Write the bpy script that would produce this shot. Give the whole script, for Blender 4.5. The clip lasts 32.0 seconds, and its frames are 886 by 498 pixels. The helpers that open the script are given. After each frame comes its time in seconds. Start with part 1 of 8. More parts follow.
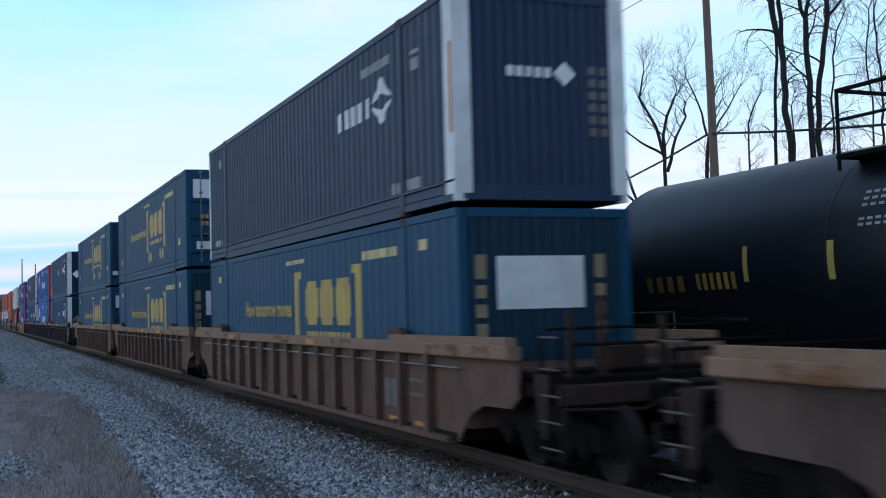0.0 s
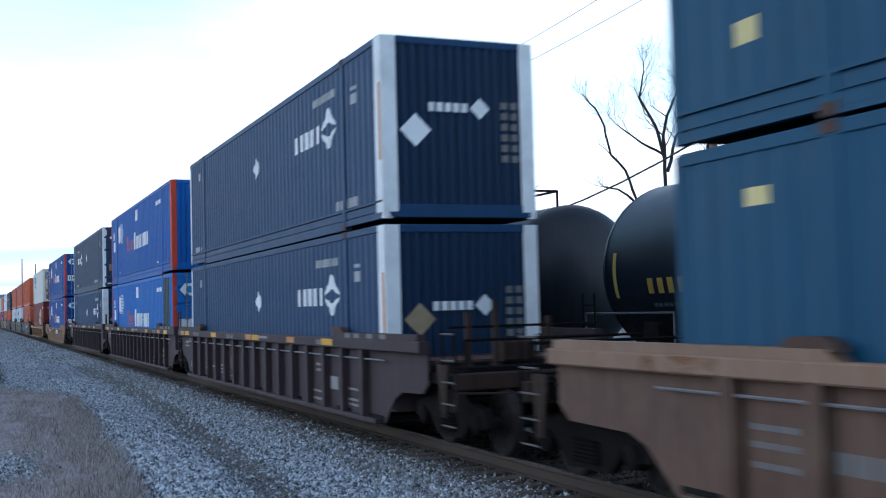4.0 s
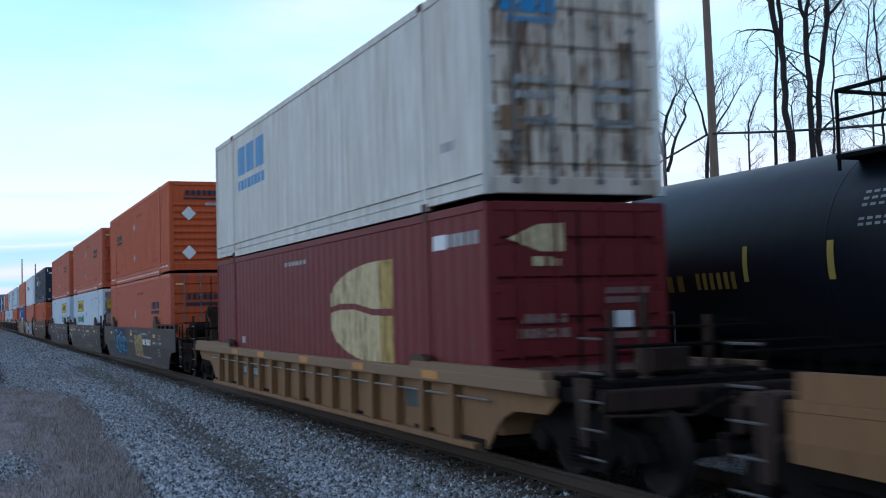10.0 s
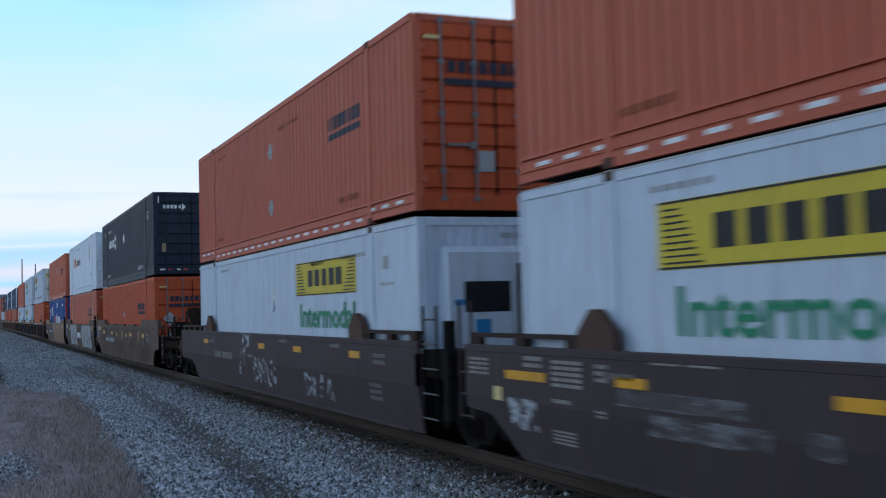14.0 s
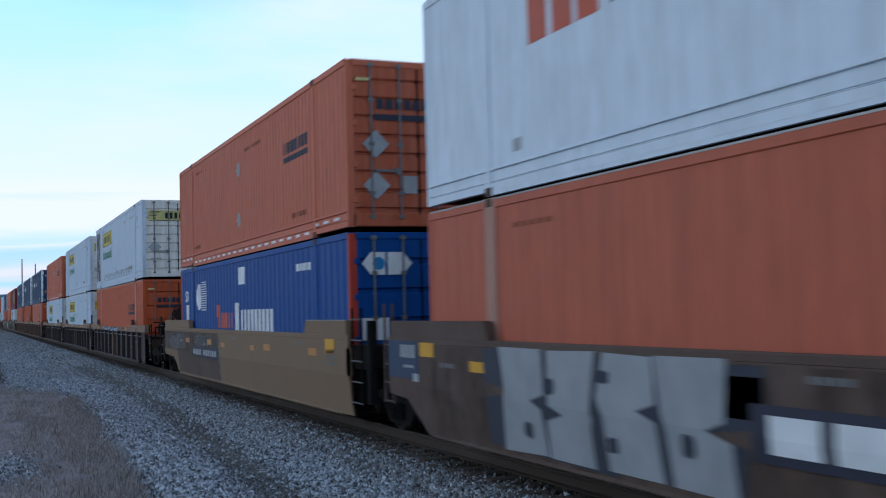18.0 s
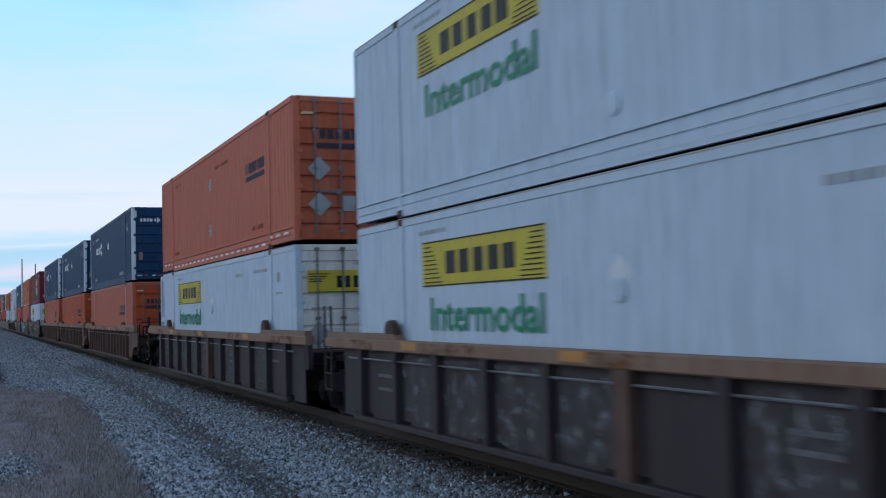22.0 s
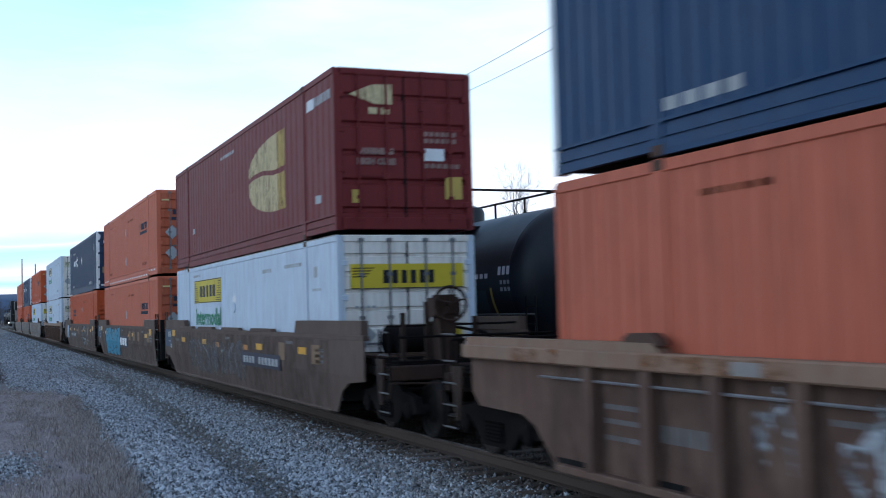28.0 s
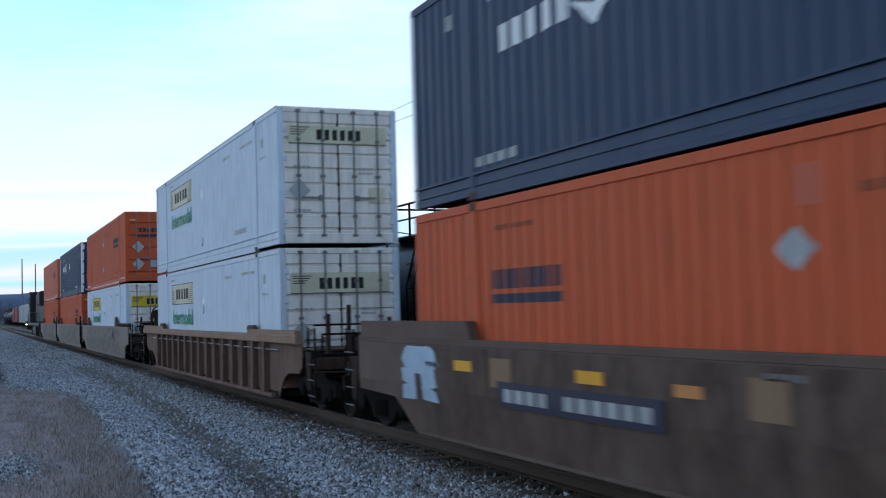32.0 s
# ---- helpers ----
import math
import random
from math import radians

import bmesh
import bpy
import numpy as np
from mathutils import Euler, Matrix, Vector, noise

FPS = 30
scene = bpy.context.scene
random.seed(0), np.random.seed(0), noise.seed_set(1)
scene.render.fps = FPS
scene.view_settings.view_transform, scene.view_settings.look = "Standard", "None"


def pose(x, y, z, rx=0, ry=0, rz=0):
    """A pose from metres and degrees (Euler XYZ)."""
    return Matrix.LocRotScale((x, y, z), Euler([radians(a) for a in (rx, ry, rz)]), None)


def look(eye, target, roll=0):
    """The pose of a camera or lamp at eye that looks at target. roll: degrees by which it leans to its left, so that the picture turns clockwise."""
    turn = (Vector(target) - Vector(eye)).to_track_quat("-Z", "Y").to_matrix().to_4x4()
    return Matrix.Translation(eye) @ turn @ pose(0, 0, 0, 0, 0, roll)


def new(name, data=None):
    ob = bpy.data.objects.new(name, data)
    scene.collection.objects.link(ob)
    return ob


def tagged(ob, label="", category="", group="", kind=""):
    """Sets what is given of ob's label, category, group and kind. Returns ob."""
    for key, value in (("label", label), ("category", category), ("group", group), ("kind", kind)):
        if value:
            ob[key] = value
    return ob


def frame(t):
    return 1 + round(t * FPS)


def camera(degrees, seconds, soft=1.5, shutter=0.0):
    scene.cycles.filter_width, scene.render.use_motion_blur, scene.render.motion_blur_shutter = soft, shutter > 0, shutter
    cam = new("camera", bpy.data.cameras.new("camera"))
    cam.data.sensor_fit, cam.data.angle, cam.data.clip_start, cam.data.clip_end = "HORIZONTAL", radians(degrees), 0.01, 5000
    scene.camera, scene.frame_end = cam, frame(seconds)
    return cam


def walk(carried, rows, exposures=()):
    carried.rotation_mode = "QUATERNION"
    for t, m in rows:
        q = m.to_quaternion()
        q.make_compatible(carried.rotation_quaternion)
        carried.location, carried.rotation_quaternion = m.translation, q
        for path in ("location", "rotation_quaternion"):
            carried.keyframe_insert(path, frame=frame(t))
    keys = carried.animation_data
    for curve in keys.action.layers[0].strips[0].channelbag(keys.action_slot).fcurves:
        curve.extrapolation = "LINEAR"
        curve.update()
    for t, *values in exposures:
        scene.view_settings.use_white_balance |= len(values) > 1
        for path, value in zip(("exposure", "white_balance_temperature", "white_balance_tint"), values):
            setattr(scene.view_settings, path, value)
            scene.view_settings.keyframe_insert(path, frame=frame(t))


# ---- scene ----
cam = camera(43.1, 32.0, soft=1.05, shutter=0.33)
CAM = pose(-7.085, 0.0, 1.934, 92.954, 1.517, -22.813)
# the clip's own automatic exposure
STOPS = ((0, -0.10), (1, 0.56), (2, 0.56), (5, 0.56), (6, 0.36), (7, 0.42), (8, 0.42), (9, 0.16), (10, -0.02), (11, 0.08), (12, 0.08), (13, -0.02), (14, -0.18), (15, -0.14),
         (18, -0.10), (19, 0.02), (20, -0.10), (21, -0.10), (22, -0.28), (23, -0.18), (24, -0.18), (25, 0.26), (28, 0.26), (29, 0.02), (30, 0.08), (31, 0.06), (32, 0.05))
walk(cam, [(0.0, CAM), (32.0, CAM)], [(t, e, 5650.0, 8.0) for t, e in STOPS])

# ---- world, sun ----


def build_world():
    w = bpy.data.worlds.new("sky")
    scene.world = w
    w.use_nodes = True
    nt = w.node_tree
    nt.nodes.clear()
    N, K = nt.nodes.new, nt.links.new
    out, bg = N("ShaderNodeOutputWorld"), N("ShaderNodeBackground")
    sky = N("ShaderNodeTexSky")
    sky.sky_type, sky.sun_disc = "NISHITA", False
    sky.sun_elevation, sky.sun_rotation = radians(8), radians(-51)
    sky.air_density, sky.dust_density, sky.ozone_density = 1.0, 1.5, 2.0
    co, sep = N("ShaderNodeTexCoord"), N("ShaderNodeSeparateXYZ")
    K(co.outputs["Generated"], sep.inputs[0])
    # thin high overcast: colour by height above the horizon
    ramp = N("ShaderNodeValToRGB")
    cr = ramp.color_ramp
    cr.elements[0].position, cr.elements[0].color = 0.0, (0.84, 0.82, 0.93, 1)
    cr.elements[1].position, cr.elements[1].color = 1.0, (0.056, 0.130, 0.27, 1)
    for p, c in ((0.034, (0.97, 0.92, 0.97, 1)), (0.044, (0.64, 0.86, 1.0, 1)), (0.057, (0.58, 0.84, 1.0, 1)), (0.062, (0.94, 0.97, 1.02, 1)), (0.067, (0.72, 0.92, 1.04, 1)), (0.073, (0.76, 0.94, 1.05, 1)), (0.082, (1.03, 1.02, 1.06, 1)), (0.11, (1.04, 1.02, 1.06, 1)), (0.145, (0.86, 1.02, 1.12, 1)), (0.26, (0.60, 0.98, 1.16, 1)), (0.36, (0.25, 0.45, 0.70, 1)), (0.62, (0.092, 0.195, 0.38, 1))):
        e = cr.elements.new(p)
        e.color = c
    # the bands waver along the horizon
    wob = N("ShaderNodeTexNoise")
    wob.inputs["Scale"].default_value, wob.inputs["Detail"].default_value = 4.0, 4.0
    mp0 = N("ShaderNodeMapping")
    mp0.inputs["Scale"].default_value = (1.0, 1.0, 5.0)
    K(co.outputs["Generated"], mp0.inputs[0])
    K(mp0.outputs[0], wob.inputs["Vector"])
    sh = N("ShaderNodeMapRange")
    sh.inputs["From Min"].default_value, sh.inputs["From Max"].default_value, sh.inputs["To Min"].default_value, sh.inputs["To Max"].default_value = 0.3, 0.7, -0.012, 0.012
    K(wob.outputs[0], sh.inputs["Value"])
    zz = N("ShaderNodeMath")
    zz.operation = "ADD"
    K(sep.outputs["Z"], zz.inputs[0])
    K(sh.outputs[0], zz.inputs[1])
    K(zz.outputs[0], ramp.inputs[0])
    # streaks of cloud, long and flat near the horizon
    mp = N("ShaderNodeMapping")
    mp.inputs["Scale"].default_value = (1.3, 1.3, 30.0)
    K(co.outputs["Generated"], mp.inputs[0])
    nz = N("ShaderNodeTexNoise")
    nz.inputs["Scale"].default_value, nz.inputs["Detail"].default_value, nz.inputs["Roughness"].default_value = 1.9, 4.0, 0.45
    K(mp.outputs[0], nz.inputs["Vector"])
    cut = N("ShaderNodeMapRange")
    cut.inputs["From Min"].default_value, cut.inputs["From Max"].default_value = 0.50, 0.62
    K(nz.outputs[0], cut.inputs["Value"])
    low = N("ShaderNodeMapRange")
    low.inputs["From Min"].default_value, low.inputs["From Max"].default_value = 0.115, 0.075
    K(sep.outputs["Z"], low.inputs["Value"])
    am = N("ShaderNodeMath")
    am.operation = "MULTIPLY"
    K(cut.outputs[0], am.inputs[0])
    K(low.outputs[0], am.inputs[1])
    gap = N("ShaderNodeMix")
    gap.data_type = "RGBA"
    gap.inputs["B"].default_value = (0.56, 0.86, 1.0, 1)
    K(am.outputs[0], gap.inputs["Factor"])
    K(ramp.outputs[0], gap.inputs["A"])
    # soft broad clouds higher up
    mp2 = N("ShaderNodeMapping")
    mp2.inputs["Scale"].default_value = (1.6, 1.6, 7.0)
    K(co.outputs["Generated"], mp2.inputs[0])
    nz2 = N("ShaderNodeTexNoise")
    nz2.inputs["Scale"].default_value, nz2.inputs["Detail"].default_value, nz2.inputs["Roughness"].default_value = 1.6, 5.0, 0.5
    K(mp2.outputs[0], nz2.inputs["Vector"])
    soft = N("ShaderNodeMapRange")
    soft.inputs["From Min"].default_value, soft.inputs["From Max"].default_value, soft.inputs["To Max"].default_value = 0.42, 0.66, 0.85
    K(nz2.outputs[0], soft.inputs["Value"])
    high = N("ShaderNodeMapRange")
    high.inputs["From Min"].default_value, high.inputs["From Max"].default_value = 0.10, 0.16
    K(sep.outputs["Z"], high.inputs["Value"])
    hm = N("ShaderNodeMath")
    hm.operation = "MULTIPLY"
    K(soft.outputs[0], hm.inputs[0])
    K(high.outputs[0], hm.inputs[1])
    puff = N("ShaderNodeMix")
    puff.data_type = "RGBA"
    puff.inputs["B"].default_value = (0.97, 1.0, 1.06, 1)
    K(hm.outputs[0], puff.inputs["Factor"])
    K(gap.outputs["Result"], puff.inputs["A"])
    # the clear sky above the cloud veil
    sk = N("ShaderNodeVectorMath")
    sk.operation = "SCALE"
    sk.inputs["Scale"].default_value = 0.10
    K(sky.outputs[0], sk.inputs[0])
    veil = N("ShaderNodeMix")
    veil.data_type = "RGBA"
    veil.inputs["Factor"].default_value = 0.94
    K(sk.outputs[0], veil.inputs["A"])
    K(puff.outputs["Result"], veil.inputs["B"])
    K(veil.outputs["Result"], bg.inputs["Color"])
    bg.inputs["Strength"].default_value = 1.06
    K(bg.outputs[0], out.inputs[0])
    sun = new("sun", bpy.data.lights.new("sun", "SUN"))
    sun.data.energy, sun.data.angle, sun.data.color = 0.40, radians(35), (1.0, 0.97, 0.95)
    sun.matrix_world = look((0, 0, 50), (40, -32, 34))


build_world()

# ---- materials ----
MATS = {}


def mat(name, color, rough=0.6, metal=0.0, vary=0.12, scale=6.0, dirt=0.0, dirt_color=(0.09, 0.07, 0.055), streak=False, bump=0.15, bump_scale=60.0, spec=0.2, emit=0.0, dirt_scale=1.2, wear=0.0, wear_color=(0.05, 0.03, 0.022)):
    """A weathered surface: tone varies at two scales, dirt lies in patches or vertical streaks, with fine relief."""
    if name in MATS:
        return MATS[name]
    m = bpy.data.materials.new(name)
    m.use_nodes = True
    nt = m.node_tree
    N, K = nt.nodes.new, nt.links.new
    b = nt.nodes["Principled BSDF"]
    co, oi = N("ShaderNodeTexCoord"), N("ShaderNodeObjectInfo")
    add = N("ShaderNodeVectorMath")
    add.operation = "ADD"
    off = N("ShaderNodeMath")
    off.operation = "MULTIPLY"
    off.inputs[1].default_value = 37.0
    K(oi.outputs["Random"], off.inputs[0])
    K(co.outputs["Object"], add.inputs[0])
    K(off.outputs[0], add.inputs[1])
    n1 = N("ShaderNodeTexNoise")
    n1.inputs["Scale"].default_value, n1.inputs["Detail"].default_value = scale, 5
    K(add.outputs[0], n1.inputs["Vector"])
    c1, c2 = [max(0, v * (1 - vary)) for v in color], [v * (1 + vary) for v in color]
    mx = N("ShaderNodeMix")
    mx.data_type = "RGBA"
    mx.inputs["A"].default_value, mx.inputs["B"].default_value = (*c1, 1), (*c2, 1)
    K(n1.outputs[0], mx.inputs["Factor"])
    col = mx.outputs["Result"]
    if dirt > 0:
        mp = N("ShaderNodeMapping")
        mp.inputs["Scale"].default_value = (5, 5, 0.35) if streak else (1, 1, 1)
        K(add.outputs[0], mp.inputs[0])
        n2 = N("ShaderNodeTexNoise")
        n2.inputs["Scale"].default_value, n2.inputs["Detail"].default_value, n2.inputs["Roughness"].default_value = dirt_scale, 8, 0.62
        K(mp.outputs[0], n2.inputs["Vector"])
        mr = N("ShaderNodeMapRange")
        mr.inputs["From Min"].default_value, mr.inputs["From Max"].default_value, mr.inputs["To Max"].default_value = 0.42, 0.78, dirt
        K(n2.outputs[0], mr.inputs["Value"])
        md = N("ShaderNodeMix")
        md.data_type = "RGBA"
        md.inputs["B"].default_value = (*dirt_color, 1)
        K(mr.outputs[0], md.inputs["Factor"])
        K(col, md.inputs["A"])
        col = md.outputs["Result"]
    if wear > 0:
        # runs of rust and soot down the plates, broken up at a second scale
        mp3 = N("ShaderNodeMapping")
        mp3.inputs["Scale"].default_value = (6, 6, 0.7)
        K(add.outputs[0], mp3.inputs[0])
        n4 = N("ShaderNodeTexNoise")
        n4.inputs["Scale"].default_value, n4.inputs["Detail"].default_value, n4.inputs["Roughness"].default_value = 1.5, 9, 0.7
        K(mp3.outputs[0], n4.inputs["Vector"])
        mr2 = N("ShaderNodeMapRange")
        mr2.inputs["From Min"].default_value, mr2.inputs["From Max"].default_value, mr2.inputs["To Max"].default_value = 0.46, 0.72, wear
        K(n4.outputs[0], mr2.inputs["Value"])
        mw = N("ShaderNodeMix")
        mw.data_type = "RGBA"
        mw.inputs["B"].default_value = (*wear_color, 1)
        K(mr2.outputs[0], mw.inputs["Factor"])
        K(col, mw.inputs["A"])
        col = mw.outputs["Result"]
    K(col, b.inputs["Base Color"])
    rr = N("ShaderNodeMapRange")
    rr.inputs["To Min"].default_value, rr.inputs["To Max"].default_value = rough * 0.85, min(1, rough * 1.2)
    K(n1.outputs[0], rr.inputs["Value"])
    K(rr.outputs[0], b.inputs["Roughness"])
    b.inputs["Metallic"].default_value = metal
    b.inputs["Specular IOR Level"].default_value = spec
    if emit:
        b.inputs["Emission Color"].default_value = (*color, 1)
        b.inputs["Emission Strength"].default_value = emit
    if bump:
        n3 = N("ShaderNodeTexNoise")
        n3.inputs["Scale"].default_value, n3.inputs["Detail"].default_value = bump_scale, 3
        K(add.outputs[0], n3.inputs["Vector"])
        bp = N("ShaderNodeBump")
        bp.inputs["Strength"].default_value, bp.inputs["Distance"].default_value = bump, 0.01
        K(n3.outputs[0], bp.inputs["Height"])
        K(bp.outputs[0], b.inputs["Normal"])
    MATS[name] = m
    return m


def paint(name, color, dirt=0.35, dirt_color=(0.10, 0.08, 0.065), rough=0.58, spec=0.18):
    return mat(name, color, rough, spec=spec, vary=0.10, scale=2.2, dirt=dirt, dirt_color=dirt_color, streak=True, bump=0.05, bump_scale=25, wear=0.45, wear_color=tuple(v * 0.5 for v in color))



def stain(name, color, lo=0.47, hi=0.66, stretch=(7, 7, 1.0), scale=1.6, most=0.95):
    """A broken film of dirt or rust: streaks of colour with clear gaps between them."""
    m = bpy.data.materials.new(name)
    m.use_nodes = True
    nt = m.node_tree
    N, K = nt.nodes.new, nt.links.new
    b, out = nt.nodes["Principled BSDF"], nt.nodes["Material Output"]
    co, mp, nz, mr = N("ShaderNodeTexCoord"), N("ShaderNodeMapping"), N("ShaderNodeTexNoise"), N("ShaderNodeMapRange")
    mp.inputs["Scale"].default_value = stretch
    K(co.outputs["Object"], mp.inputs[0])
    K(mp.outputs[0], nz.inputs["Vector"])
    nz.inputs["Scale"].default_value, nz.inputs["Detail"].default_value, nz.inputs["Roughness"].default_value = scale, 9, 0.68
    mr.inputs["From Min"].default_value, mr.inputs["From Max"].default_value, mr.inputs["To Max"].default_value = lo, hi, most
    K(nz.outputs[0], mr.inputs["Value"])
    n2, mx = N("ShaderNodeTexNoise"), N("ShaderNodeMix")
    n2.inputs["Scale"].default_value = 9.0
    K(co.outputs["Object"], n2.inputs["Vector"])
    mx.data_type = "RGBA"
    mx.inputs["A"].default_value, mx.inputs["B"].default_value = (*[v * 0.6 for v in color], 1), (*[v * 1.5 for v in color], 1)
    K(n2.outputs[0], mx.inputs["Factor"])
    K(mx.outputs["Result"], b.inputs["Base Color"])
    b.inputs["Roughness"].default_value = 0.85
    b.inputs["Specular IOR Level"].default_value = 0.15
    clear, mix = N("ShaderNodeBsdfTransparent"), N("ShaderNodeMixShader")
    K(mr.outputs[0], mix.inputs[0])
    K(clear.outputs[0], mix.inputs[1])
    K(b.outputs[0], mix.inputs[2])
    K(mix.outputs[0], out.inputs[0])
    MATS[name] = m
    return m


RUN = stain("rust_film", (0.13, 0.072, 0.046), 0.34, 0.62, (4, 4, 1.2), 1.6, 0.85)
DOOR_FILM = stain("brown_road_grime", (0.13, 0.085, 0.06), 0.28, 0.60, (2, 2, 1), 1.3, 0.85)
RUN_LIGHT = stain("thin_rust_film", (0.22, 0.13, 0.08), 0.50, 0.66)
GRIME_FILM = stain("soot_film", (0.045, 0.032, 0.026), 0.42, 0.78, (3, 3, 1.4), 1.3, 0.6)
SCUFF = stain("pale_scuffs", (0.20, 0.20, 0.205), 0.48, 0.62, (3, 3, 2), 2.2, 0.8)
SCRAWL = stain("worn_white_film", (0.40, 0.42, 0.45), 0.44, 0.56, (2, 2, 2.5), 2.5, 0.9)
NAVY = paint("navy_paint", (0.011, 0.046, 0.116), 0.25, (0.035, 0.065, 0.12), 0.55, 0.20)
SLATE = paint("slate_navy_paint", (0.024, 0.044, 0.094), 0.35, (0.055, 0.08, 0.12), 0.55, 0.23)
TEAL = paint("teal_blue_paint", (0.013, 0.070, 0.134), 0.25, (0.030, 0.058, 0.095))
ROYAL = paint("royal_blue_paint", (0.006, 0.062, 0.26), 0.3, (0.02, 0.07, 0.20))
AZURE = paint("faded_blue_paint", (0.024, 0.150, 0.47), 0.3, (0.10, 0.17, 0.33))
ORANGE = paint("orange_paint", (0.50, 0.092, 0.030), 0.3, (0.22, 0.07, 0.03))
SALMON = paint("faded_orange_paint", (0.48, 0.120, 0.068), 0.3, (0.34, 0.10, 0.06))
PEACH = paint("sun_bleached_orange_paint", (0.56, 0.152, 0.082), 0.35, (0.38, 0.11, 0.065))
MAROON = paint("maroon_paint", (0.16, 0.022, 0.024), 0.35, (0.10, 0.025, 0.025))
WHITE = paint("white_paint", (0.56, 0.635, 0.73), 0.30, (0.36, 0.33, 0.30))
CREAM = paint("off_white_rusty_paint", (0.66, 0.65, 0.61), 0.55, (0.30, 0.19, 0.12))
WORN = paint("worn_white_paint", (0.80, 0.76, 0.71), 0.4, (0.38, 0.28, 0.20))
RUSTY = mat("rust_streaked_white_paint", (0.60, 0.53, 0.45), 0.7, vary=0.1, scale=2, dirt=0.6, dirt_color=(0.17, 0.095, 0.055), streak=True, dirt_scale=0.45, bump=0.1)
RED = paint("red_paint", (0.50, 0.055, 0.03), 0.3)
SIGN_WHITE = mat("white_marking", (0.74, 0.75, 0.76), 0.5, vary=0.10, dirt=0.3, bump=0.0)
SIGN_GREY = mat("grey_marking", (0.36, 0.37, 0.38), 0.6, vary=0.15, dirt=0.4, bump=0.0)
PALE_YELLOW = mat("washed_out_yellow_panel", (0.60, 0.57, 0.42), 0.5, vary=0.08, dirt=0.3, bump=0.0)
STRAW_YELLOW = mat("sun_faded_yellow_panel", (0.58, 0.52, 0.20), 0.5, vary=0.12, dirt=0.5, bump=0.0)
SIGN_FAINT = mat("faint_stencil", (0.17, 0.165, 0.165), 0.6, vary=0.2, dirt=0.5, bump=0.0)
SIGN_YELLOW = mat("yellow_marking", (0.48, 0.345, 0.085), 0.5, vary=0.12, dirt=0.3, bump=0.0)
SIGN_LEMON = mat("lemon_panel", (0.60, 0.47, 0.035), 0.5, vary=0.08, dirt=0.25, bump=0.0)
SIGN_GREEN = mat("green_marking", (0.03, 0.22, 0.11), 0.5, vary=0.1, bump=0.0)
SIGN_BLACK = mat("black_marking", (0.016, 0.017, 0.020), 0.5, vary=0.2, bump=0.0)
SIGN_DARK = mat("dark_blue_marking", (0.035, 0.035, 0.055), 0.6, vary=0.2, bump=0.0)
SIGN_RED = mat("red_marking", (0.52, 0.09, 0.04), 0.5, vary=0.12, dirt=0.2, bump=0.0)
SIGN_BLUE = mat("blue_marking", (0.04, 0.22, 0.46), 0.5, vary=0.1, bump=0.0)
SIGN_CREAM = mat("cream_marking", (0.66, 0.54, 0.24), 0.5, vary=0.1, dirt=0.3, bump=0.0)
SIGN_OLIVE = mat("grey_green_patch", (0.042, 0.062, 0.068), 0.6, vary=0.12, dirt=0.3)
AMBER = mat("yellow_reflector", (0.68, 0.345, 0.022), 0.35, vary=0.15, dirt=0.3, bump=0.0)
AMBER_OLD = mat("faded_orange_reflector", (0.50, 0.22, 0.06), 0.5, vary=0.2, dirt=0.4, bump=0.0)
STEEL = mat("dull_steel", (0.28, 0.28, 0.29), 0.5, 0.7, vary=0.2, dirt=0.4)
GALV = mat("galvanised_rod", (0.19, 0.19, 0.195), 0.5, 0.5, vary=0.15, dirt=0.5)
RUST = mat("rusty_steel", (0.085, 0.052, 0.040), 0.8, 0.2, vary=0.35, dirt=0.5, dirt_color=(0.13, 0.07, 0.04))
BLACK = mat("black_underframe", (0.010, 0.010, 0.010), 0.85, spec=0.08, vary=0.3, dirt=0.5, dirt_color=(0.035, 0.03, 0.026))
GRIME = mat("grimy_truck_iron", (0.009, 0.0075, 0.0075), 0.9, 0.0, vary=0.3, dirt=0.5, dirt_color=(0.020, 0.015, 0.012), spec=0.06)
RUNG = mat("dull_rung_steel", (0.11, 0.105, 0.105), 0.6, 0.2, vary=0.2, dirt=0.5)
GEAR = mat("rust_brown_end_gear", (0.040, 0.025, 0.020), 0.8, 0.1, vary=0.35, dirt=0.6, dirt_color=(0.085, 0.045, 0.025), wear=0.6, wear_color=(0.012, 0.009, 0.009))
PIPE = mat("bright_worn_pipe", (0.30, 0.30, 0.31), 0.4, 0.6, vary=0.2, dirt=0.5)
WHEEL = mat("worn_wheel_steel", (0.018, 0.016, 0.016), 0.75, 0.1, spec=0.1, vary=0.25, dirt=0.5)
BROWN = mat("brown_car_paint", (0.120, 0.068, 0.050), 0.75, vary=0.25, scale=1.5, dirt=0.6, dirt_color=(0.20, 0.135, 0.095), dirt_scale=1.8, wear=0.7, wear_color=(0.045, 0.027, 0.022))
BROWN_TOP = mat("faded_tan_chord", (0.25, 0.165, 0.115), 0.7, vary=0.18, scale=2, dirt=0.5, dirt_color=(0.14, 0.085, 0.06), wear=0.7, wear_color=(0.20, 0.075, 0.03))
PLUM = mat("dark_plum_car_paint", (0.046, 0.029, 0.033), 0.65, vary=0.14, scale=1.5, dirt=0.45, dirt_color=(0.064, 0.050, 0.050), streak=True, wear=0.5, wear_color=(0.020, 0.014, 0.015))
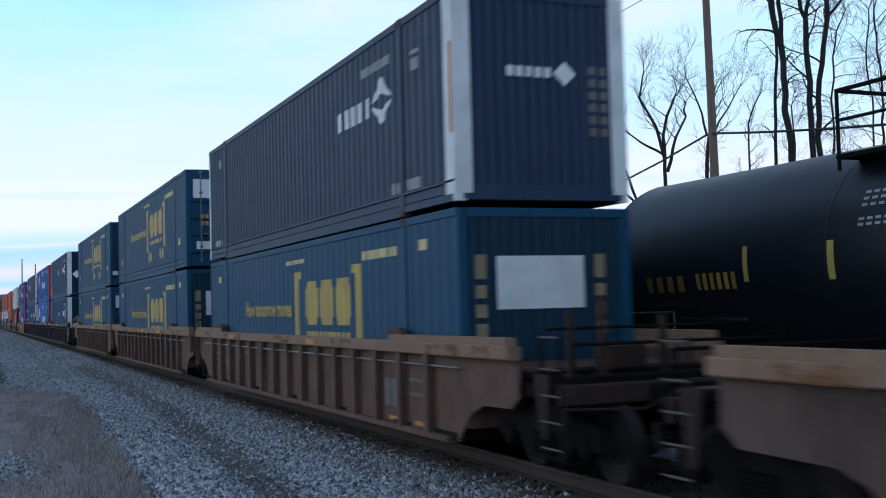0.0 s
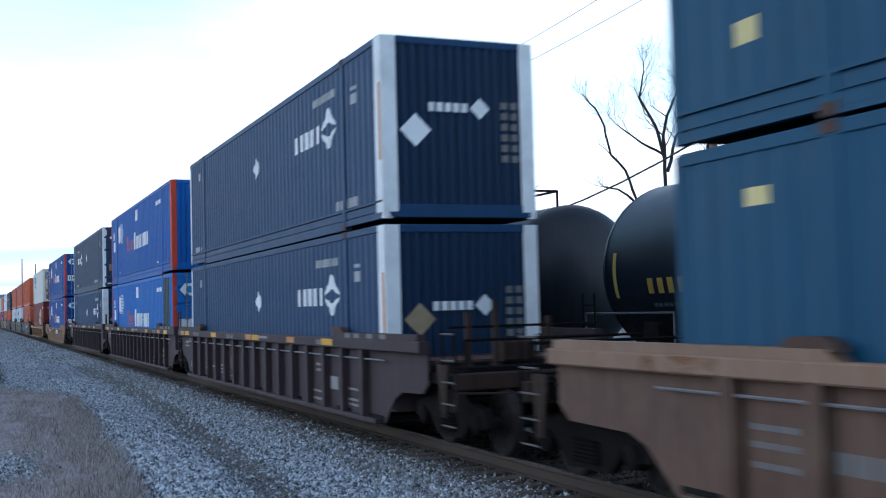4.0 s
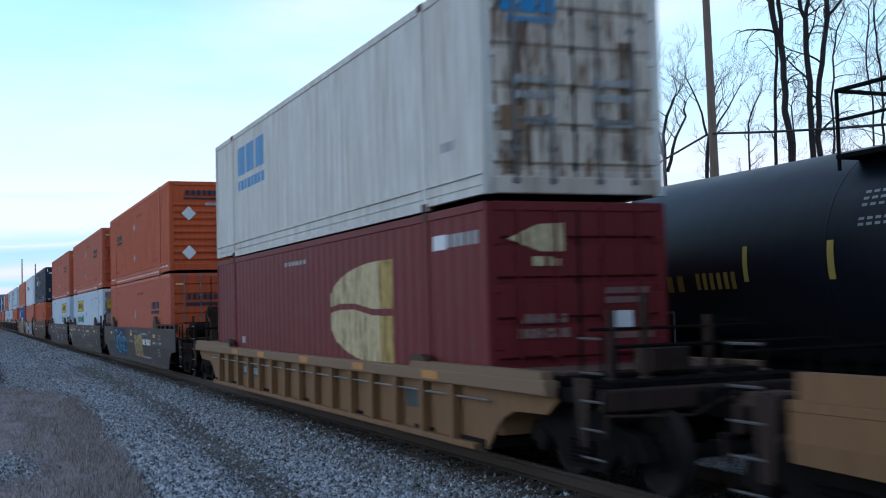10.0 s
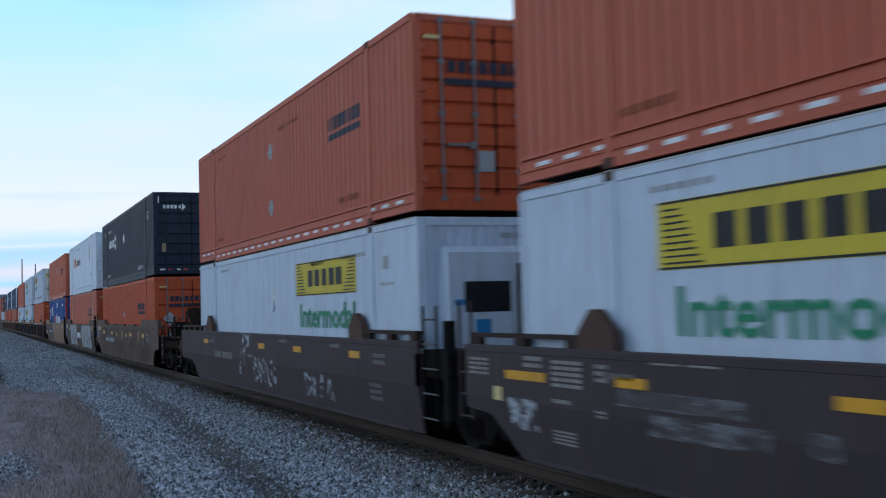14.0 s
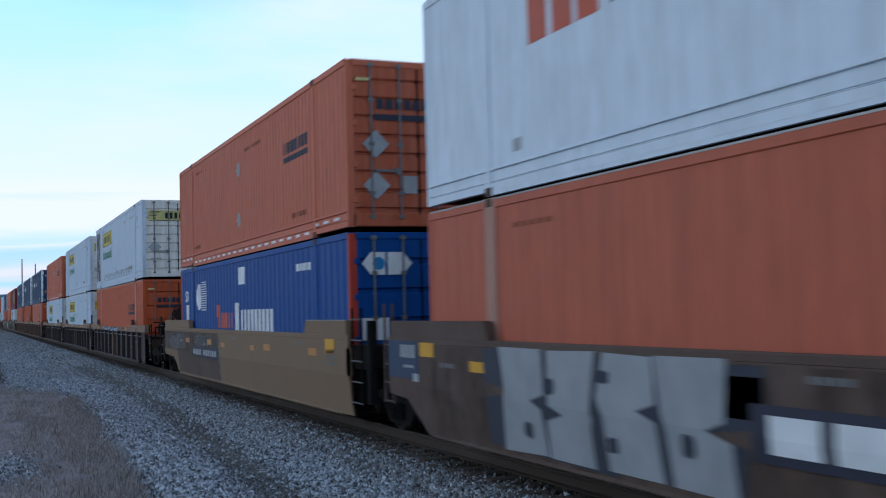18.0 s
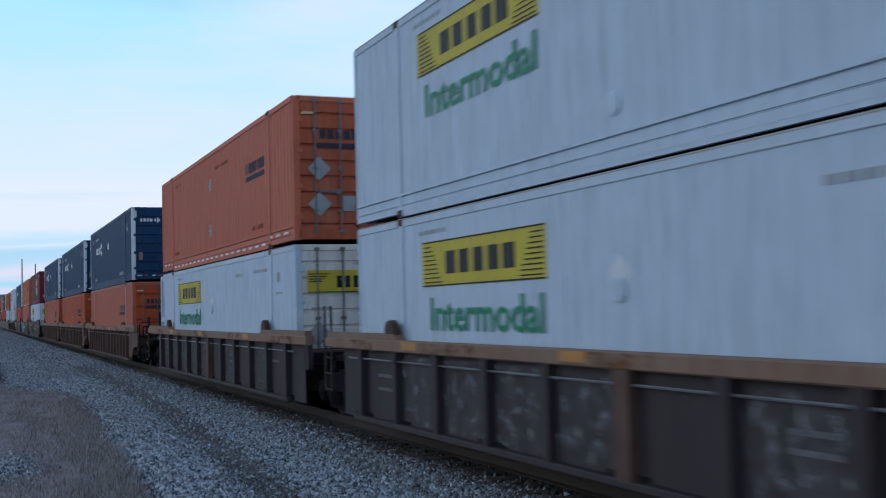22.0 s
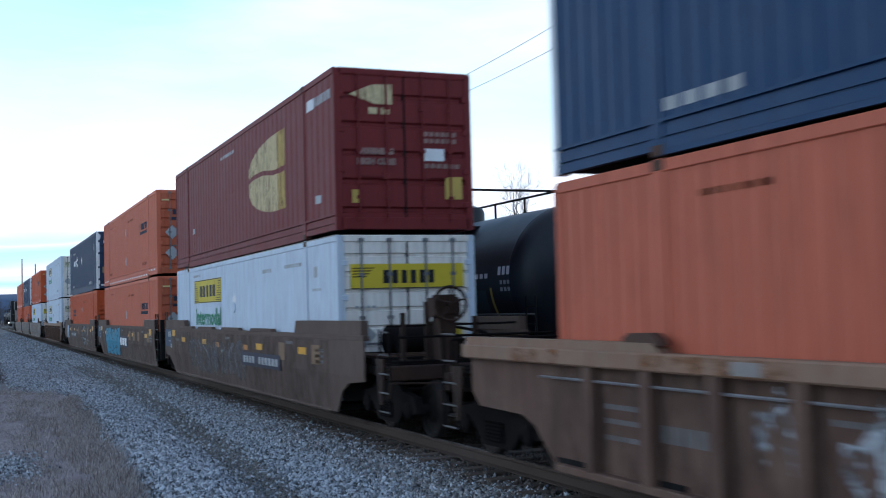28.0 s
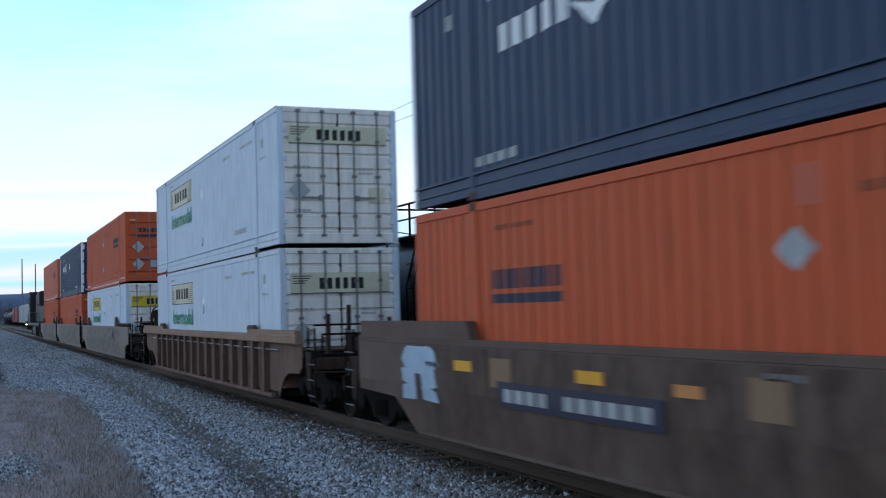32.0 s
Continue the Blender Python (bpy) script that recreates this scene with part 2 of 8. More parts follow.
TAN = mat("tan_yellow_car_paint", (0.215, 0.115, 0.050), 0.7, vary=0.14, scale=1.5, dirt=0.55, dirt_color=(0.17, 0.105, 0.065), streak=True, wear=0.5, wear_color=(0.09, 0.045, 0.025))
SAND = mat("sandy_repaint", (0.215, 0.138, 0.082), 0.7, vary=0.10, scale=1.5, dirt=0.4, dirt_color=(0.17, 0.115, 0.07), streak=True)
UMBER = mat("grey_brown_car_paint", (0.098, 0.065, 0.051), 0.75, vary=0.2, scale=1.2, dirt=0.6, dirt_color=(0.155, 0.118, 0.095), dirt_scale=0.9, wear=0.5, wear_color=(0.07, 0.042, 0.03))
CHAR = mat("charcoal_car_paint", (0.046, 0.034, 0.036), 0.65, vary=0.14, scale=1.5, dirt=0.45, dirt_color=(0.080, 0.064, 0.060), streak=True, wear=0.5, wear_color=(0.05, 0.030, 0.022))
GREYBROWN = mat("pale_grey_brown_paint", (0.20, 0.165, 0.14), 0.7, vary=0.15, scale=1.5, dirt=0.5, dirt_color=(0.10, 0.08, 0.07), streak=True)
SPRAY_WHITE = mat("white_spray_paint", (0.58, 0.60, 0.62), 0.55, vary=0.2, dirt=0.45, bump=0.0)
SPRAY_PALE = mat("pale_blue_spray_paint", (0.36, 0.46, 0.58), 0.55, vary=0.2, dirt=0.35, bump=0.0)
SPRAY_CYAN = mat("cyan_spray_paint", (0.03, 0.235, 0.36), 0.5, vary=0.2, dirt=0.3, bump=0.0)
SPRAY_BLUE = mat("bright_blue_spray_paint", (0.03, 0.25, 0.46), 0.5, vary=0.25, dirt=0.4, bump=0.0)
SPRAY_LILAC = mat("lilac_spray_paint", (0.22, 0.24, 0.46), 0.5, vary=0.2, dirt=0.3, bump=0.0)
SPRAY_OCHRE = mat("ochre_spray_paint", (0.30, 0.21, 0.07), 0.6, vary=0.25, dirt=0.4, bump=0.0)
SPRAY_GREY = mat("faded_grey_spray_paint", (0.24, 0.23, 0.23), 0.6, vary=0.3, dirt=0.5, bump=0.0)
SPRAY_MAROON = mat("dark_red_spray_paint", (0.22, 0.035, 0.04), 0.6, vary=0.25, dirt=0.4, bump=0.0)
SPRAY_NAVY = mat("navy_spray_paint", (0.035, 0.040, 0.060), 0.6, vary=0.3, dirt=0.4, dirt_color=(0.08, 0.075, 0.075), bump=0.0)
SPRAY_BONE = mat("off_white_spray_paint", (0.31, 0.32, 0.335), 0.6, vary=0.2, scale=3, dirt=0.5, dirt_color=(0.17, 0.165, 0.165), bump=0.0)
BLUE_HAZE = stain("blue_overspray", (0.035, 0.08, 0.22), 0.42, 0.66, (1.2, 1.2, 1.2), 2.0, 0.75)
GREY_HAZE = stain("grey_overspray", (0.13, 0.125, 0.13), 0.38, 0.66, (1.2, 1.2, 1.2), 2.0, 0.8)
PALE_HAZE = stain("pale_overspray", (0.24, 0.245, 0.26), 0.42, 0.66, (1.5, 1.5, 1.5), 2.5, 0.7)
WIPE = stain("pale_smear", (0.20, 0.20, 0.21), 0.40, 0.60, (1.2, 1.2, 6), 2.2, 0.75)
ORANGE_FILM = stain("orange_rust_film", (0.24, 0.10, 0.04), 0.46, 0.66, (1.5, 1.5, 4), 1.8, 0.85)
TANK = mat("black_tank_paint", (0.005, 0.008, 0.014), 0.40, vary=0.25, scale=1.5, dirt=0.35, dirt_color=(0.025, 0.026, 0.03), streak=True, bump=0.04, bump_scale=12, spec=0.35)
CABLE = mat("black_cable", (0.02, 0.02, 0.02), 0.6, bump=0)
POLEWOOD = mat("weathered_pole_wood", (0.22, 0.16, 0.13), 0.9, vary=0.25, scale=3, dirt=0.5, dirt_color=(0.09, 0.065, 0.05), streak=True, bump=0.3)
BARK = mat("dark_bark", (0.036, 0.030, 0.030), 0.95, vary=0.3, scale=8, bump=0.4, bump_scale=30)
TWIG = mat("grey_twigs", (0.070, 0.060, 0.058), 0.95, vary=0.25, bump=0)
TIE = mat("creosoted_tie", (0.075, 0.058, 0.046), 0.95, vary=0.35, scale=9, dirt=0.6, dirt_color=(0.15, 0.12, 0.10), bump=0.5)
RAIL = mat("rusty_rail", (0.060, 0.043, 0.035), 0.75, 0.3, vary=0.25, dirt=0.4)
RAILTOP = mat("polished_rail_head", (0.32, 0.30, 0.29), 0.35, 0.9, vary=0.15, bump=0)
LOCO = mat("locomotive_black", (0.020, 0.020, 0.021), 0.5, vary=0.2, dirt=0.4, dirt_color=(0.06, 0.055, 0.05))
HOPPER = mat("pale_hopper_paint", (0.52, 0.54, 0.55), 0.6, vary=0.1, dirt=0.4, streak=True)
LAMP = mat("lit_headlamp", (1.0, 0.92, 0.75), 0.3, emit=3.0, bump=0)
GLASS = mat("dark_cab_glass", (0.02, 0.025, 0.03), 0.1, bump=0, spec=0.8)


# ---- mesh building ----
class Shape:
    """Collects vertices and faces of one part."""

    def __init__(self):
        self.v, self.f = [], []

    def add(self, v, f):
        n = len(self.v)
        self.v += [tuple(p) for p in v]
        self.f += [tuple(i + n for i in q) for q in f]
        return self

    def box(self, x0, x1, y0, y1, z0, z1, c=0.0):
        if c <= 0:
            v = [(x, y, z) for x in (x0, x1) for y in (y0, y1) for z in (z0, z1)]
            return self.add(v, [(0, 1, 3, 2), (4, 6, 7, 5), (0, 4, 5, 1), (2, 3, 7, 6), (0, 2, 6, 4), (1, 5, 7, 3)])
        # chamfered along its four longest edges
        d = (x1 - x0, y1 - y0, z1 - z0)
        ax = d.index(max(d))
        lo, hi = (x0, y0, z0), (x1, y1, z1)
        u, w = [i for i in range(3) if i != ax]
        ring = [(lo[u] + c, lo[w]), (hi[u] - c, lo[w]), (hi[u], lo[w] + c), (hi[u], hi[w] - c), (hi[u] - c, hi[w]), (lo[u] + c, hi[w]), (lo[u], hi[w] - c), (lo[u], lo[w] + c)]
        v = []
        for e in (lo[ax], hi[ax]):
            for a, b in ring:
                p = [0, 0, 0]
                p[ax], p[u], p[w] = e, a, b
                v.append(p)
        flip = ax == 1
        f = [tuple(range(8)), tuple(range(15, 7, -1))] + [(i, i + 8, (i + 1) % 8 + 8, (i + 1) % 8) for i in range(8)]
        f = [q[::-1] for q in f] if not flip else f
        return self.add(v, f)

    def prism(self, poly, x0, x1):
        """A polygon in (y, z), drawn out along x."""
        n = len(poly)
        v = [(x0, y, z) for y, z in poly] + [(x1, y, z) for y, z in poly]
        return self.add(v, [tuple(range(n))[::-1], tuple(range(n, 2 * n))] + [(i, (i + 1) % n, (i + 1) % n + n, i + n) for i in range(n)])

    def tube(self, p, q, r, r2=None, n=8, caps=True):
        p, q = Vector(p), Vector(q)
        r2 = r if r2 is None else r2
        d = (q - p).normalized()
        a = d.orthogonal().normalized()
        b = d.cross(a)
        v = [c + (a * math.cos(t) + b * math.sin(t)) * rr for c, rr in ((p, r), (q, r2)) for t in [2 * math.pi * i / n for i in range(n)]]
        f = [(i, (i + 1) % n, (i + 1) % n + n, i + n) for i in range(n)]
        if caps:
            f += [tuple(range(n))[::-1], tuple(range(n, 2 * n))]
        return self.add(v, f)

    def path(self, pts, r, n=6):
        for p, q in zip(pts, pts[1:]):
            self.tube(p, q, r, n=n)
        return self

    def lathe(self, prof, n=24, axis="x", at=(0, 0, 0)):
        """A profile of (along, radius), turned about an axis through at."""
        v, f = [], []
        for a, r in prof:
            for i in range(n):
                t = 2 * math.pi * i / n
                c, s = r * math.cos(t), r * math.sin(t)
                p = {"x": (a, c, s), "y": (s, a, c), "z": (c, s, a)}[axis]
                v.append([p[k] + at[k] for k in range(3)])
        m = len(prof)
        for j in range(m - 1):
            f += [(j * n + i, j * n + (i + 1) % n, (j + 1) * n + (i + 1) % n, (j + 1) * n + i) for i in range(n)]
        f += [tuple(range(n))[::-1], tuple(range((m - 1) * n, m * n))]
        return self.add(v, f)

    def mesh(self, name, material, smooth=False):
        me = bpy.data.meshes.new(name)
        me.from_pydata(self.v, [], self.f)
        bm = bmesh.new()
        bm.from_mesh(me)
        bmesh.ops.recalc_face_normals(bm, faces=bm.faces)
        bm.to_mesh(me)
        bm.free()
        me.materials.append(material)
        if smooth:
            me.shade_smooth()
            me.set_sharp_from_angle(angle=radians(35))
        return me


CACHE = {}


def part(name, shape, material, parent=None, label="", at=None, key=None, smooth=False):
    """One mesh object under a thing or a part. shape: a Shape, or a function that fills one; alike pieces with the same key share their mesh."""
    k = (name, key, material.name) if key is not None else None
    me = CACHE.get(k) if k else None
    if me is None:
        if callable(shape):
            s = Shape()
            shape(s)
        else:
            s = shape
        me = s.mesh(name, material, smooth)
        if k:
            CACHE[k] = me
    ob = new(name, me)
    if parent is not None:
        ob.parent = parent
    if at is not None:
        ob.location = at
    if label:
        ob["label"] = label
    return ob


def split_part(name, fill, material, parent, label="", key=None, most=8):
    """Flat shapes that can be told apart become parts of their own; a crowd of small ones stays one piece of stuff."""
    k = (name, key, material.name, "split")
    if key is None or k not in CACHE:
        s = Shape()
        fill(s)
        root = list(range(len(s.v)))

        def find(i):
            while root[i] != i:
                root[i] = root[root[i]]
                i = root[i]
            return i

        for f in s.f:
            for i in f[1:]:
                root[find(i)] = find(f[0])
        groups = {}
        for f in s.f:
            groups.setdefault(find(f[0]), []).append(f)
        meshes = []
        pieces = list(groups.values())
        if len(pieces) > most:
            pieces = [s.f]
        for fs in pieces:
            used = sorted({i for f in fs for i in f})
            at = {i: n for n, i in enumerate(used)}
            q = Shape()
            q.add([s.v[i] for i in used], [tuple(at[i] for i in f) for f in fs])
            meshes.append(q.mesh(name, material))
        data = (meshes, len(groups) > most)
        if key is not None:
            CACHE[k] = data
    else:
        data = CACHE[k]
    for me in data[0]:
        ob = new(name, me)
        ob.parent = parent
        if label:
            ob["label"] = label
        if data[1]:
            ob["kind"] = "stuff"
    return ob


def thing(name, label, category, group="", m=None, kind=""):
    ob = tagged(new(name), label, category, group, kind)
    if m is not None:
        ob.matrix_basis = m
    return ob

# ---- ground, tracks ----
RNG = np.random.default_rng(4)


def ground_z(x, y):
    """Height of the ground: bed of the tracks, a shallow wheel track, a low bank, then rough grass."""
    px = (-400, -60, -9, -6.4, -5.2, -4.3, -3.3, -2.7, -1.75, -1.2, 6.2, 7.6, 60, 3000)
    pz = (-1.2, -0.7, -0.50, -0.42, -0.36, -0.34, -0.50, -0.43, -0.27, -0.222, -0.222, -0.7, -0.9, -1.5)
    return np.interp(x, px, pz)


def noise_mix(nt, co, scale, lo, hi, detail=6):
    n = nt.nodes.new("ShaderNodeTexNoise")
    n.inputs["Scale"].default_value, n.inputs["Detail"].default_value = scale, detail
    nt.links.new(co, n.inputs["Vector"])
    r = nt.nodes.new("ShaderNodeMapRange")
    r.inputs["From Min"].default_value, r.inputs["From Max"].default_value = lo, hi
    nt.links.new(n.outputs[0], r.inputs["Value"])
    return r.outputs[0]


def gravel_material():
    m = bpy.data.materials.new("crushed_stone")
    m.use_nodes = True
    nt = m.node_tree
    N, K = nt.nodes.new, nt.links.new
    b = nt.nodes["Principled BSDF"]
    co = N("ShaderNodeTexCoord").outputs["Object"]
    v = N("ShaderNodeTexVoronoi")
    v.inputs["Scale"].default_value = 17.0
    K(co, v.inputs["Vector"])
    hs = N("ShaderNodeSeparateXYZ")
    K(v.outputs["Color"], hs.inputs[0])
    ramp = N("ShaderNodeValToRGB")
    ramp.color_ramp.elements[0].color, ramp.color_ramp.elements[1].color = (0.06, 0.06, 0.062, 1), (0.28, 0.28, 0.285, 1)
    K(hs.outputs[0], ramp.inputs[0])
    dirt = noise_mix(nt, co, 0.55, 0.42, 0.66)
    mx = N("ShaderNodeMix")
    mx.data_type = "RGBA"
    mx.inputs["B"].default_value = (0.125, 0.112, 0.105, 1)
    K(dirt, mx.inputs["Factor"])
    K(ramp.outputs[0], mx.inputs["A"])
    K(mx.outputs["Result"], b.inputs["Base Color"])
    b.inputs["Roughness"].default_value = 0.95
    bp = N("ShaderNodeBump")
    bp.inputs["Strength"].default_value, bp.inputs["Distance"].default_value = 0.9, 0.04
    inv = N("ShaderNodeMath")
    inv.operation = "SUBTRACT"
    inv.inputs[0].default_value = 1.0
    K(v.outputs["Distance"], inv.inputs[1])
    K(inv.outputs[0], bp.inputs["Height"])
    K(bp.outputs[0], b.inputs["Normal"])
    return m


def stone_material(name, dark, light):
    m = bpy.data.materials.new(name)
    m.use_nodes = True
    nt = m.node_tree
    b = nt.nodes["Principled BSDF"]
    g = nt.nodes.new("ShaderNodeNewGeometry")
    ramp = nt.nodes.new("ShaderNodeValToRGB")
    ramp.color_ramp.elements[0].color, ramp.color_ramp.elements[1].color = (*dark, 1), (*light, 1)
    nt.links.new(g.outputs["Random Per Island"], ramp.inputs[0])
    nt.links.new(ramp.outputs[0], b.inputs["Base Color"])
    b.inputs["Roughness"].default_value = 0.9
    return m


def grid_mesh(name, xs, ys, zf, material, bumpy=0.0):
    xs, ys = np.asarray(xs, float), np.asarray(ys, float)
    X, Y = np.meshgrid(xs, ys)
    Z = zf(X, Y) + RNG.uniform(-bumpy, bumpy, X.shape)
    n, m = len(ys), len(xs)
    v = np.stack([X, Y, Z], -1).reshape(-1, 3)
    i = np.arange(n * m).reshape(n, m)
    f = np.stack([i[:-1, :-1], i[:-1, 1:], i[1:, 1:], i[1:, :-1]], -1).reshape(-1, 4)
    me = bpy.data.meshes.new(name)
    me.from_pydata(v.tolist(), [], f.tolist())
    me.materials.append(material)
    me.shade_smooth()
    return new(name, me)


GRAVEL = gravel_material()
tagged(grid_mesh("ground", [-2500, -600, -150, -60, -25, -14, -9, -7.5, -6.4, -5.8, -5.2, -4.8, -4.3, -3.8, -3.3, -3.0, -2.7, -2.2, -1.75, -1.2, 0, 2, 4, 6.2, 7.6, 12, 25, 60, 200, 700, 2500],
                 [-300, -60, -20, -8, 0, 4, 8, 12, 16, 20, 25, 30, 40, 50, 65, 80, 100, 130, 170, 230, 320, 500, 900, 1600, 3000], ground_z, GRAVEL, 0.012),
       "grey crushed stone and dirt beside the railway tracks", "ground", kind="structure")


def rocks(name, label, n, xf, yf, size, material, sink=0.25):
    """Many small angular stones in one mesh."""
    base = np.array([(1, 0, 0), (-1, 0, 0), (0, 1, 0), (0, -1, 0), (0, 0, 1), (0, 0, -1)], float)
    tri = np.array([(0, 2, 4), (2, 1, 4), (1, 3, 4), (3, 0, 4), (2, 0, 5), (1, 2, 5), (3, 1, 5), (0, 3, 5)])
    y = yf(n)
    x = xf(n, y)
    s = RNG.uniform(*size, n)
    v = base[None] * RNG.uniform(0.55, 1.15, (n, 6, 3)) + RNG.uniform(-0.28, 0.28, (n, 6, 3))
    v *= RNG.uniform(0.55, 1.4, (n, 1, 3))
    a = RNG.uniform(0, 6.28, n)
    t = RNG.uniform(-0.8, 0.8, n)
    ca, sa, ct, st = np.cos(a), np.sin(a), np.cos(t), np.sin(t)
    v[..., 1], v[..., 2] = v[..., 1] * ct[:, None] - v[..., 2] * st[:, None], v[..., 1] * st[:, None] + v[..., 2] * ct[:, None]
    v[..., 0], v[..., 1] = v[..., 0] * ca[:, None] - v[..., 1] * sa[:, None], v[..., 0] * sa[:, None] + v[..., 1] * ca[:, None]
    v *= s[:, None, None] * 0.5
    z = ground_z(x, y) + s * (0.5 - sink)
    v += np.stack([x, y, z], -1)[:, None]
    f = (tri[None] + 6 * np.arange(n)[:, None, None]).reshape(-1, 3)
    me = bpy.data.meshes.new(name)
    me.vertices.add(n * 6)
    me.vertices.foreach_set("co", v.astype(np.float32).ravel())
    me.loops.add(f.size)
    me.loops.foreach_set("vertex_index", f.astype(np.int32).ravel())
    me.polygons.add(len(f))
    me.polygons.foreach_set("loop_start", np.arange(0, f.size, 3, dtype=np.int32))
    me.update(calc_edges=True)
    me.validate()
    me.materials.append(material)
    return tagged(new(name, me), label, "gravel", kind="stuff")


def near_heavy(a, b, k=2.0):
    return lambda n: a + (b - a) * RNG.random(n) ** k


STONE = stone_material("pale_limestone", (0.045, 0.050, 0.057), (0.52, 0.56, 0.61))
STONE_BIG = stone_material("pale_blue_grey_stone", (0.040, 0.045, 0.052), (0.60, 0.64, 0.69))
STONE_GRIT = stone_material("grey_brown_grit", (0.055, 0.053, 0.050), (0.27, 0.27, 0.26))
STONE_OLD = stone_material("dirty_limestone", (0.06, 0.058, 0.058), (0.34, 0.335, 0.335))
STONE_DARK = stone_material("brown_grey_ballast", (0.022, 0.019, 0.017), (0.13, 0.105, 0.09))


def left_edge(y):
    """Where the stones give way to grass."""
    return np.interp(y, (8, 15, 18, 26, 34, 37, 45, 60, 90), (-5.3, -4.98, -4.85, -4.5, -4.25, -5.4, -5.9, -5.9, -6.2))


def rut_x(y):
    """The middle of the worn wheel track."""
    return np.interp(y, (8, 14.5, 20, 29, 40, 52, 90), (-3.85, -3.42, -3.06, -2.66, -2.42, -2.5, -3.2))


def windrow_x(n, y):
    """A heap of coarser pale stones between the wheel track and the grass."""
    a, b = left_edge(np.minimum(y, 35.0)) + 0.12, rut_x(y) - 0.42
    return a + (b - a) * RNG.beta(1.6, 2.0, n)


def bank_x(n, y):
    e = left_edge(y)
    x = e + (-1.17 - e) * RNG.random(n) + RNG.normal(0, 0.2, n)
    # the shoulder by the ties is mostly older, dirtier stone
    near = (x > -2.05) & (RNG.random(n) < 0.6)
    x[near] -= RNG.uniform(0.8, 2.2, near.sum())
    # fewer loose stones in the wheel track
    inside = (np.abs(x - rut_x(y)) < 0.22 + np.abs(RNG.normal(0.10, 0.20, n))) & (RNG.random(n) < 0.90)
    x[inside] += np.where(RNG.random(inside.sum()) < 0.6, -0.95, 0.95)
    return x


rocks("gravel_bank", "pale grey angular crushed stones along the railway", 110000, bank_x, near_heavy(8.5, 80, 1.8), (0.022, 0.082), STONE)
rocks("gravel_windrow", "coarse pale blue-grey stones heaped along the grass edge", 11000, windrow_x, near_heavy(9.5, 46, 1.5), (0.045, 0.105), STONE_BIG)
rocks("ballast_shoulder", "older grey-brown stones beside the ties", 30000, lambda n, y: RNG.uniform(-2.2, -1.15, n), near_heavy(8.0, 70, 1.8), (0.025, 0.075), STONE_OLD)
rocks("track_grit", "small grey-brown grit in the wheel track", 34000, lambda n, y: rut_x(y) + RNG.normal(0, 0.30, n), near_heavy(8.5, 60, 1.8), (0.014, 0.040), STONE_GRIT)
rocks("ballast", "brown-grey ballast stones round the ties", 30000, lambda n, y: RNG.uniform(-1.42, 1.3, n) - np.abs(RNG.normal(0, 0.12, n)), near_heavy(6, 60, 1.7), (0.035, 0.075), STONE_DARK, 0.12)
rocks("far_gravel", "coarse pale stones further down the line", 26000, lambda n, y: -1.4 - RNG.random(n) * 7.5, near_heavy(55, 190, 1.5), (0.05, 0.12), STONE)
rocks("gravel_patch", "small heap of pale stones in dry grass", 1500, lambda n, y: RNG.normal(-6.55, 0.22, n), lambda n: RNG.normal(18.6, 0.8, n), (0.025, 0.06), STONE_BIG, -1.2)


def add_track(name, xc, y0, y1, near, label):
    t = tagged(new(name), label, "railway track", kind="structure")
    for sx in (-1, 1):
        c = xc + sx * 0.7525
        prof = [(-0.07, -0.175), (0.07, -0.175), (0.07, -0.165), (0.012, -0.145), (0.010, -0.05), (0.035, -0.038), (0.035, -0.008), (0.028, 0.0), (-0.028, 0.0), (-0.035, -0.008), (-0.035, -0.038), (-0.010, -0.05), (-0.012, -0.145), (-0.07, -0.165)]
        s = Shape()
        n = len(prof)
        s.add([(c + a, y, b) for y in (y0, y1) for a, b in prof], [(i, (i + 1) % n, (i + 1) % n + n, i + n) for i in range(n)])
        rail = part("rail", s, RAIL, t, "rusty steel rail")
        s = Shape()
        s.box(c - 0.026, c + 0.026, y0, y1, 0.0, 0.0025)
        part("rail_head", s, RAILTOP, rail, "polished running surface")
    k = 0
    y = near[0]
    rest = Shape()
    while y < 260:
        if y < near[1]:
            j = k % 4
            part("tie", lambda s, j=j: s.box(-1.30 - 0.03 * j, 1.30, -0.115, 0.115, -0.32, -0.172 - 0.006 * j, 0.012), TIE, t, at=(xc, y + 0.02 * math.sin(k * 2.3), 0), key=("tie", j))
        else:
            rest.box(xc - 1.3, xc + 1.3, y - 0.11, y + 0.11, -0.3, -0.175)
        y += 0.533
        k += 1
    tagged(part("far_ties", rest, TIE, t), kind="stuff")
    return t


add_track("main_track", 0.0, -60, 900, (4, 75), "main railway track with dark ties and rusty rails")
add_track("siding_track", 4.3, -60, 900, (4, 30), "siding track with rusty rails under parked tank cars")


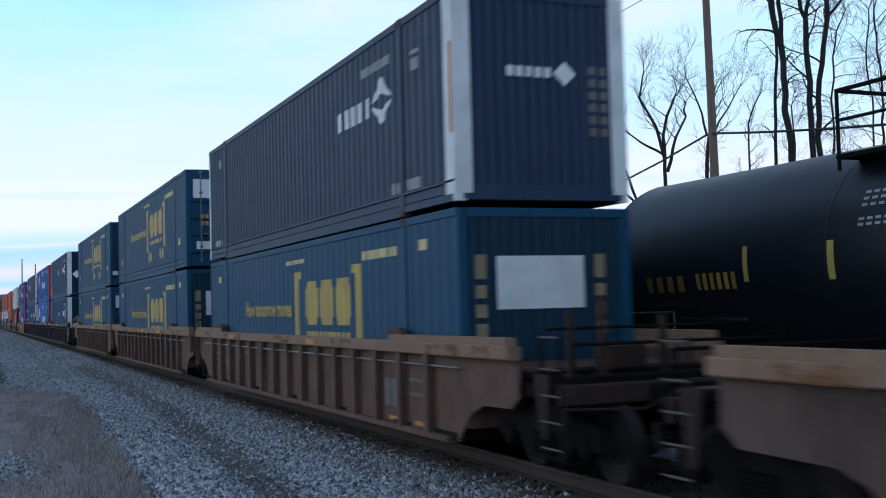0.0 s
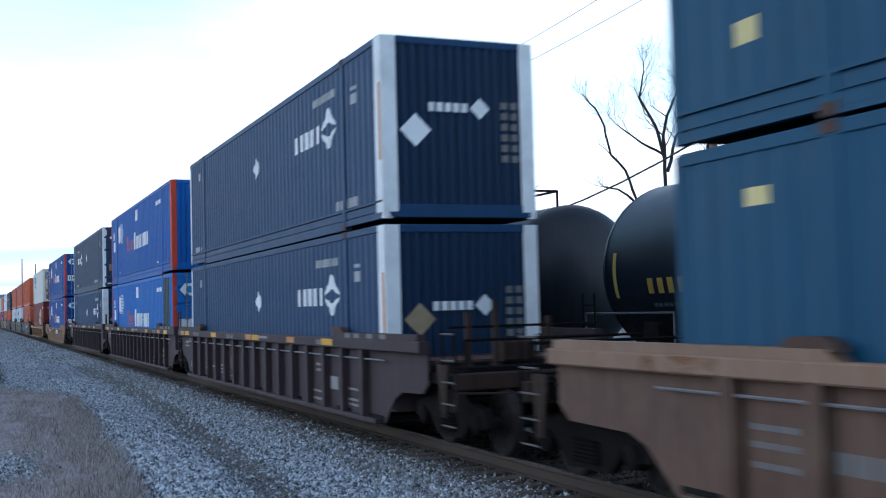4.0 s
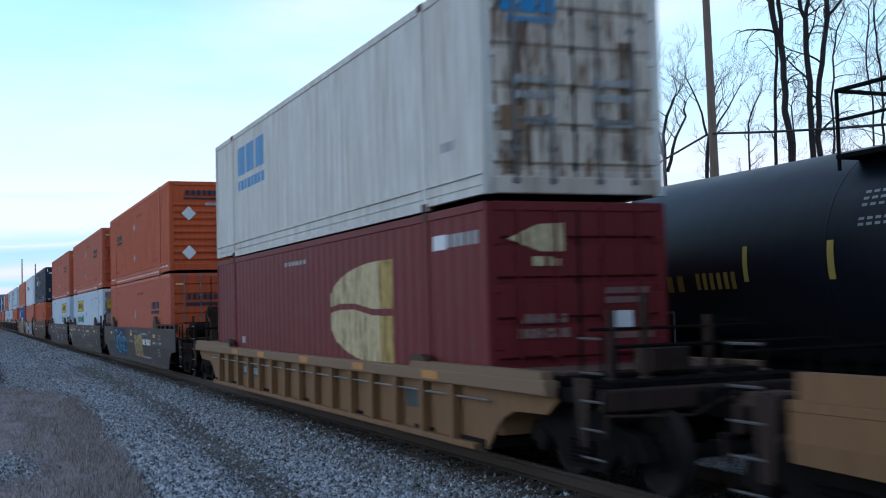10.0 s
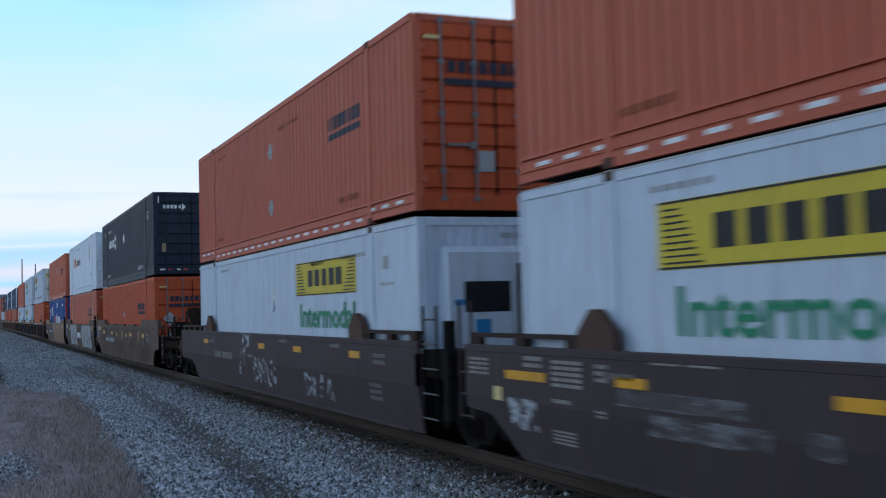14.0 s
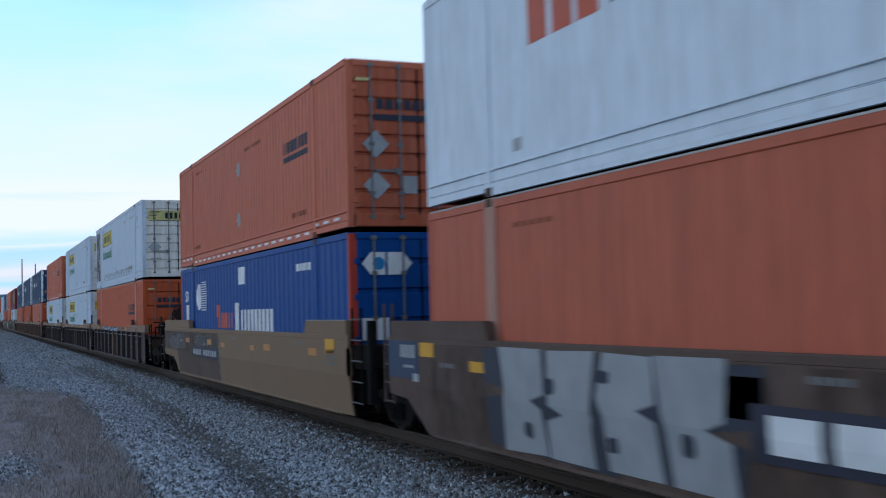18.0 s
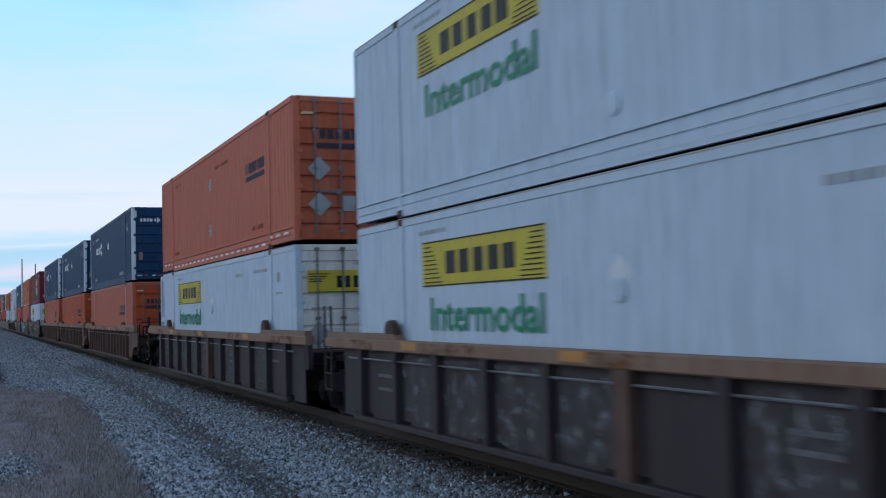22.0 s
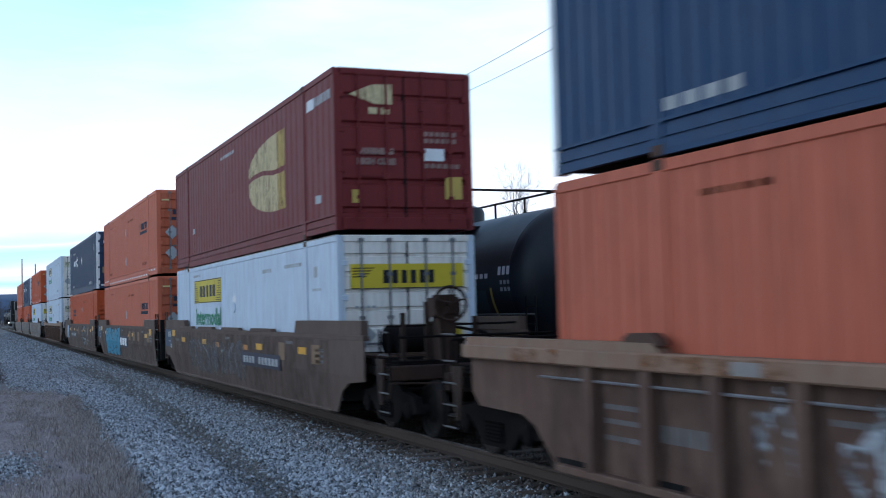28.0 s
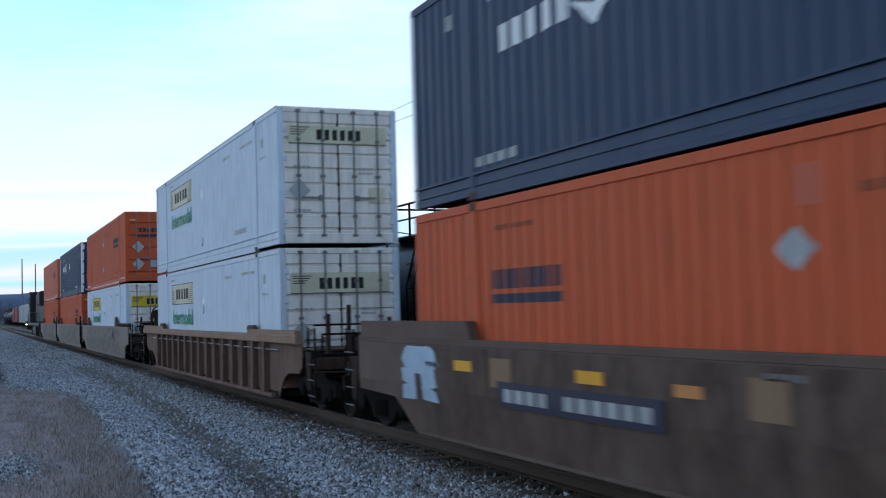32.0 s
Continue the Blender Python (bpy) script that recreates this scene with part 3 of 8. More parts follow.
# dry grass
def grass_patch():
    m = mat("dead_grass_soil", (0.225, 0.190, 0.195), 0.95, vary=0.5, scale=2.2, dirt=0.8, dirt_color=(0.40, 0.365, 0.375), dirt_scale=3.2, bump=0.9, bump_scale=40, wear=0.75, wear_color=(0.070, 0.055, 0.054))
    xs = np.linspace(0, 1, 22)
    ys = np.concatenate([np.linspace(9, 40, 60)])
    v, f = [], []
    for j, y in enumerate(ys):
        e = left_edge(y) + 0.16 * math.sin(y * 1.9) + 0.1 * math.sin(y * 4.7)
        if y > 36:
            e = left_edge(36) - (y - 36) * 0.55
        w0 = -13.0
        for x in xs:
            xx = w0 + (e - w0) * x ** 0.6
            edge = min(1, (e - xx) / 0.5, (40 - y) / 2.0)
            v.append((xx, y, ground_z(xx, y) - 0.02 + 0.05 * max(0, edge) + 0.02 * noise.noise((xx * 2, y * 2, 0))))
    n = len(xs)
    for j in range(len(ys) - 1):
        f += [(j * n + i, j * n + i + 1, (j + 1) * n + i + 1, (j + 1) * n + i) for i in range(n - 1)]
    s = Shape()
    s.add(v, f)
    tagged(part("grass_ground", s, m, smooth=True), "matted dead grass and bare soil beside the gravel", "ground", kind="structure")
    # blades
    n = 90000
    y = near_heavy(9.5, 39, 1.5)(n)
    e = np.minimum(left_edge(y), np.where(y > 36, left_edge(36.0) - (y - 36) * 0.55, 9))
    x = e - 0.02 - RNG.random(n) * (e + 7.3)
    keep = (x > -9.5) & (RNG.random(len(x)) < 0.45 + 0.55 * np.sin(x * 5.1 + 2 * np.sin(y * 1.1)) * np.sin(y * 2.3 - x * 1.7))
    x, y = x[keep], y[keep]
    n = len(x)
    # every seventh blade belongs to a taller tuft
    q = np.arange(n) % 7 == 0
    hub = RNG.integers(0, max(1, n // 90), n) * 90 % n
    x[q], y[q] = x[hub][q] + RNG.normal(0, 0.05, q.sum()), y[hub][q] + RNG.normal(0, 0.05, q.sum())
    h = RNG.uniform(0.03, 0.12, n) + np.where(q, RNG.uniform(0.04, 0.16, n), 0) * (1 + 1.3 * (RNG.random(n) > 0.95))
    a = RNG.uniform(0, 6.28, n)
    lean = RNG.normal(0, 0.9, (n, 2)) * h[:, None]
    w = 0.005
    z = ground_z(x, y) + 0.01
    b0 = np.stack([x - w * np.cos(a), y - w * np.sin(a), z], -1)
    b1 = np.stack([x + w * np.cos(a), y + w * np.sin(a), z], -1)
    tp = np.stack([x + lean[:, 0], y + lean[:, 1], z + h], -1)
    me = bpy.data.meshes.new("dry_grass")
    me.from_pydata(np.stack([b0, b1, tp], 1).reshape(-1, 3).tolist(), [], np.arange(3 * n).reshape(-1, 3).tolist())
    straw = stone_material("straw", (0.12, 0.098, 0.094), (0.54, 0.475, 0.44))
    me.materials.append(straw)
    tagged(new("dry_grass", me), "tangled dead straw-coloured grass blades", "grass", kind="stuff")
    # loose tufts of longer bent stalks
    v, f = [], []
    for _ in range(420):
        y0 = 10.5 + 22 * RNG.random() ** 1.5
        x0 = float(left_edge(y0)) - 0.1 - abs(RNG.normal(0, 0.8))
        k = RNG.integers(10, 34)
        tall = RNG.uniform(0.07, 0.20) * (1.5 if RNG.random() > 0.85 else 1.0)
        for _ in range(k):
            bx, by = x0 + RNG.normal(0, 0.07), y0 + RNG.normal(0, 0.09)
            bz = float(ground_z(bx, by)) + 0.01
            a, q, h = RNG.uniform(0, 6.28), abs(RNG.normal(0, 0.7)), tall * RNG.uniform(0.5, 1.1)
            dx, dy, w = math.cos(a) * q * h, math.sin(a) * q * h, 0.0035
            i = len(v)
            v += [(bx - w, by, bz), (bx + w, by, bz), (bx + dx * 0.4 + w, by + dy * 0.4, bz + h * 0.65), (bx + dx * 0.4 - w, by + dy * 0.4, bz + h * 0.65), (bx + dx, by + dy, bz + h * 0.9)]
            f += [(i, i + 1, i + 2, i + 3), (i + 3, i + 2, i + 4)]
    me = bpy.data.meshes.new("grass_tufts")
    me.from_pydata(v, [], f)
    me.materials.append(straw)
    tagged(new("grass_tufts", me), "scattered tufts of long dead grass stalks", "grass", kind="stuff")


grass_patch()

# ---- the train: positions ----
L, H, HW = 16.154, 2.896, 1.2955
NEAR_END = (-10.55, 13.21, 32.85, 52.13, 75.87, 95.27, 115.06, 138.54, 162.41, 185.92, 205.60, 224.95, 249.46, 268.65, 288.30, 312.48, 331.91, 351.86, 375.60, 395.51, 415.18, 439.12, 459.16, 478.75, 502.45, 526.96, 546.60, 565.70)
Z_LOW, Z_UP = 0.33, 3.254
MOVERS = []  # things that run with the train: (object, y at the start, z)
WHEELS = []


def run(t):
    """Metres that the train has run by t seconds."""
    return 14.957 * t + 0.00497 * t ** 2 + 0.0000378 * t ** 3 - 0.000004537 * t ** 4


# ---- containers ----
class Kind:
    def __init__(self, body, post, pitch, depth, label, door=None, wide=0.10, group="containers on the train", tape=None, rods=GALV):
        self.body, self.post, self.pitch, self.depth, self.label = body, post, pitch, depth, label
        self.door, self.wide, self.group, self.tape, self.rods = door or body, wide, group, tape, rods


def wave(y, k):
    """Inward depth of the pressed side wall at y."""
    u = (y / k.pitch) % 1.0
    return k.depth * float(np.interp(u, (0, 0.50, 0.60, 0.93, 1.0), (0, 0, 1, 1, 0)))


def wave_cuts(y0, y1, k):
    n0, n1 = int(y0 / k.pitch) - 1, int(y1 / k.pitch) + 2
    ys = [(n + u) * k.pitch for n in range(n0, n1) for u in (0, 0.50, 0.60, 0.93)]
    return [y0] + [y for y in ys if y0 + 1e-4 < y < y1 - 1e-4] + [y1]


SIDE_X = -HW + 0.014


def side_sheet(s, k, y0, y1, lo, hi, proud=0.004, step=None, skip=False):
    """A strip that follows the pressed wall, between the heights lo(y) and hi(y)."""
    ys = wave_cuts(y0, y1, k)
    if step:
        ys = sorted(set(ys) | set(np.linspace(y0, y1, max(2, int((y1 - y0) / step)) + 1).tolist()))
    lo = lo if callable(lo) else (lambda y, a=lo: a)
    hi = hi if callable(hi) else (lambda y, a=hi: a)
    v, f = [], []
    for y in ys:
        x = SIDE_X + wave(y, k) - proud
        v += [(x, y, lo(y)), (x, y, hi(y))]
    for i in range(len(ys) - 1):
        f.append((2 * i, 2 * i + 1, 2 * i + 3, 2 * i + 2))
    s.add(v, f)


def mark_row(s, k, y0, y1, z0, z1, n, fill=0.74):
    """A row of plain bars in place of letters."""
    w = (y1 - y0) / n
    for i in range(n):
        side_sheet(s, k, y0 + i * w + w * (1 - fill) / 2, y0 + (i + 1) * w - w * (1 - fill) / 2, z0, z1)


def end_rows(s, x0, x1, z0, z1, n, y=-0.004, fill=0.74):
    w = (x1 - x0) / n
    for i in range(n):
        a, b = x0 + i * w + w * (1 - fill) / 2, x0 + (i + 1) * w - w * (1 - fill) / 2
        s.add([(a, y, z0), (b, y, z0), (b, y, z1), (a, y, z1)], [(0, 1, 2, 3)])


def end_poly(s, pts, y=-0.004):
    s.add([(x, y, z) for x, z in pts], [tuple(range(len(pts)))])


def diamond(s, x, z, r, y=-0.012):
    end_poly(s, [(x - r, z), (x, z - r), (x + r, z), (x, z + r)], y)


WORDS = {}


def lettering(text, size, material, parent, at, face="side", width=None, label=""):
    """Readable words in the built-in font, a few millimetres proud of the wall."""
    key = (text, size, material.name, width)
    if key not in WORDS:
        c = bpy.data.curves.new("lettering", "FONT")
        c.body, c.size, c.extrude, c.resolution_u, c.offset = text, size, 0.001, 2, 0.012
        ob = bpy.data.objects.new("lettering", c)
        scene.collection.objects.link(ob)
        me = bpy.data.meshes.new_from_object(ob.evaluated_get(bpy.context.evaluated_depsgraph_get()))
        bpy.data.objects.remove(ob)
        if width:
            xs = [v.co.x for v in me.vertices]
            q = width / (max(xs) - min(xs))
            for v in me.vertices:
                v.co.x *= q
        me.name = "lettering"
        me.materials.clear()
        me.materials.append(material)
        WORDS[key] = me
    ob = new("lettering", WORDS[key])
    ob.parent = parent
    ob.matrix_basis = pose(*at, 90, 0, -90) if face == "side" else pose(*at, 90, 0, 0)
    if label:
        ob["label"] = label
    return ob


CORAL = paint("faded_coral_paint", (0.50, 0.130, 0.072), 0.6, (0.30, 0.075, 0.045))
POST_PINK = paint("bleached_pink_post_paint", (0.46, 0.24, 0.18), 0.4, (0.30, 0.16, 0.12))
COBALT = paint("weathered_cobalt_paint", (0.012, 0.098, 0.36), 0.35, (0.04, 0.10, 0.24))
COAL = paint("dark_charcoal_blue_paint", (0.014, 0.022, 0.040), 0.35, (0.035, 0.045, 0.06), 0.55, 0.25)
CLEAN = paint("clean_white_paint", (0.70, 0.76, 0.83), 0.2, (0.45, 0.45, 0.45))
RUDDY = paint("worn_red_orange_door_paint", (0.44, 0.10, 0.045), 0.6, (0.46, 0.20, 0.13))
DULL_TEAL = paint("dull_teal_front_paint", (0.013, 0.044, 0.076), 0.4, (0.03, 0.045, 0.06))
SAIL = stain("flaking_cream_film", (0.56, 0.46, 0.27), 0.30, 0.50, (9, 9, 1.0), 1.6, 0.92)
SAIL_EDGE = stain("flaking_yellow_film", (0.46, 0.33, 0.12), 0.32, 0.50, (9, 9, 1.0), 1.6, 0.92)
DARK_NAVY = paint("dark_navy_front_paint", (0.009, 0.026, 0.062), 0.35, (0.02, 0.03, 0.05))
SIGN_FADE = mat("faded_pink_marking", (0.27, 0.17, 0.15), 0.6, vary=0.2, dirt=0.5, bump=0.0)
TANNED = mat("faded_tan_placard", (0.30, 0.23, 0.14), 0.6, vary=0.25, dirt=0.5, bump=0.0)
KINDS = {
    "cobalt": Kind(COBALT, RED, 0.30, 0.018, "weathered cobalt blue shipping container with red corner posts"),
    "coal": Kind(COAL, COAL, 0.28, 0.020, "dark charcoal-blue corrugated shipping container", wide=0.11, rods=COAL),
    "coral": Kind(CORAL, CORAL, 0.25, 0.014, "faded coral-orange corrugated shipping container", door=ORANGE),
    "navy": Kind(NAVY, SIGN_WHITE, 0.28, 0.016, "navy blue corrugated shipping container with white corner posts", wide=0.11, rods=NAVY),
    "slate": Kind(SLATE, SIGN_WHITE, 0.28, 0.020, "weathered slate blue corrugated shipping container with white corner posts", wide=0.11, rods=SLATE),
    "teal": Kind(TEAL, TEAL, 0.34, 0.011, "teal blue shipping container with yellow markings"),
    "royal": Kind(ROYAL, RED, 0.36, 0.014, "royal blue shipping container with white bars and red posts"),
    "azure": Kind(AZURE, RED, 0.30, 0.018, "sun-faded bright blue shipping container with red corner posts"),
    "orange": Kind(ORANGE, ORANGE, 0.27, 0.018, "orange corrugated shipping container with dark markings", tape=SIGN_WHITE),
    "salmon": Kind(SALMON, SALMON, 0.25, 0.018, "faded orange corrugated shipping container with dark markings", door=ORANGE, tape=SIGN_WHITE),
    "plain_orange": Kind(ORANGE, ORANGE, 0.20, 0.007, "orange smooth-sided shipping container with dark markings"),
    "peach": Kind(PEACH, PEACH, 0.25, 0.016, "sun-bleached orange corrugated shipping container with dark markings", door=RUDDY, tape=SIGN_WHITE),
    "plain_peach": Kind(CORAL, CORAL, 0.20, 0.008, "faded coral-orange smooth-sided shipping container", door=ORANGE),
    "maroon": Kind(MAROON, MAROON, 0.36, 0.010, "maroon shipping container with a cream sail-shaped emblem", rods=MAROON),
    "white": Kind(WHITE, WHITE, 0.24, 0.009, "white shipping container with a yellow panel and green lettering", door=WORN),
    "white_clean": Kind(CLEAN, CLEAN, 0.42, 0.006, "clean white shipping container with red and grey markings"),
    "cream": Kind(CREAM, CREAM, 0.60, 0.010, "dirty white shipping container with rust-streaked doors", door=RUSTY),
}


def frame_parts(c, k, name):
    key = name
    b = k.body
    z0, z1 = 0.325, H - 0.11
    plain = name in ("plain_orange", "plain_peach")
    if plain or name == "white":
        # thin pale grey line along the top of the near roof rail
        part("bare_edge", lambda s: s.box(-HW - 0.004, -HW + 0.05, 0.08, L - 0.08, H - 0.022, H - 0.002), STEEL, c, "pale grey strip along the roof rail", key=("bare",))

    def panel(s):
        side_sheet(s, k, 0.10, L - 0.10, z0, z1, proud=0.0)

    part("side_panel", panel, b, c, key=("side", key))

    def far_panel(s):
        side_sheet(s, k, 0.10, L - 0.10, z0, z1, proud=0.0)
        s.v = [(-x, y, z) for x, y, z in s.v]

    part("side_panel", far_panel, b, c, key=("farside", key))
    part("roof", lambda s: [s.box(-HW + 0.03, HW - 0.03, 0.05 + i * 0.6, 0.05 + i * 0.6 + 0.45, H - 0.035, H - 0.012) for i in range(26)] and s.box(-HW + 0.02, HW - 0.02, 0.02, L - 0.02, H - 0.05, H - 0.033), b, c, key=("roof", key))
    part("floor", lambda s: s.box(-HW + 0.03, HW - 0.03, 0.03, L - 0.03, 0.08, 0.16), BLACK, c, key=("floor", key))
    for sx in (-1, 1):
        part("top_rail", lambda s: s.box(sx * HW - 0.012 if sx > 0 else -HW, sx * HW if sx > 0 else -HW + 0.05, 0.06, L - 0.06, H - 0.12, H - 0.004, 0.01) if sx < 0 else s.box(HW - 0.05, HW, 0.06, L - 0.06, H - 0.12, H - 0.004, 0.01), b, c, key=("toprail", key, sx))

        def low(s):
            prof = [(0.002, 0.055), (0.002, 0.150), (0.030, 0.156), (0.030, 0.170), (0.012, 0.174), (0.012, 0.278), (0.034, 0.284), (0.034, 0.304), (-0.004, 0.308), (-0.004, 0.340), (0.08, 0.346), (0.08, 0.055)]
            m = len(prof)
            s.add([(sx * (HW - a), y, z) for y in (0.06, L - 0.06) for a, z in prof], [tuple(range(m)), tuple(range(m, 2 * m))[::-1]] + [(i, (i + 1) % m, (i + 1) % m + m, i + m) for i in range(m)])

        rail = part("bottom_rail", low, b, c, key=("lowrail", key, sx))
        part("rail_skirt", lambda s: s.box(*sorted((sx * (HW - 0.004), sx * (HW - 0.06))), 2.05, L - 2.05, 0.004, 0.055), b, rail, key=("skirt", key, sx))
        if k.tape and sx < 0:
            for i in range(25):
                y = 0.5 + i * 0.62
                part("reflective_tape", lambda s: s.box(-HW - 0.002, -HW + 0.01, 0, 0.30, 0, 0.048), k.tape, rail, "dash of white reflective tape", at=(0, y, 0.085 if 2.1 < y < L - 2.4 else 0.20), key=("tape",))
        for y in (0.0, L):
            d = 1 if y == 0 else -1
            w = k.wide
            y0, y1 = sorted((y, y + d * w))
            part("corner_post", lambda s: s.box(*sorted((sx * HW, sx * (HW - w * 1.4))), y0, y1, 0.05, H - 0.03, 0.015), k.post, c, key=("post", key, sx, y))
        for y in (1.98, L - 1.98):
            post = part("stacking_post", lambda s: s.box(*sorted((sx * (HW + 0.006), sx * (HW - 0.05))), y - (0.15 if plain else 0.09), y + (0.15 if plain else 0.09), 0.0, H + 0.004, 0.012), POST_PINK if plain else b, c, key=("stack", key, sx, y))
            for z in (-0.005, H - 0.11):
                part("corner_casting", lambda s: s.box(*sorted((sx * (HW + 0.012), sx * (HW - 0.12))), -0.085, 0.085, 0, 0.115, 0.014), RUST, post, at=(0, y, z), key=("casting", sx))
    part("end_panel", lambda s: s.box(-HW + 0.1, HW - 0.1, L - 0.06, L - 0.03, 0.15, H - 0.05), b, c, key=("back", key))


def door_end(c, k, name):
    dm = k.door
    ribs = 8 if name in ("white", "salmon", "peach") else 7 if name in ("navy", "slate", "coal") else 5
    part("door_header", lambda s: s.box(-HW + 0.10, HW - 0.10, 0.0, 0.08, H - 0.13, H - 0.01, 0.012), k.body if dm is not WORN else WORN, c, key=("header", name))
    part("door_sill", lambda s: s.box(-HW + 0.10, HW - 0.10, 0.0, 0.10, 0.06, 0.27, 0.012), dm, c, key=("sill", name))
    for sx in (-1, 1):
        def leaf(s):
            x0, x1 = (-HW + 0.13, -0.012) if sx < 0 else (0.012, HW - 0.13)
            n = ribs
            pitch = (H - 0.40) / n
            prof = [(0.075, 0.27), (0.020, 0.27)]
            for i in range(n):
                z = 0.27 + pitch * i
                prof += [(0.020, z + pitch * 0.14), (0.064, z + pitch * 0.19), (0.064, z + pitch * 0.32), (0.020, z + pitch * 0.38)]
            prof += [(0.020, H - 0.13), (0.075, H - 0.13)]
            s.prism(prof, x0, x1)

        d = part("door", leaf, dm, c, key=("leaf", name, sx, ribs))
        for rx in (0.34, 0.86):
            part("locking_rod", lambda s: (s.tube((0, -0.012, 0.19), (0, -0.012, H - 0.06), 0.019, n=8), [s.box(-0.05, 0.05, -0.022, 0.012, z - 0.03, z + 0.03) for z in (0.22, 0.62, 1.45, 2.2, H - 0.10)]), k.rods, d, at=(sx * rx, 0, 0), key=("rod", name))
        part("door_handle", lambda s: (s.box(sx * 0.36, sx * 0.80, -0.034, -0.02, 0.98, 1.02), s.box(sx * 0.36, sx * 0.44, -0.04, 0.0, 0.94, 1.05)) if sx > 0 else (s.box(-0.80, -0.36, -0.034, -0.02, 0.98, 1.02), s.box(-0.44, -0.36, -0.04, 0.0, 0.94, 1.05)), k.rods, d, key=("handle", name, sx))
        for z in (0.5, 1.1, 1.8, 2.4):
            part("hinge", lambda s: s.box(-0.05, 0.05, -0.01, 0.05, -0.05, 0.05, 0.01), k.body, d, at=(sx * (HW - 0.13), 0, z), key=("hinge", name))
    part("door_gasket", lambda s: (s.box(-0.02, 0.02, 0.02, 0.05, 0.27, H - 0.13), s.box(-HW + 0.11, -HW + 0.13, 0.03, 0.06, 0.27, H - 0.13), s.box(HW - 0.13, HW - 0.11, 0.03, 0.06, 0.27, H - 0.13)), BLACK, c, key=("gasket",))


def front_end(c, k, name, ribs="vertical"):
    def plate(s):
        if ribs == "vertical":
            n = 15
            w = (2 * HW - 0.24) / n
            prof = []
            for i in range(n):
                x = -HW + 0.12 + i * w
                prof += [(x, 0.045), (x + 0.03, 0.045), (x + 0.055, 0.012), (x + w - 0.025, 0.012)]
            prof.append((HW - 0.12, 0.045))
            m = len(prof)
            s.add([(x, y, z) for z in (0.14, H - 0.03) for x, y in prof], [(q, q + 1, q + 1 + m, q + m) for q in range(m - 1)])
        else:
            prof = [(0.06, 0.14), (0.031, 0.14)]
            for i in range(9):
                z = 0.36 + i * 0.215
                prof += [(0.031, z), (-0.012, z + 0.05), (-0.012, z + 0.09), (0.031, z + 0.14)]
            prof += [(0.031, H - 0.03), (0.06, H - 0.03)]
            s.prism(prof, -HW + 0.14, HW - 0.14)

    # navy and teal front walls are painted darker and duller than their sides
    part("front_panel", plate, DARK_NAVY if name == "navy" else DULL_TEAL if name == "teal" else k.body, c, key=("front", name, ribs))
    part("front_header", lambda s: s.box(-HW + 0.1, HW - 0.1, 0.0, 0.07, H - 0.14, H - 0.012, 0.012), k.body, c, key=("fhead", name))
    part("front_sill", lambda s: s.box(-HW + 0.1, HW - 0.1, 0.0, 0.08, 0.06, 0.27, 0.012), k.body, c, key=("fsill", name))
    if k.post is SIGN_WHITE:
        for sx in (-1, 1):
            post = part("white_post", lambda s: (s.box(*sorted((sx * (HW + 0.004), sx * (HW - 0.24))), -0.004, 0.03, 0.15, H - 0.02, 0.01), s.box(*sorted((sx * (HW + 0.004), sx * (HW - 0.03))), 0.0, 0.34, 0.15, H - 0.02, 0.01)), SIGN_WHITE, c, "broad white front corner post", key=("wpost", sx))
            part("warning_strip", lambda s: s.box(*sorted((sx * (HW + 0.007), sx * (HW - 0.01))), 0.06, 0.16, 0.95, 2.15), AMBER_OLD, post, key=("warn", sx))
    if k.post is RED:
        for sx in (-1, 1):
            part("red_post", lambda s: (s.box(*sorted((sx * (HW + 0.004), sx * (HW - 0.16))), -0.004, 0.03, 0.15, H - 0.02, 0.01), s.box(*sorted((sx * (HW + 0.004), sx * (HW - 0.03))), 0.0, 0.30, 0.15, H - 0.02, 0.01)), RED, c, "broad red front corner post", key=("rpost", sx))


def marks(name, fill, material, c, label="", key=None):
    return split_part(name, fill, material, c, label, key=key)


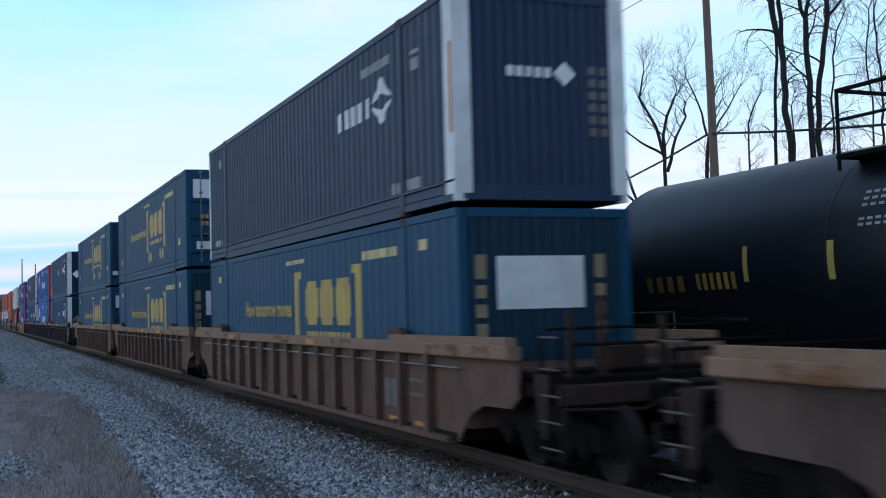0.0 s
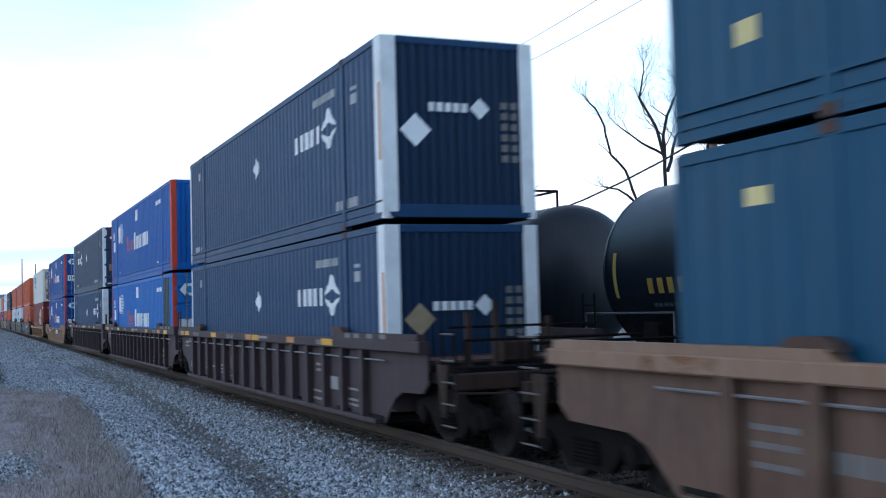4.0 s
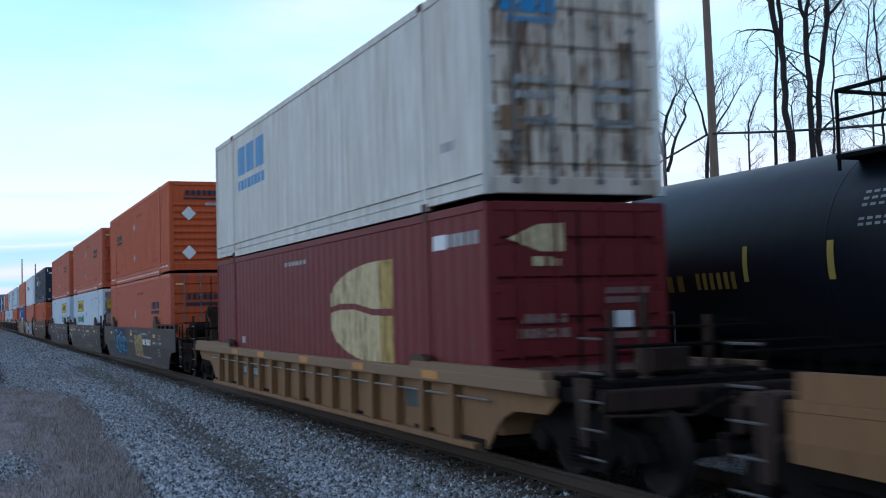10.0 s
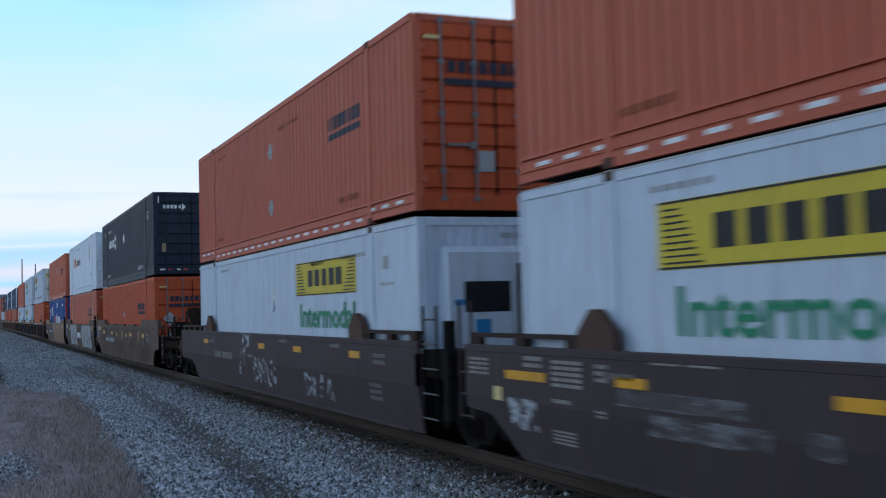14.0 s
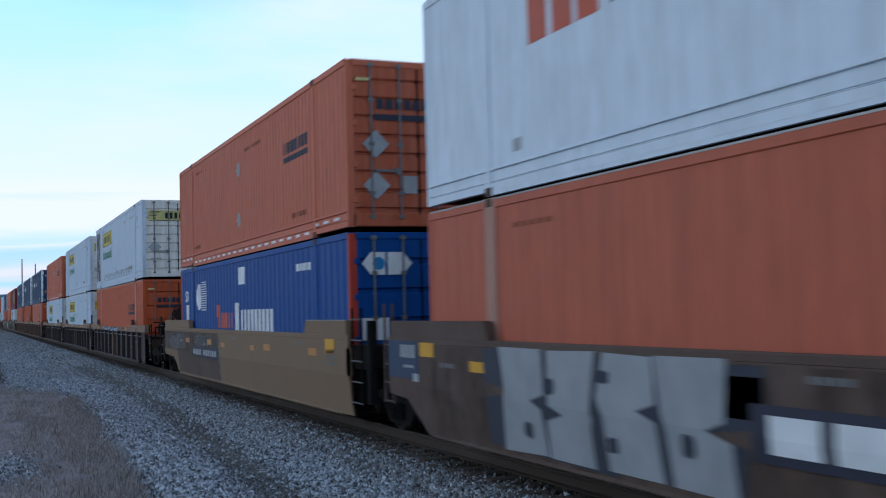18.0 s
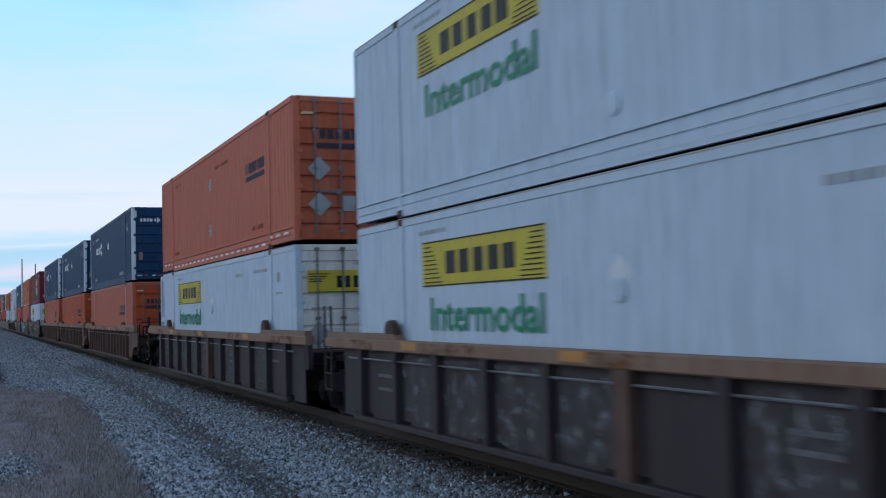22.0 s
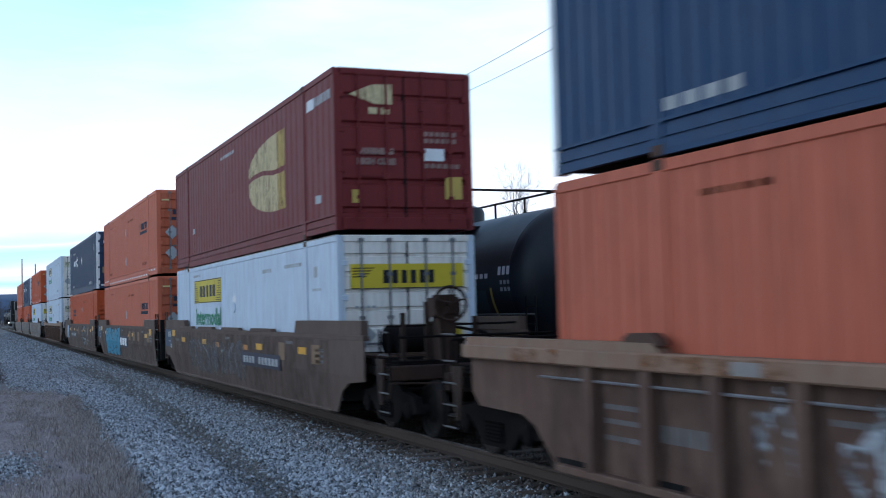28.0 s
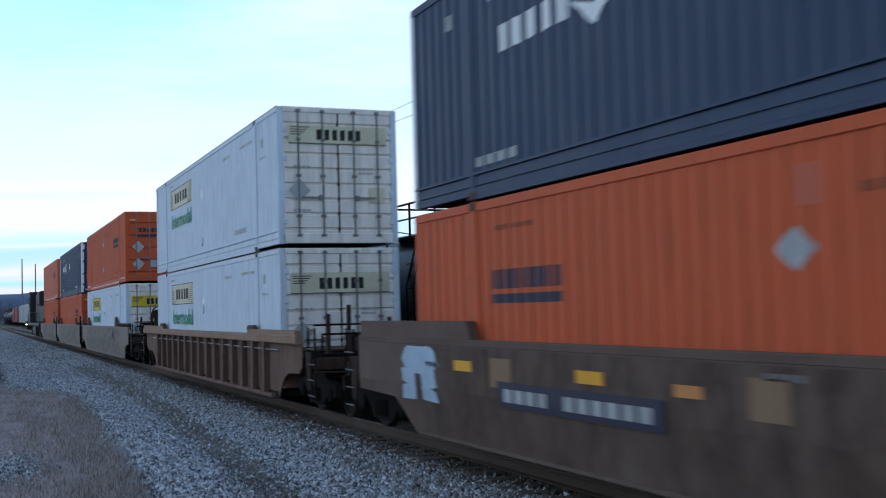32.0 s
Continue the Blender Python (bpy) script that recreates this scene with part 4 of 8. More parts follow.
def dress(c, name, k, end, low, unit=0):
    """Markings of each kind, as plain shapes in their colours."""
    name = {"peach": "salmon", "coral": "salmon", "plain_peach": "plain_orange", "cobalt": "azure", "coal": "slate"}.get(name, name)
    kk = (name, end, low)
    if name in ("navy", "slate"):
        a = 2.35 if end == "front" else 10.65

        def emblem(s):
            y = a
            mark_row(s, k, y + 0.95, y + 2.75, 1.68, 2.0, 5, 0.6)
            side_sheet(s, k, y, y + 0.95, lambda q: 1.84 - 0.36 * (1 - abs(q - y - 0.475) / 0.475), lambda q: 1.84 - 0.13 * (1 - abs(q - y - 0.475) / 0.475), step=0.06)
            side_sheet(s, k, y, y + 0.95, lambda q: 1.84 + 0.13 * (1 - abs(q - y - 0.475) / 0.475), lambda q: 1.84 + 0.40 * (1 - abs(q - y - 0.475) / 0.475), step=0.06)

        marks("emblem", emblem, SIGN_WHITE, c, "white bars beside an open diamond", key=("umemb", name, a))
        if unit > 1:
            marks("hazard_diamond", lambda s: side_sheet(s, k, 7.95, 8.5, lambda q: 1.82 - 0.24 * (1 - abs(q - 8.22) / 0.27), lambda q: 1.82 + 0.24 * (1 - abs(q - 8.22) / 0.27), step=0.05), SIGN_WHITE, c, key=("umdia", name))
        marks("reporting_mark", lambda s: ((mark_row(s, k, 2.45, 3.75, 2.36, 2.50, 7), mark_row(s, k, 1.3, 2.5, 0.36, 0.52, 5), mark_row(s, k, 14.6, 15.5, 0.36, 0.50, 4)) if end == "front" else (mark_row(s, k, 12.2, 13.6, 2.36, 2.47, 7), mark_row(s, k, 2.5, 4.1, 0.36, 0.50, 5), mark_row(s, k, 12.9, 14.1, 0.40, 0.52, 4))), SIGN_GREY, c, key=("umrep", name, end))
        marks("size_mark", lambda s: (side_sheet(s, k, 1.25, 1.55, 2.28, 2.34), side_sheet(s, k, 1.25, 1.55, 2.05, 2.22), side_sheet(s, k, 14.7, 14.9, 2.3, 2.5)), SIGN_GREY, c, key=("umsize", name))
        if end == "door":
            marks("door_emblem", lambda s: (end_rows(s, -0.98, -0.48, 2.32, 2.44, 4), diamond(s, -0.32, 2.38, 0.13)), SIGN_WHITE, c, key=("umde",))
            marks("door_mark", lambda s: (end_rows(s, 0.34, 0.72, 2.38, 2.5, 4), end_rows(s, 0.34, 1.0, 2.2, 2.32, 7)), SIGN_GREY, c, key=("umdm",))
            marks("door_label", lambda s: (end_poly(s, [(0.62, 0.80), (1.02, 0.80), (1.02, 1.05), (0.62, 1.05)], -0.006), end_poly(s, [(-1.02, 0.82), (-0.84, 0.82), (-0.84, 1.12), (-1.02, 1.12)], -0.006)), TANNED, c, key=("umdl",))
            marks("data_panel", lambda s: [end_rows(s, 0.3, 0.62, z, z + 0.05, 4) for z in (1.62, 1.5, 1.38)], SIGN_GREY, c, key=("umdd",))
            marks("tail_tape", lambda s: [s.box(x - 0.14, x + 0.14, -0.006, 0.0, 0.19, 0.24) for x in (-0.95, -0.38, 0.38, 0.95)], SIGN_WHITE, c, key=("umtt",))
            marks("tail_tape", lambda s: [s.box(x - 0.05, x + 0.08, -0.008, -0.001, 0.19, 0.24) for x in (-0.78, -0.24, 0.5, 1.06)], SIGN_RED, c, "red reflective tape", key=("umtr",))
            marks("bracket_mark", lambda s: [s.box(sx * 1.12 - 0.02, sx * 1.12 + 0.02, -0.006, 0.0, 2.5, 2.74) or s.box(sx * 1.02 - 0.12, sx * 1.02 + 0.12, -0.006, 0.0, 2.76, 2.80) for sx in (-1, 1)], SIGN_WHITE, c, key=("umbr",))
        else:
            marks("front_emblem", lambda s: (end_rows(s, -0.55, 0.15, 1.72 if not low else 1.55, 1.86 if not low else 1.69, 5), diamond(s, 0.35, 1.79 if not low else 1.62, 0.17, 0.008)), SIGN_WHITE, c, key=("umfe", low))
            marks("front_mark", lambda s: [end_poly(s, [(0.62 + i * 0.16, z), (0.74 + i * 0.16, z), (0.74 + i * 0.16, z + 0.11), (0.62 + i * 0.16, z + 0.11)], 0.008) for i in (0.6, 1.7) for z in (0.95, 1.12, 1.29, 1.46, 1.63, 1.80)], SIGN_FAINT, c, key=("umfm",))
            if name == "navy":
                marks("hazard_diamond", lambda s: diamond(s, -0.75, 1.42, 0.26, 0.007), TANNED if low else SIGN_WHITE, c, key=("umfd", low))
    elif name == "teal":
        def big(s):
            for i, (y0, y1) in enumerate(((6.42, 7.22), (5.48, 6.28), (4.52, 5.36))):
                side_sheet(s, k, y0, y1, lambda q, a=y0, b=y1: 1.34 + (0.14 if min(q - a, b - q) < 0.1 else 0), lambda q, a=y0, b=y1: 2.14 - (0.14 if min(q - a, b - q) < 0.1 else 0), step=0.05)
            side_sheet(s, k, 7.72, 7.98, 0.88, 2.34)
            side_sheet(s, k, 7.5, 7.72, 2.2, 2.34)
            side_sheet(s, k, 3.98, 4.26, 0.88, 2.34)
            side_sheet(s, k, 4.26, 4.44, 2.2, 2.34)
            mark_row(s, k, 4.55, 7.2, 1.10, 1.22, 10)
            if not low:
                for y in (4.5, 4.95, 7.0, 7.42):
                    side_sheet(s, k, y - 0.17, y + 0.17, lambda q, y=y: 0.68 - math.sqrt(max(0, 0.029 - (q - y) ** 2)) * 1.1, lambda q, y=y: 0.68 + math.sqrt(max(0, 0.029 - (q - y) ** 2)) * 1.1, step=0.05)

        marks("emblem", big, SIGN_YELLOW, c, "yellow block shapes between tall brackets", key=("csemb", low))
        lettering("How tomorrow moves", 0.46, SIGN_YELLOW, c, (-HW + 0.006, 12.15, 1.50), width=3.9)
        marks("reporting_mark", lambda s: (mark_row(s, k, 2.3, 3.9, 2.38, 2.52, 8), mark_row(s, k, 7.3, 8.6, 2.5, 2.58, 6), side_sheet(s, k, 14.95, 15.25, 0.75, 0.95) if not low else side_sheet(s, k, 14.9, 15.2, 2.35, 2.5), side_sheet(s, k, 1.1, 1.4, 2.4, 2.55) if low else side_sheet(s, k, 1.1, 1.4, 0.75, 0.95)), SIGN_CREAM, c, key=("csrep", low))
        if end == "door":
            marks("white_panel", lambda s: s.box(-1.08, 1.08, -0.006, 0.004, 2.05, 2.6) if not low else s.box(-1.08, 1.08, -0.006, 0.004, 1.95, 2.5), SIGN_WHITE, c, key=("cswp", low))
            marks("panel_mark", lambda s: end_rows(s, -0.55, 0.55, 2.15, 2.5, 3, y=-0.012), SIGN_CREAM, c, key=("cspm", low))
            marks("door_mark", lambda s: [end_rows(s, x, x + 0.55, z, z + 0.12, 4) for x in (-0.9, 0.25) for z in (1.25, 1.45)], SIGN_YELLOW, c, key=("csdm",))
            marks("door_label", lambda s: (end_rows(s, -1.0, -0.3, 0.55, 0.78, 1, fill=1), end_rows(s, 0.3, 0.9, 0.6, 0.75, 3)), SIGN_WHITE, c, key=("csdl",))
        else:
            marks("white_panel", lambda s: s.box(-0.75, 0.55, 0.0, 0.012, 1.55, 2.25) if low else s.box(-1.22, -0.95, 0.0, 0.012, 0.5, 0.68), SIGN_WHITE, c, "blank white panel", key=("csfp", low))
            marks("side_digit", lambda s: [end_poly(s, [(x - 0.08, z), (x + 0.08, z), (x + 0.08, z + 0.17), (x - 0.08, z + 0.17)], 0.006) for x in ((-0.98, 0.8) if low else (-0.75,)) for z in ((1.2, 1.45, 1.7, 1.95, 2.1) if low else (0.8, 1.1, 1.5, 1.9, 2.2, 2.4))], TANNED if low else SIGN_YELLOW, c, key=("csfd", low))
    elif name in ("royal", "azure"):
        def globe(s):
            for i in range(13):
                z = 1.68 + i * 0.062
                u = abs(i - 6) / 6.3
                side_sheet(s, k, 12.25 + 0.1 * u, 13.50 - 0.5 * u, z, z + 0.026)
            side_sheet(s, k, 13.05, 13.75, lambda q: 2.05 - 0.36 * math.sqrt(max(0, 1 - ((q - 13.40) / 0.35) ** 2)), lambda q: 2.05 + 0.36 * math.sqrt(max(0, 1 - ((q - 13.40) / 0.35) ** 2)), step=0.06, proud=0.006)

        marks("globe_emblem", globe, SIGN_WHITE, c, "white disc trailing thin stripes", key=("pglobe", name))
        marks("red_bar", lambda s: (mark_row(s, k, 9.1, 10.5, 1.22, 1.60, 5, 0.62), side_sheet(s, k, 10.6, 10.8, 1.22, 1.80), side_sheet(s, k, 10.8, 10.98, 1.5, 1.80)), SIGN_RED, c, key=("pred", name))
        marks("white_bar", lambda s: (side_sheet(s, k, 8.42, 8.86, 1.18, 1.83), mark_row(s, k, 5.15, 8.30, 1.18, 1.66, 9, 0.74)), SIGN_WHITE, c, key=("pwhite", name))
        marks("white_plate", lambda s: side_sheet(s, k, 7.8, 8.42, 2.25, 2.65), SIGN_WHITE, c, key=("pplate", name))
        marks("reporting_mark", lambda s: (mark_row(s, k, 2.35, 3.35, 2.36, 2.5, 5), side_sheet(s, k, 2.95, 3.2, 0.40, 0.46), side_sheet(s, k, 13.2, 13.4, 0.42, 0.5)), SIGN_WHITE, c, key=("prep", name))
        marks("far_plate", lambda s: side_sheet(s, k, 14.9, 15.4, 1.42, 1.85), SIGN_WHITE, c, key=("pfp", name))
        lettering("53", 0.42, SIGN_WHITE, c, (-HW + 0.004, 15.42, 1.95), width=0.46)
        if name == "azure" and low:
            marks("repaired_panel", lambda s: side_sheet(s, k, 0.74, 2.0, 0.345, H - 0.12, proud=0.008), SIGN_OLIVE, c, "unpainted grey-green repair panel", key=("ppatch",))
        if end == "door":
            def hexes(s):
                for x0 in (-1.08, 0.12):
                    for a, b in ((0, 0.42), (0.46, 0.90)):
                        q = [(x0 + a, 2.36), (x0 + a + 0.16 * (a == 0), 2.17), (x0 + b - 0.16 * (a > 0), 2.17), (x0 + b, 2.36), (x0 + b - 0.16 * (a > 0), 2.55), (x0 + a + 0.16 * (a == 0), 2.55)]
                        q = [(max(x0 + 0.0, x), z) for x, z in q]
                        end_poly(s, q, -0.006)
            marks("door_emblem", hexes, SIGN_WHITE, c, "white pointed emblem panels", key=("phex",))
            marks("emblem_centre", lambda s: [s.lathe([(-0.012, 0.11), (-0.006, 0.11)], 14, "y", (x, 0, 2.36)) for x in (-0.78, 0.42)], SIGN_BLUE, c, key=("phc",))
            marks("door_label", lambda s: [end_poly(s, [(x0, z0), (x1, z0), (x1, z1), (x0, z1)], -0.006) for x0, x1, z0, z1 in ((-1.1, -0.62, 1.08, 1.45), (0.55, 0.98, 0.45, 0.72), (0.55, 0.9, 1.83, 1.95), (0.6, 0.85, 1.62, 1.78))], SIGN_WHITE, c, key=("pdl",))
            marks("data_panel", lambda s: [end_rows(s, 0.12, 0.9, z, z + 0.05, 6) for z in (1.12, 1.2, 1.28, 1.36)], SIGN_GREY, c, key=("pdd",))
            if not low:
                lettering("110", 0.26, SIGN_BLACK, c, (-1.06, -0.012, 1.18), face="end", width=0.4)
        else:
            lettering("53", 0.42, SIGN_WHITE, c, (0.0, 0.008, 2.15), face="end", width=0.5)
            marks("front_plate", lambda s: [end_poly(s, [(x0, z0), (x1, z0), (x1, z1), (x0, z1)], 0.008) for x0, x1, z0, z1 in ((0.0, 0.5, 1.6, 1.95), (0.05, 0.6, 0.92, 1.17))], SIGN_WHITE, c, key=("pfr",))
            marks("front_seal", lambda s: s.lathe([(0.004, 0.13), (0.008, 0.13)], 14, "y", (0.3, 0, 0.72)), SIGN_YELLOW, c, key=("pfs",))
    elif name in ("orange", "salmon", "plain_orange"):
        na, nb = (2.42, 4.2) if end == "door" else (L - 4.2, L - 2.42)
        zb = 1.63 if low else 1.62
        marks("name_bar", lambda s: (mark_row(s, k, na, nb, zb + 0.17, zb + 0.40, 9, 0.8), side_sheet(s, k, na, nb, zb, zb + 0.11)), SIGN_DARK, c, key=("sname", name, low, end))
        hx = lambda z: lambda s: side_sheet(s, k, 8.06, 8.5, lambda q: z - 0.19 * (1 - abs(q - 8.28) / 0.24), lambda q: z + 0.19 * (1 - abs(q - 8.28) / 0.24), step=0.06)
        if name != "plain_orange":
            for z in ((1.98 if unit == 23 else 1.62,) if low else (2.02, 0.84)):
                marks("hazard_diamond", hx(z), SIGN_GREY, c, key=("shx", name, z))
        if unit == 23 and low:
            marks("pale_label", lambda s: side_sheet(s, k, 7.98, 8.24, 2.30, 2.62), SALMON, c, "pale pink paper label")
        marks("reporting_mark", lambda s: (mark_row(s, k, 2.5, 3.6, 0.48, 0.58, 6), mark_row(s, k, 6.0, 7.6, 2.34, 2.42, 8), mark_row(s, k, 13.0, 14.0, 0.46, 0.55, 5), mark_row(s, k, 12.6, 13.6, 2.5, 2.56, 5)), mat("dull_brown_marking", (0.24, 0.065, 0.03), 0.7, vary=0.2, bump=0), c, key=("srep", name))
        if end == "door":
            marks("door_name", lambda s: (end_rows(s, -0.78, 0.72, 2.05, 2.22, 9, y=-0.010), s.box(-0.80, 0.70, -0.010, -0.004, 1.86, 1.96)), SIGN_DARK, c, key=("sdn", name))
            if name == "orange" or k.body is PEACH:
                marks("hazard_diamond", lambda s: [diamond(s, -0.78, z, 0.24) for z in (1.45, 0.75)], SIGN_GREY, c, key=("sdd",))
            marks("door_label", lambda s: (end_poly(s, [(0.55, 0.9), (0.85, 0.9), (0.85, 1.2), (0.55, 1.2)], -0.006), end_poly(s, [(-0.3, 0.62), (-0.05, 0.62), (-0.05, 0.92), (-0.3, 0.92)], -0.006)), SIGN_GREY, c, key=("sdl",))
            marks("corner_tape", lambda s: [s.box(sx * 0.98 - 0.14, sx * 0.98 + 0.14, -0.008, -0.001, 2.52, 2.57) or s.box(sx * 1.10 - 0.025, sx * 1.10 + 0.025, -0.008, -0.001, 2.34, 2.52) for sx in (-1, 1)], SIGN_CREAM, c, key=("sct",))
        else:
            marks("front_name", lambda s: (end_rows(s, -0.80, 0.80, 2.44, 2.60, 9, y=-0.018), s.box(-0.82, 0.82, -0.018, 0.03, 2.32, 2.37)), SIGN_DARK, c, key=("sfn",))
            marks("front_light", lambda s: s.box(-0.15, 0.40, -0.02, 0.03, 2.12, 2.21), SIGN_GREY, c, key=("sfl",))
            marks("hazard_diamond", lambda s: [diamond(s, -0.68, z, 0.23, -0.02) for z in (1.86, 0.62)], SIGN_WHITE, c, key=("sfd",))
            marks("front_plate", lambda s: s.box(0.74, 0.94, -0.018, 0.03, 0.42, 0.74), SIGN_WHITE, c, key=("sfp",))
    elif name == "maroon":
        gap = lambda q: float(np.interp(q, (3.3, 4.3, 5.2, 6.0, 6.6), (1.55, 1.56, 1.66, 1.66, 1.60)))
        up = lambda q: 1.74 + 0.60 * math.sqrt(max(0, 1 - ((q - 3.9) / 2.65) ** 2))
        dn = lambda q: 1.40 - 0.66 * math.sqrt(max(0, 1 - ((q - 3.9) / 2.65) ** 2))
        marks("sail_emblem", lambda s: (side_sheet(s, k, 3.95, 6.48, lambda q: gap(q) + 0.04, up, step=0.1), side_sheet(s, k, 3.95, 6.48, dn, lambda q: gap(q) - 0.06, step=0.1)), SAIL, c, "flaking cream sail-shaped emblem with a wavy gap", key=("msail",))
        marks("sail_edge", lambda s: (side_sheet(s, k, 3.35, 3.94, 1.60, 2.34), side_sheet(s, k, 3.35, 3.94, 0.74, 1.49)), SAIL_EDGE, c, "yellow edge of the sail emblem", key=("msaile",))
        marks("reporting_mark", lambda s: (mark_row(s, k, 0.25, 1.75, 2.38, 2.55, 7), mark_row(s, k, 8.0, 9.6, 2.48, 2.56, 6), side_sheet(s, k, 0.9, 1.25, 0.6, 0.75), side_sheet(s, k, 13.2, 13.45, 0.9, 1.05)), SIGN_GREY, c, key=("mrep",))
        marks("white_plate", lambda s: side_sheet(s, k, 1.3, 1.75, 2.36, 2.56, proud=0.006), SIGN_WHITE, c, key=("mpl",))
        marks("door_emblem", lambda s: (end_poly(s, [(-1.02, 2.42), (-0.55, 2.26), (-0.22, 2.26), (-0.22, 2.62), (-0.60, 2.60)], -0.006), end_rows(s, -0.7, -0.25, 2.08, 2.2, 2)), SAIL, c, "flaking cream door emblem", key=("mde",))
        marks("door_mark", lambda s: [end_rows(s, x0, x1, z, z + 0.08, n) for x0, x1, z, n in ((0.35, 1.0, 1.72, 6), (0.35, 1.0, 1.6, 6), (0.35, 1.05, 1.15, 6))], SIGN_FADE, c, key=("mdm",))
        lettering("WARNING", 0.14, SIGN_FADE, c, (-0.86, -0.008, 1.38), face="end", width=0.66)
        lettering("HIGH CUBE", 0.14, SIGN_FADE, c, (-0.90, -0.008, 1.20), face="end", width=0.72)
        marks("door_label", lambda s: (end_poly(s, [(0.75, 0.6), (1.08, 0.6), (1.08, 1.0), (0.75, 1.0)], -0.006), end_poly(s, [(-1.0, 0.52), (-0.84, 0.52), (-0.84, 0.75), (-1.0, 0.75)], -0.006)), SIGN_YELLOW, c, key=("mdl",))
        marks("door_plate", lambda s: end_poly(s, [(0.33, 1.28), (0.75, 1.28), (0.75, 1.5), (0.33, 1.5)], -0.006), SIGN_WHITE, c, key=("mdp",))
    elif name == "white":
        lemon = PALE_YELLOW if unit == 24 else SIGN_LEMON
        if unit == 15:
            part("rust_stain", lambda s: side_sheet(s, k, 14.3, 16.0, 0.36, 2.7, proud=0.006), RUN, c, "rust runs down the white paint", key=("jrust",))
            part("rust_stain", lambda s: side_sheet(s, k, 2.5, 13.0, 0.36, 0.58, proud=0.006), RUN_LIGHT, c, "rust along the lower edge", key=("jrust2",))
        mo = 0.0 if end == "door" else -6.95
        marks("yellow_panel", lambda s: side_sheet(s, k, 9.72 + mo, 13.4 + mo, 1.88, 2.5), lemon, c, "yellow panel with black bars", key=("jpan", mo))

        def jb(s):
            mark_row(s, k, 10.45 + mo, 12.6 + mo, 2.04, 2.34, 5, 0.72)
            for i in range(9):
                z = 1.93 + i * 0.06
                side_sheet(s, k, 12.7 + mo + 0.04 * i, 13.3 + mo, z, z + 0.018, proud=0.007)
                side_sheet(s, k, 9.8 + mo, 10.4 + mo - 0.04 * i, z, z + 0.018, proud=0.007)

        def jb2(s):
            jb(s)
            for y0, y1, z0, z1 in ((9.74 + mo, 13.38 + mo, 1.885, 1.905), (9.74 + mo, 13.38 + mo, 2.475, 2.495)):
                side_sheet(s, k, y0, y1, z0, z1, proud=0.007)
            s.v = [(x - 0.003, y, z) for x, y, z in s.v]

        marks("panel_bar", jb2, SIGN_BLACK, c, key=("jbar", mo))
        lettering("Intermodal", 0.62, SIGN_GREEN, c, (-HW + 0.005, 13.15 + mo, 1.30), width=3.3)
        marks("reporting_mark", lambda s: (mark_row(s, k, 1.2, 1.5, 2.2, 2.4, 1), mark_row(s, k, 1.0, 1.6, 1.95, 2.0, 3), mark_row(s, k, 2.3, 3.6, 2.45, 2.52, 7), mark_row(s, k, 4.6, 5.4, 2.42, 2.5, 4), mark_row(s, k, 12.5, 13.5, 2.6, 2.66, 5), mark_row(s, k, 3.0, 4.2, 0.5, 0.62, 5) if not low else None), SIGN_GREY, c, key=("jrep", low))
        marks("vent_cap", lambda s: s.lathe([(SIDE_X - 0.03, 0.10), (SIDE_X - 0.02, 0.13), (SIDE_X + 0.02, 0.13)], 14, "x", (0, 8.25, 0.62 if not low else 1.72)), WHITE, c, key=("jcap", low))
        marks("hazard_diamond", lambda s: side_sheet(s, k, 8.05, 8.45, lambda q: 1.9 - 0.2 * (1 - abs(q - 8.25) / 0.2), lambda q: 1.9 + 0.2 * (1 - abs(q - 8.25) / 0.2), step=0.05), SIGN_WHITE, c, key=("jdia",))
        if end == "door":
            marks("door_panel", lambda s: s.box(-1.06, 1.06, -0.007, 0.012, 1.95, 2.38) if low else s.box(-1.06, 1.06, -0.007, 0.012, 2.12, 2.5), STRAW_YELLOW if unit == 15 else lemon, c, "yellow door panel with black bars", key=("jdp", low, unit == 15))
            marks("door_panel_bar", lambda s: (end_rows(s, -0.5, 0.52, 2.04 if low else 2.2, 2.27 if low else 2.42, 6, y=-0.011, fill=0.62), [end_poly(s, [(-1.03, z), (-0.62 - 0.05 * i, z), (-0.62 - 0.05 * i, z + 0.018), (-1.03, z + 0.018)], -0.011) for i, z in enumerate((2.3, 2.25, 2.2, 2.15) if low else (2.45, 2.4, 2.35, 2.3))], s.box(-1.06, 1.06, -0.011, -0.008, 1.95 if low else 2.12, 1.965 if low else 2.135)), SIGN_BLACK, c, key=("jdb", low))
            marks("hazard_diamond", lambda s: diamond(s, -0.85, 1.15, 0.24), SIGN_GREY, c, key=("jdd",))
            marks("door_mark", lambda s: [end_rows(s, 0.42, 0.75, z, z + 0.04, 4) for z in (1.5, 1.6, 0.95)] and [end_rows(s, -1.0, -0.6, z, z + 0.04, 4) for z in (0.72, 1.62)], SIGN_GREY, c, key=("jdm",))
            marks("door_label", lambda s: s.box(0.66, 1.0, -0.007, 0.012, 0.9, 1.22), lemon, c, key=("jdl",))
        else:
            # nose-mounted cooling unit
            u = part("cooling_unit", lambda s: (s.box(-0.98, 1.0, -0.36, 0.03, 0.75, 2.45, 0.09), s.box(-0.75, 0.8, -0.39, -0.34, 0.4, 0.75, 0.04)), WHITE, c, "white nose-mounted cooling unit", key=("reefer",))
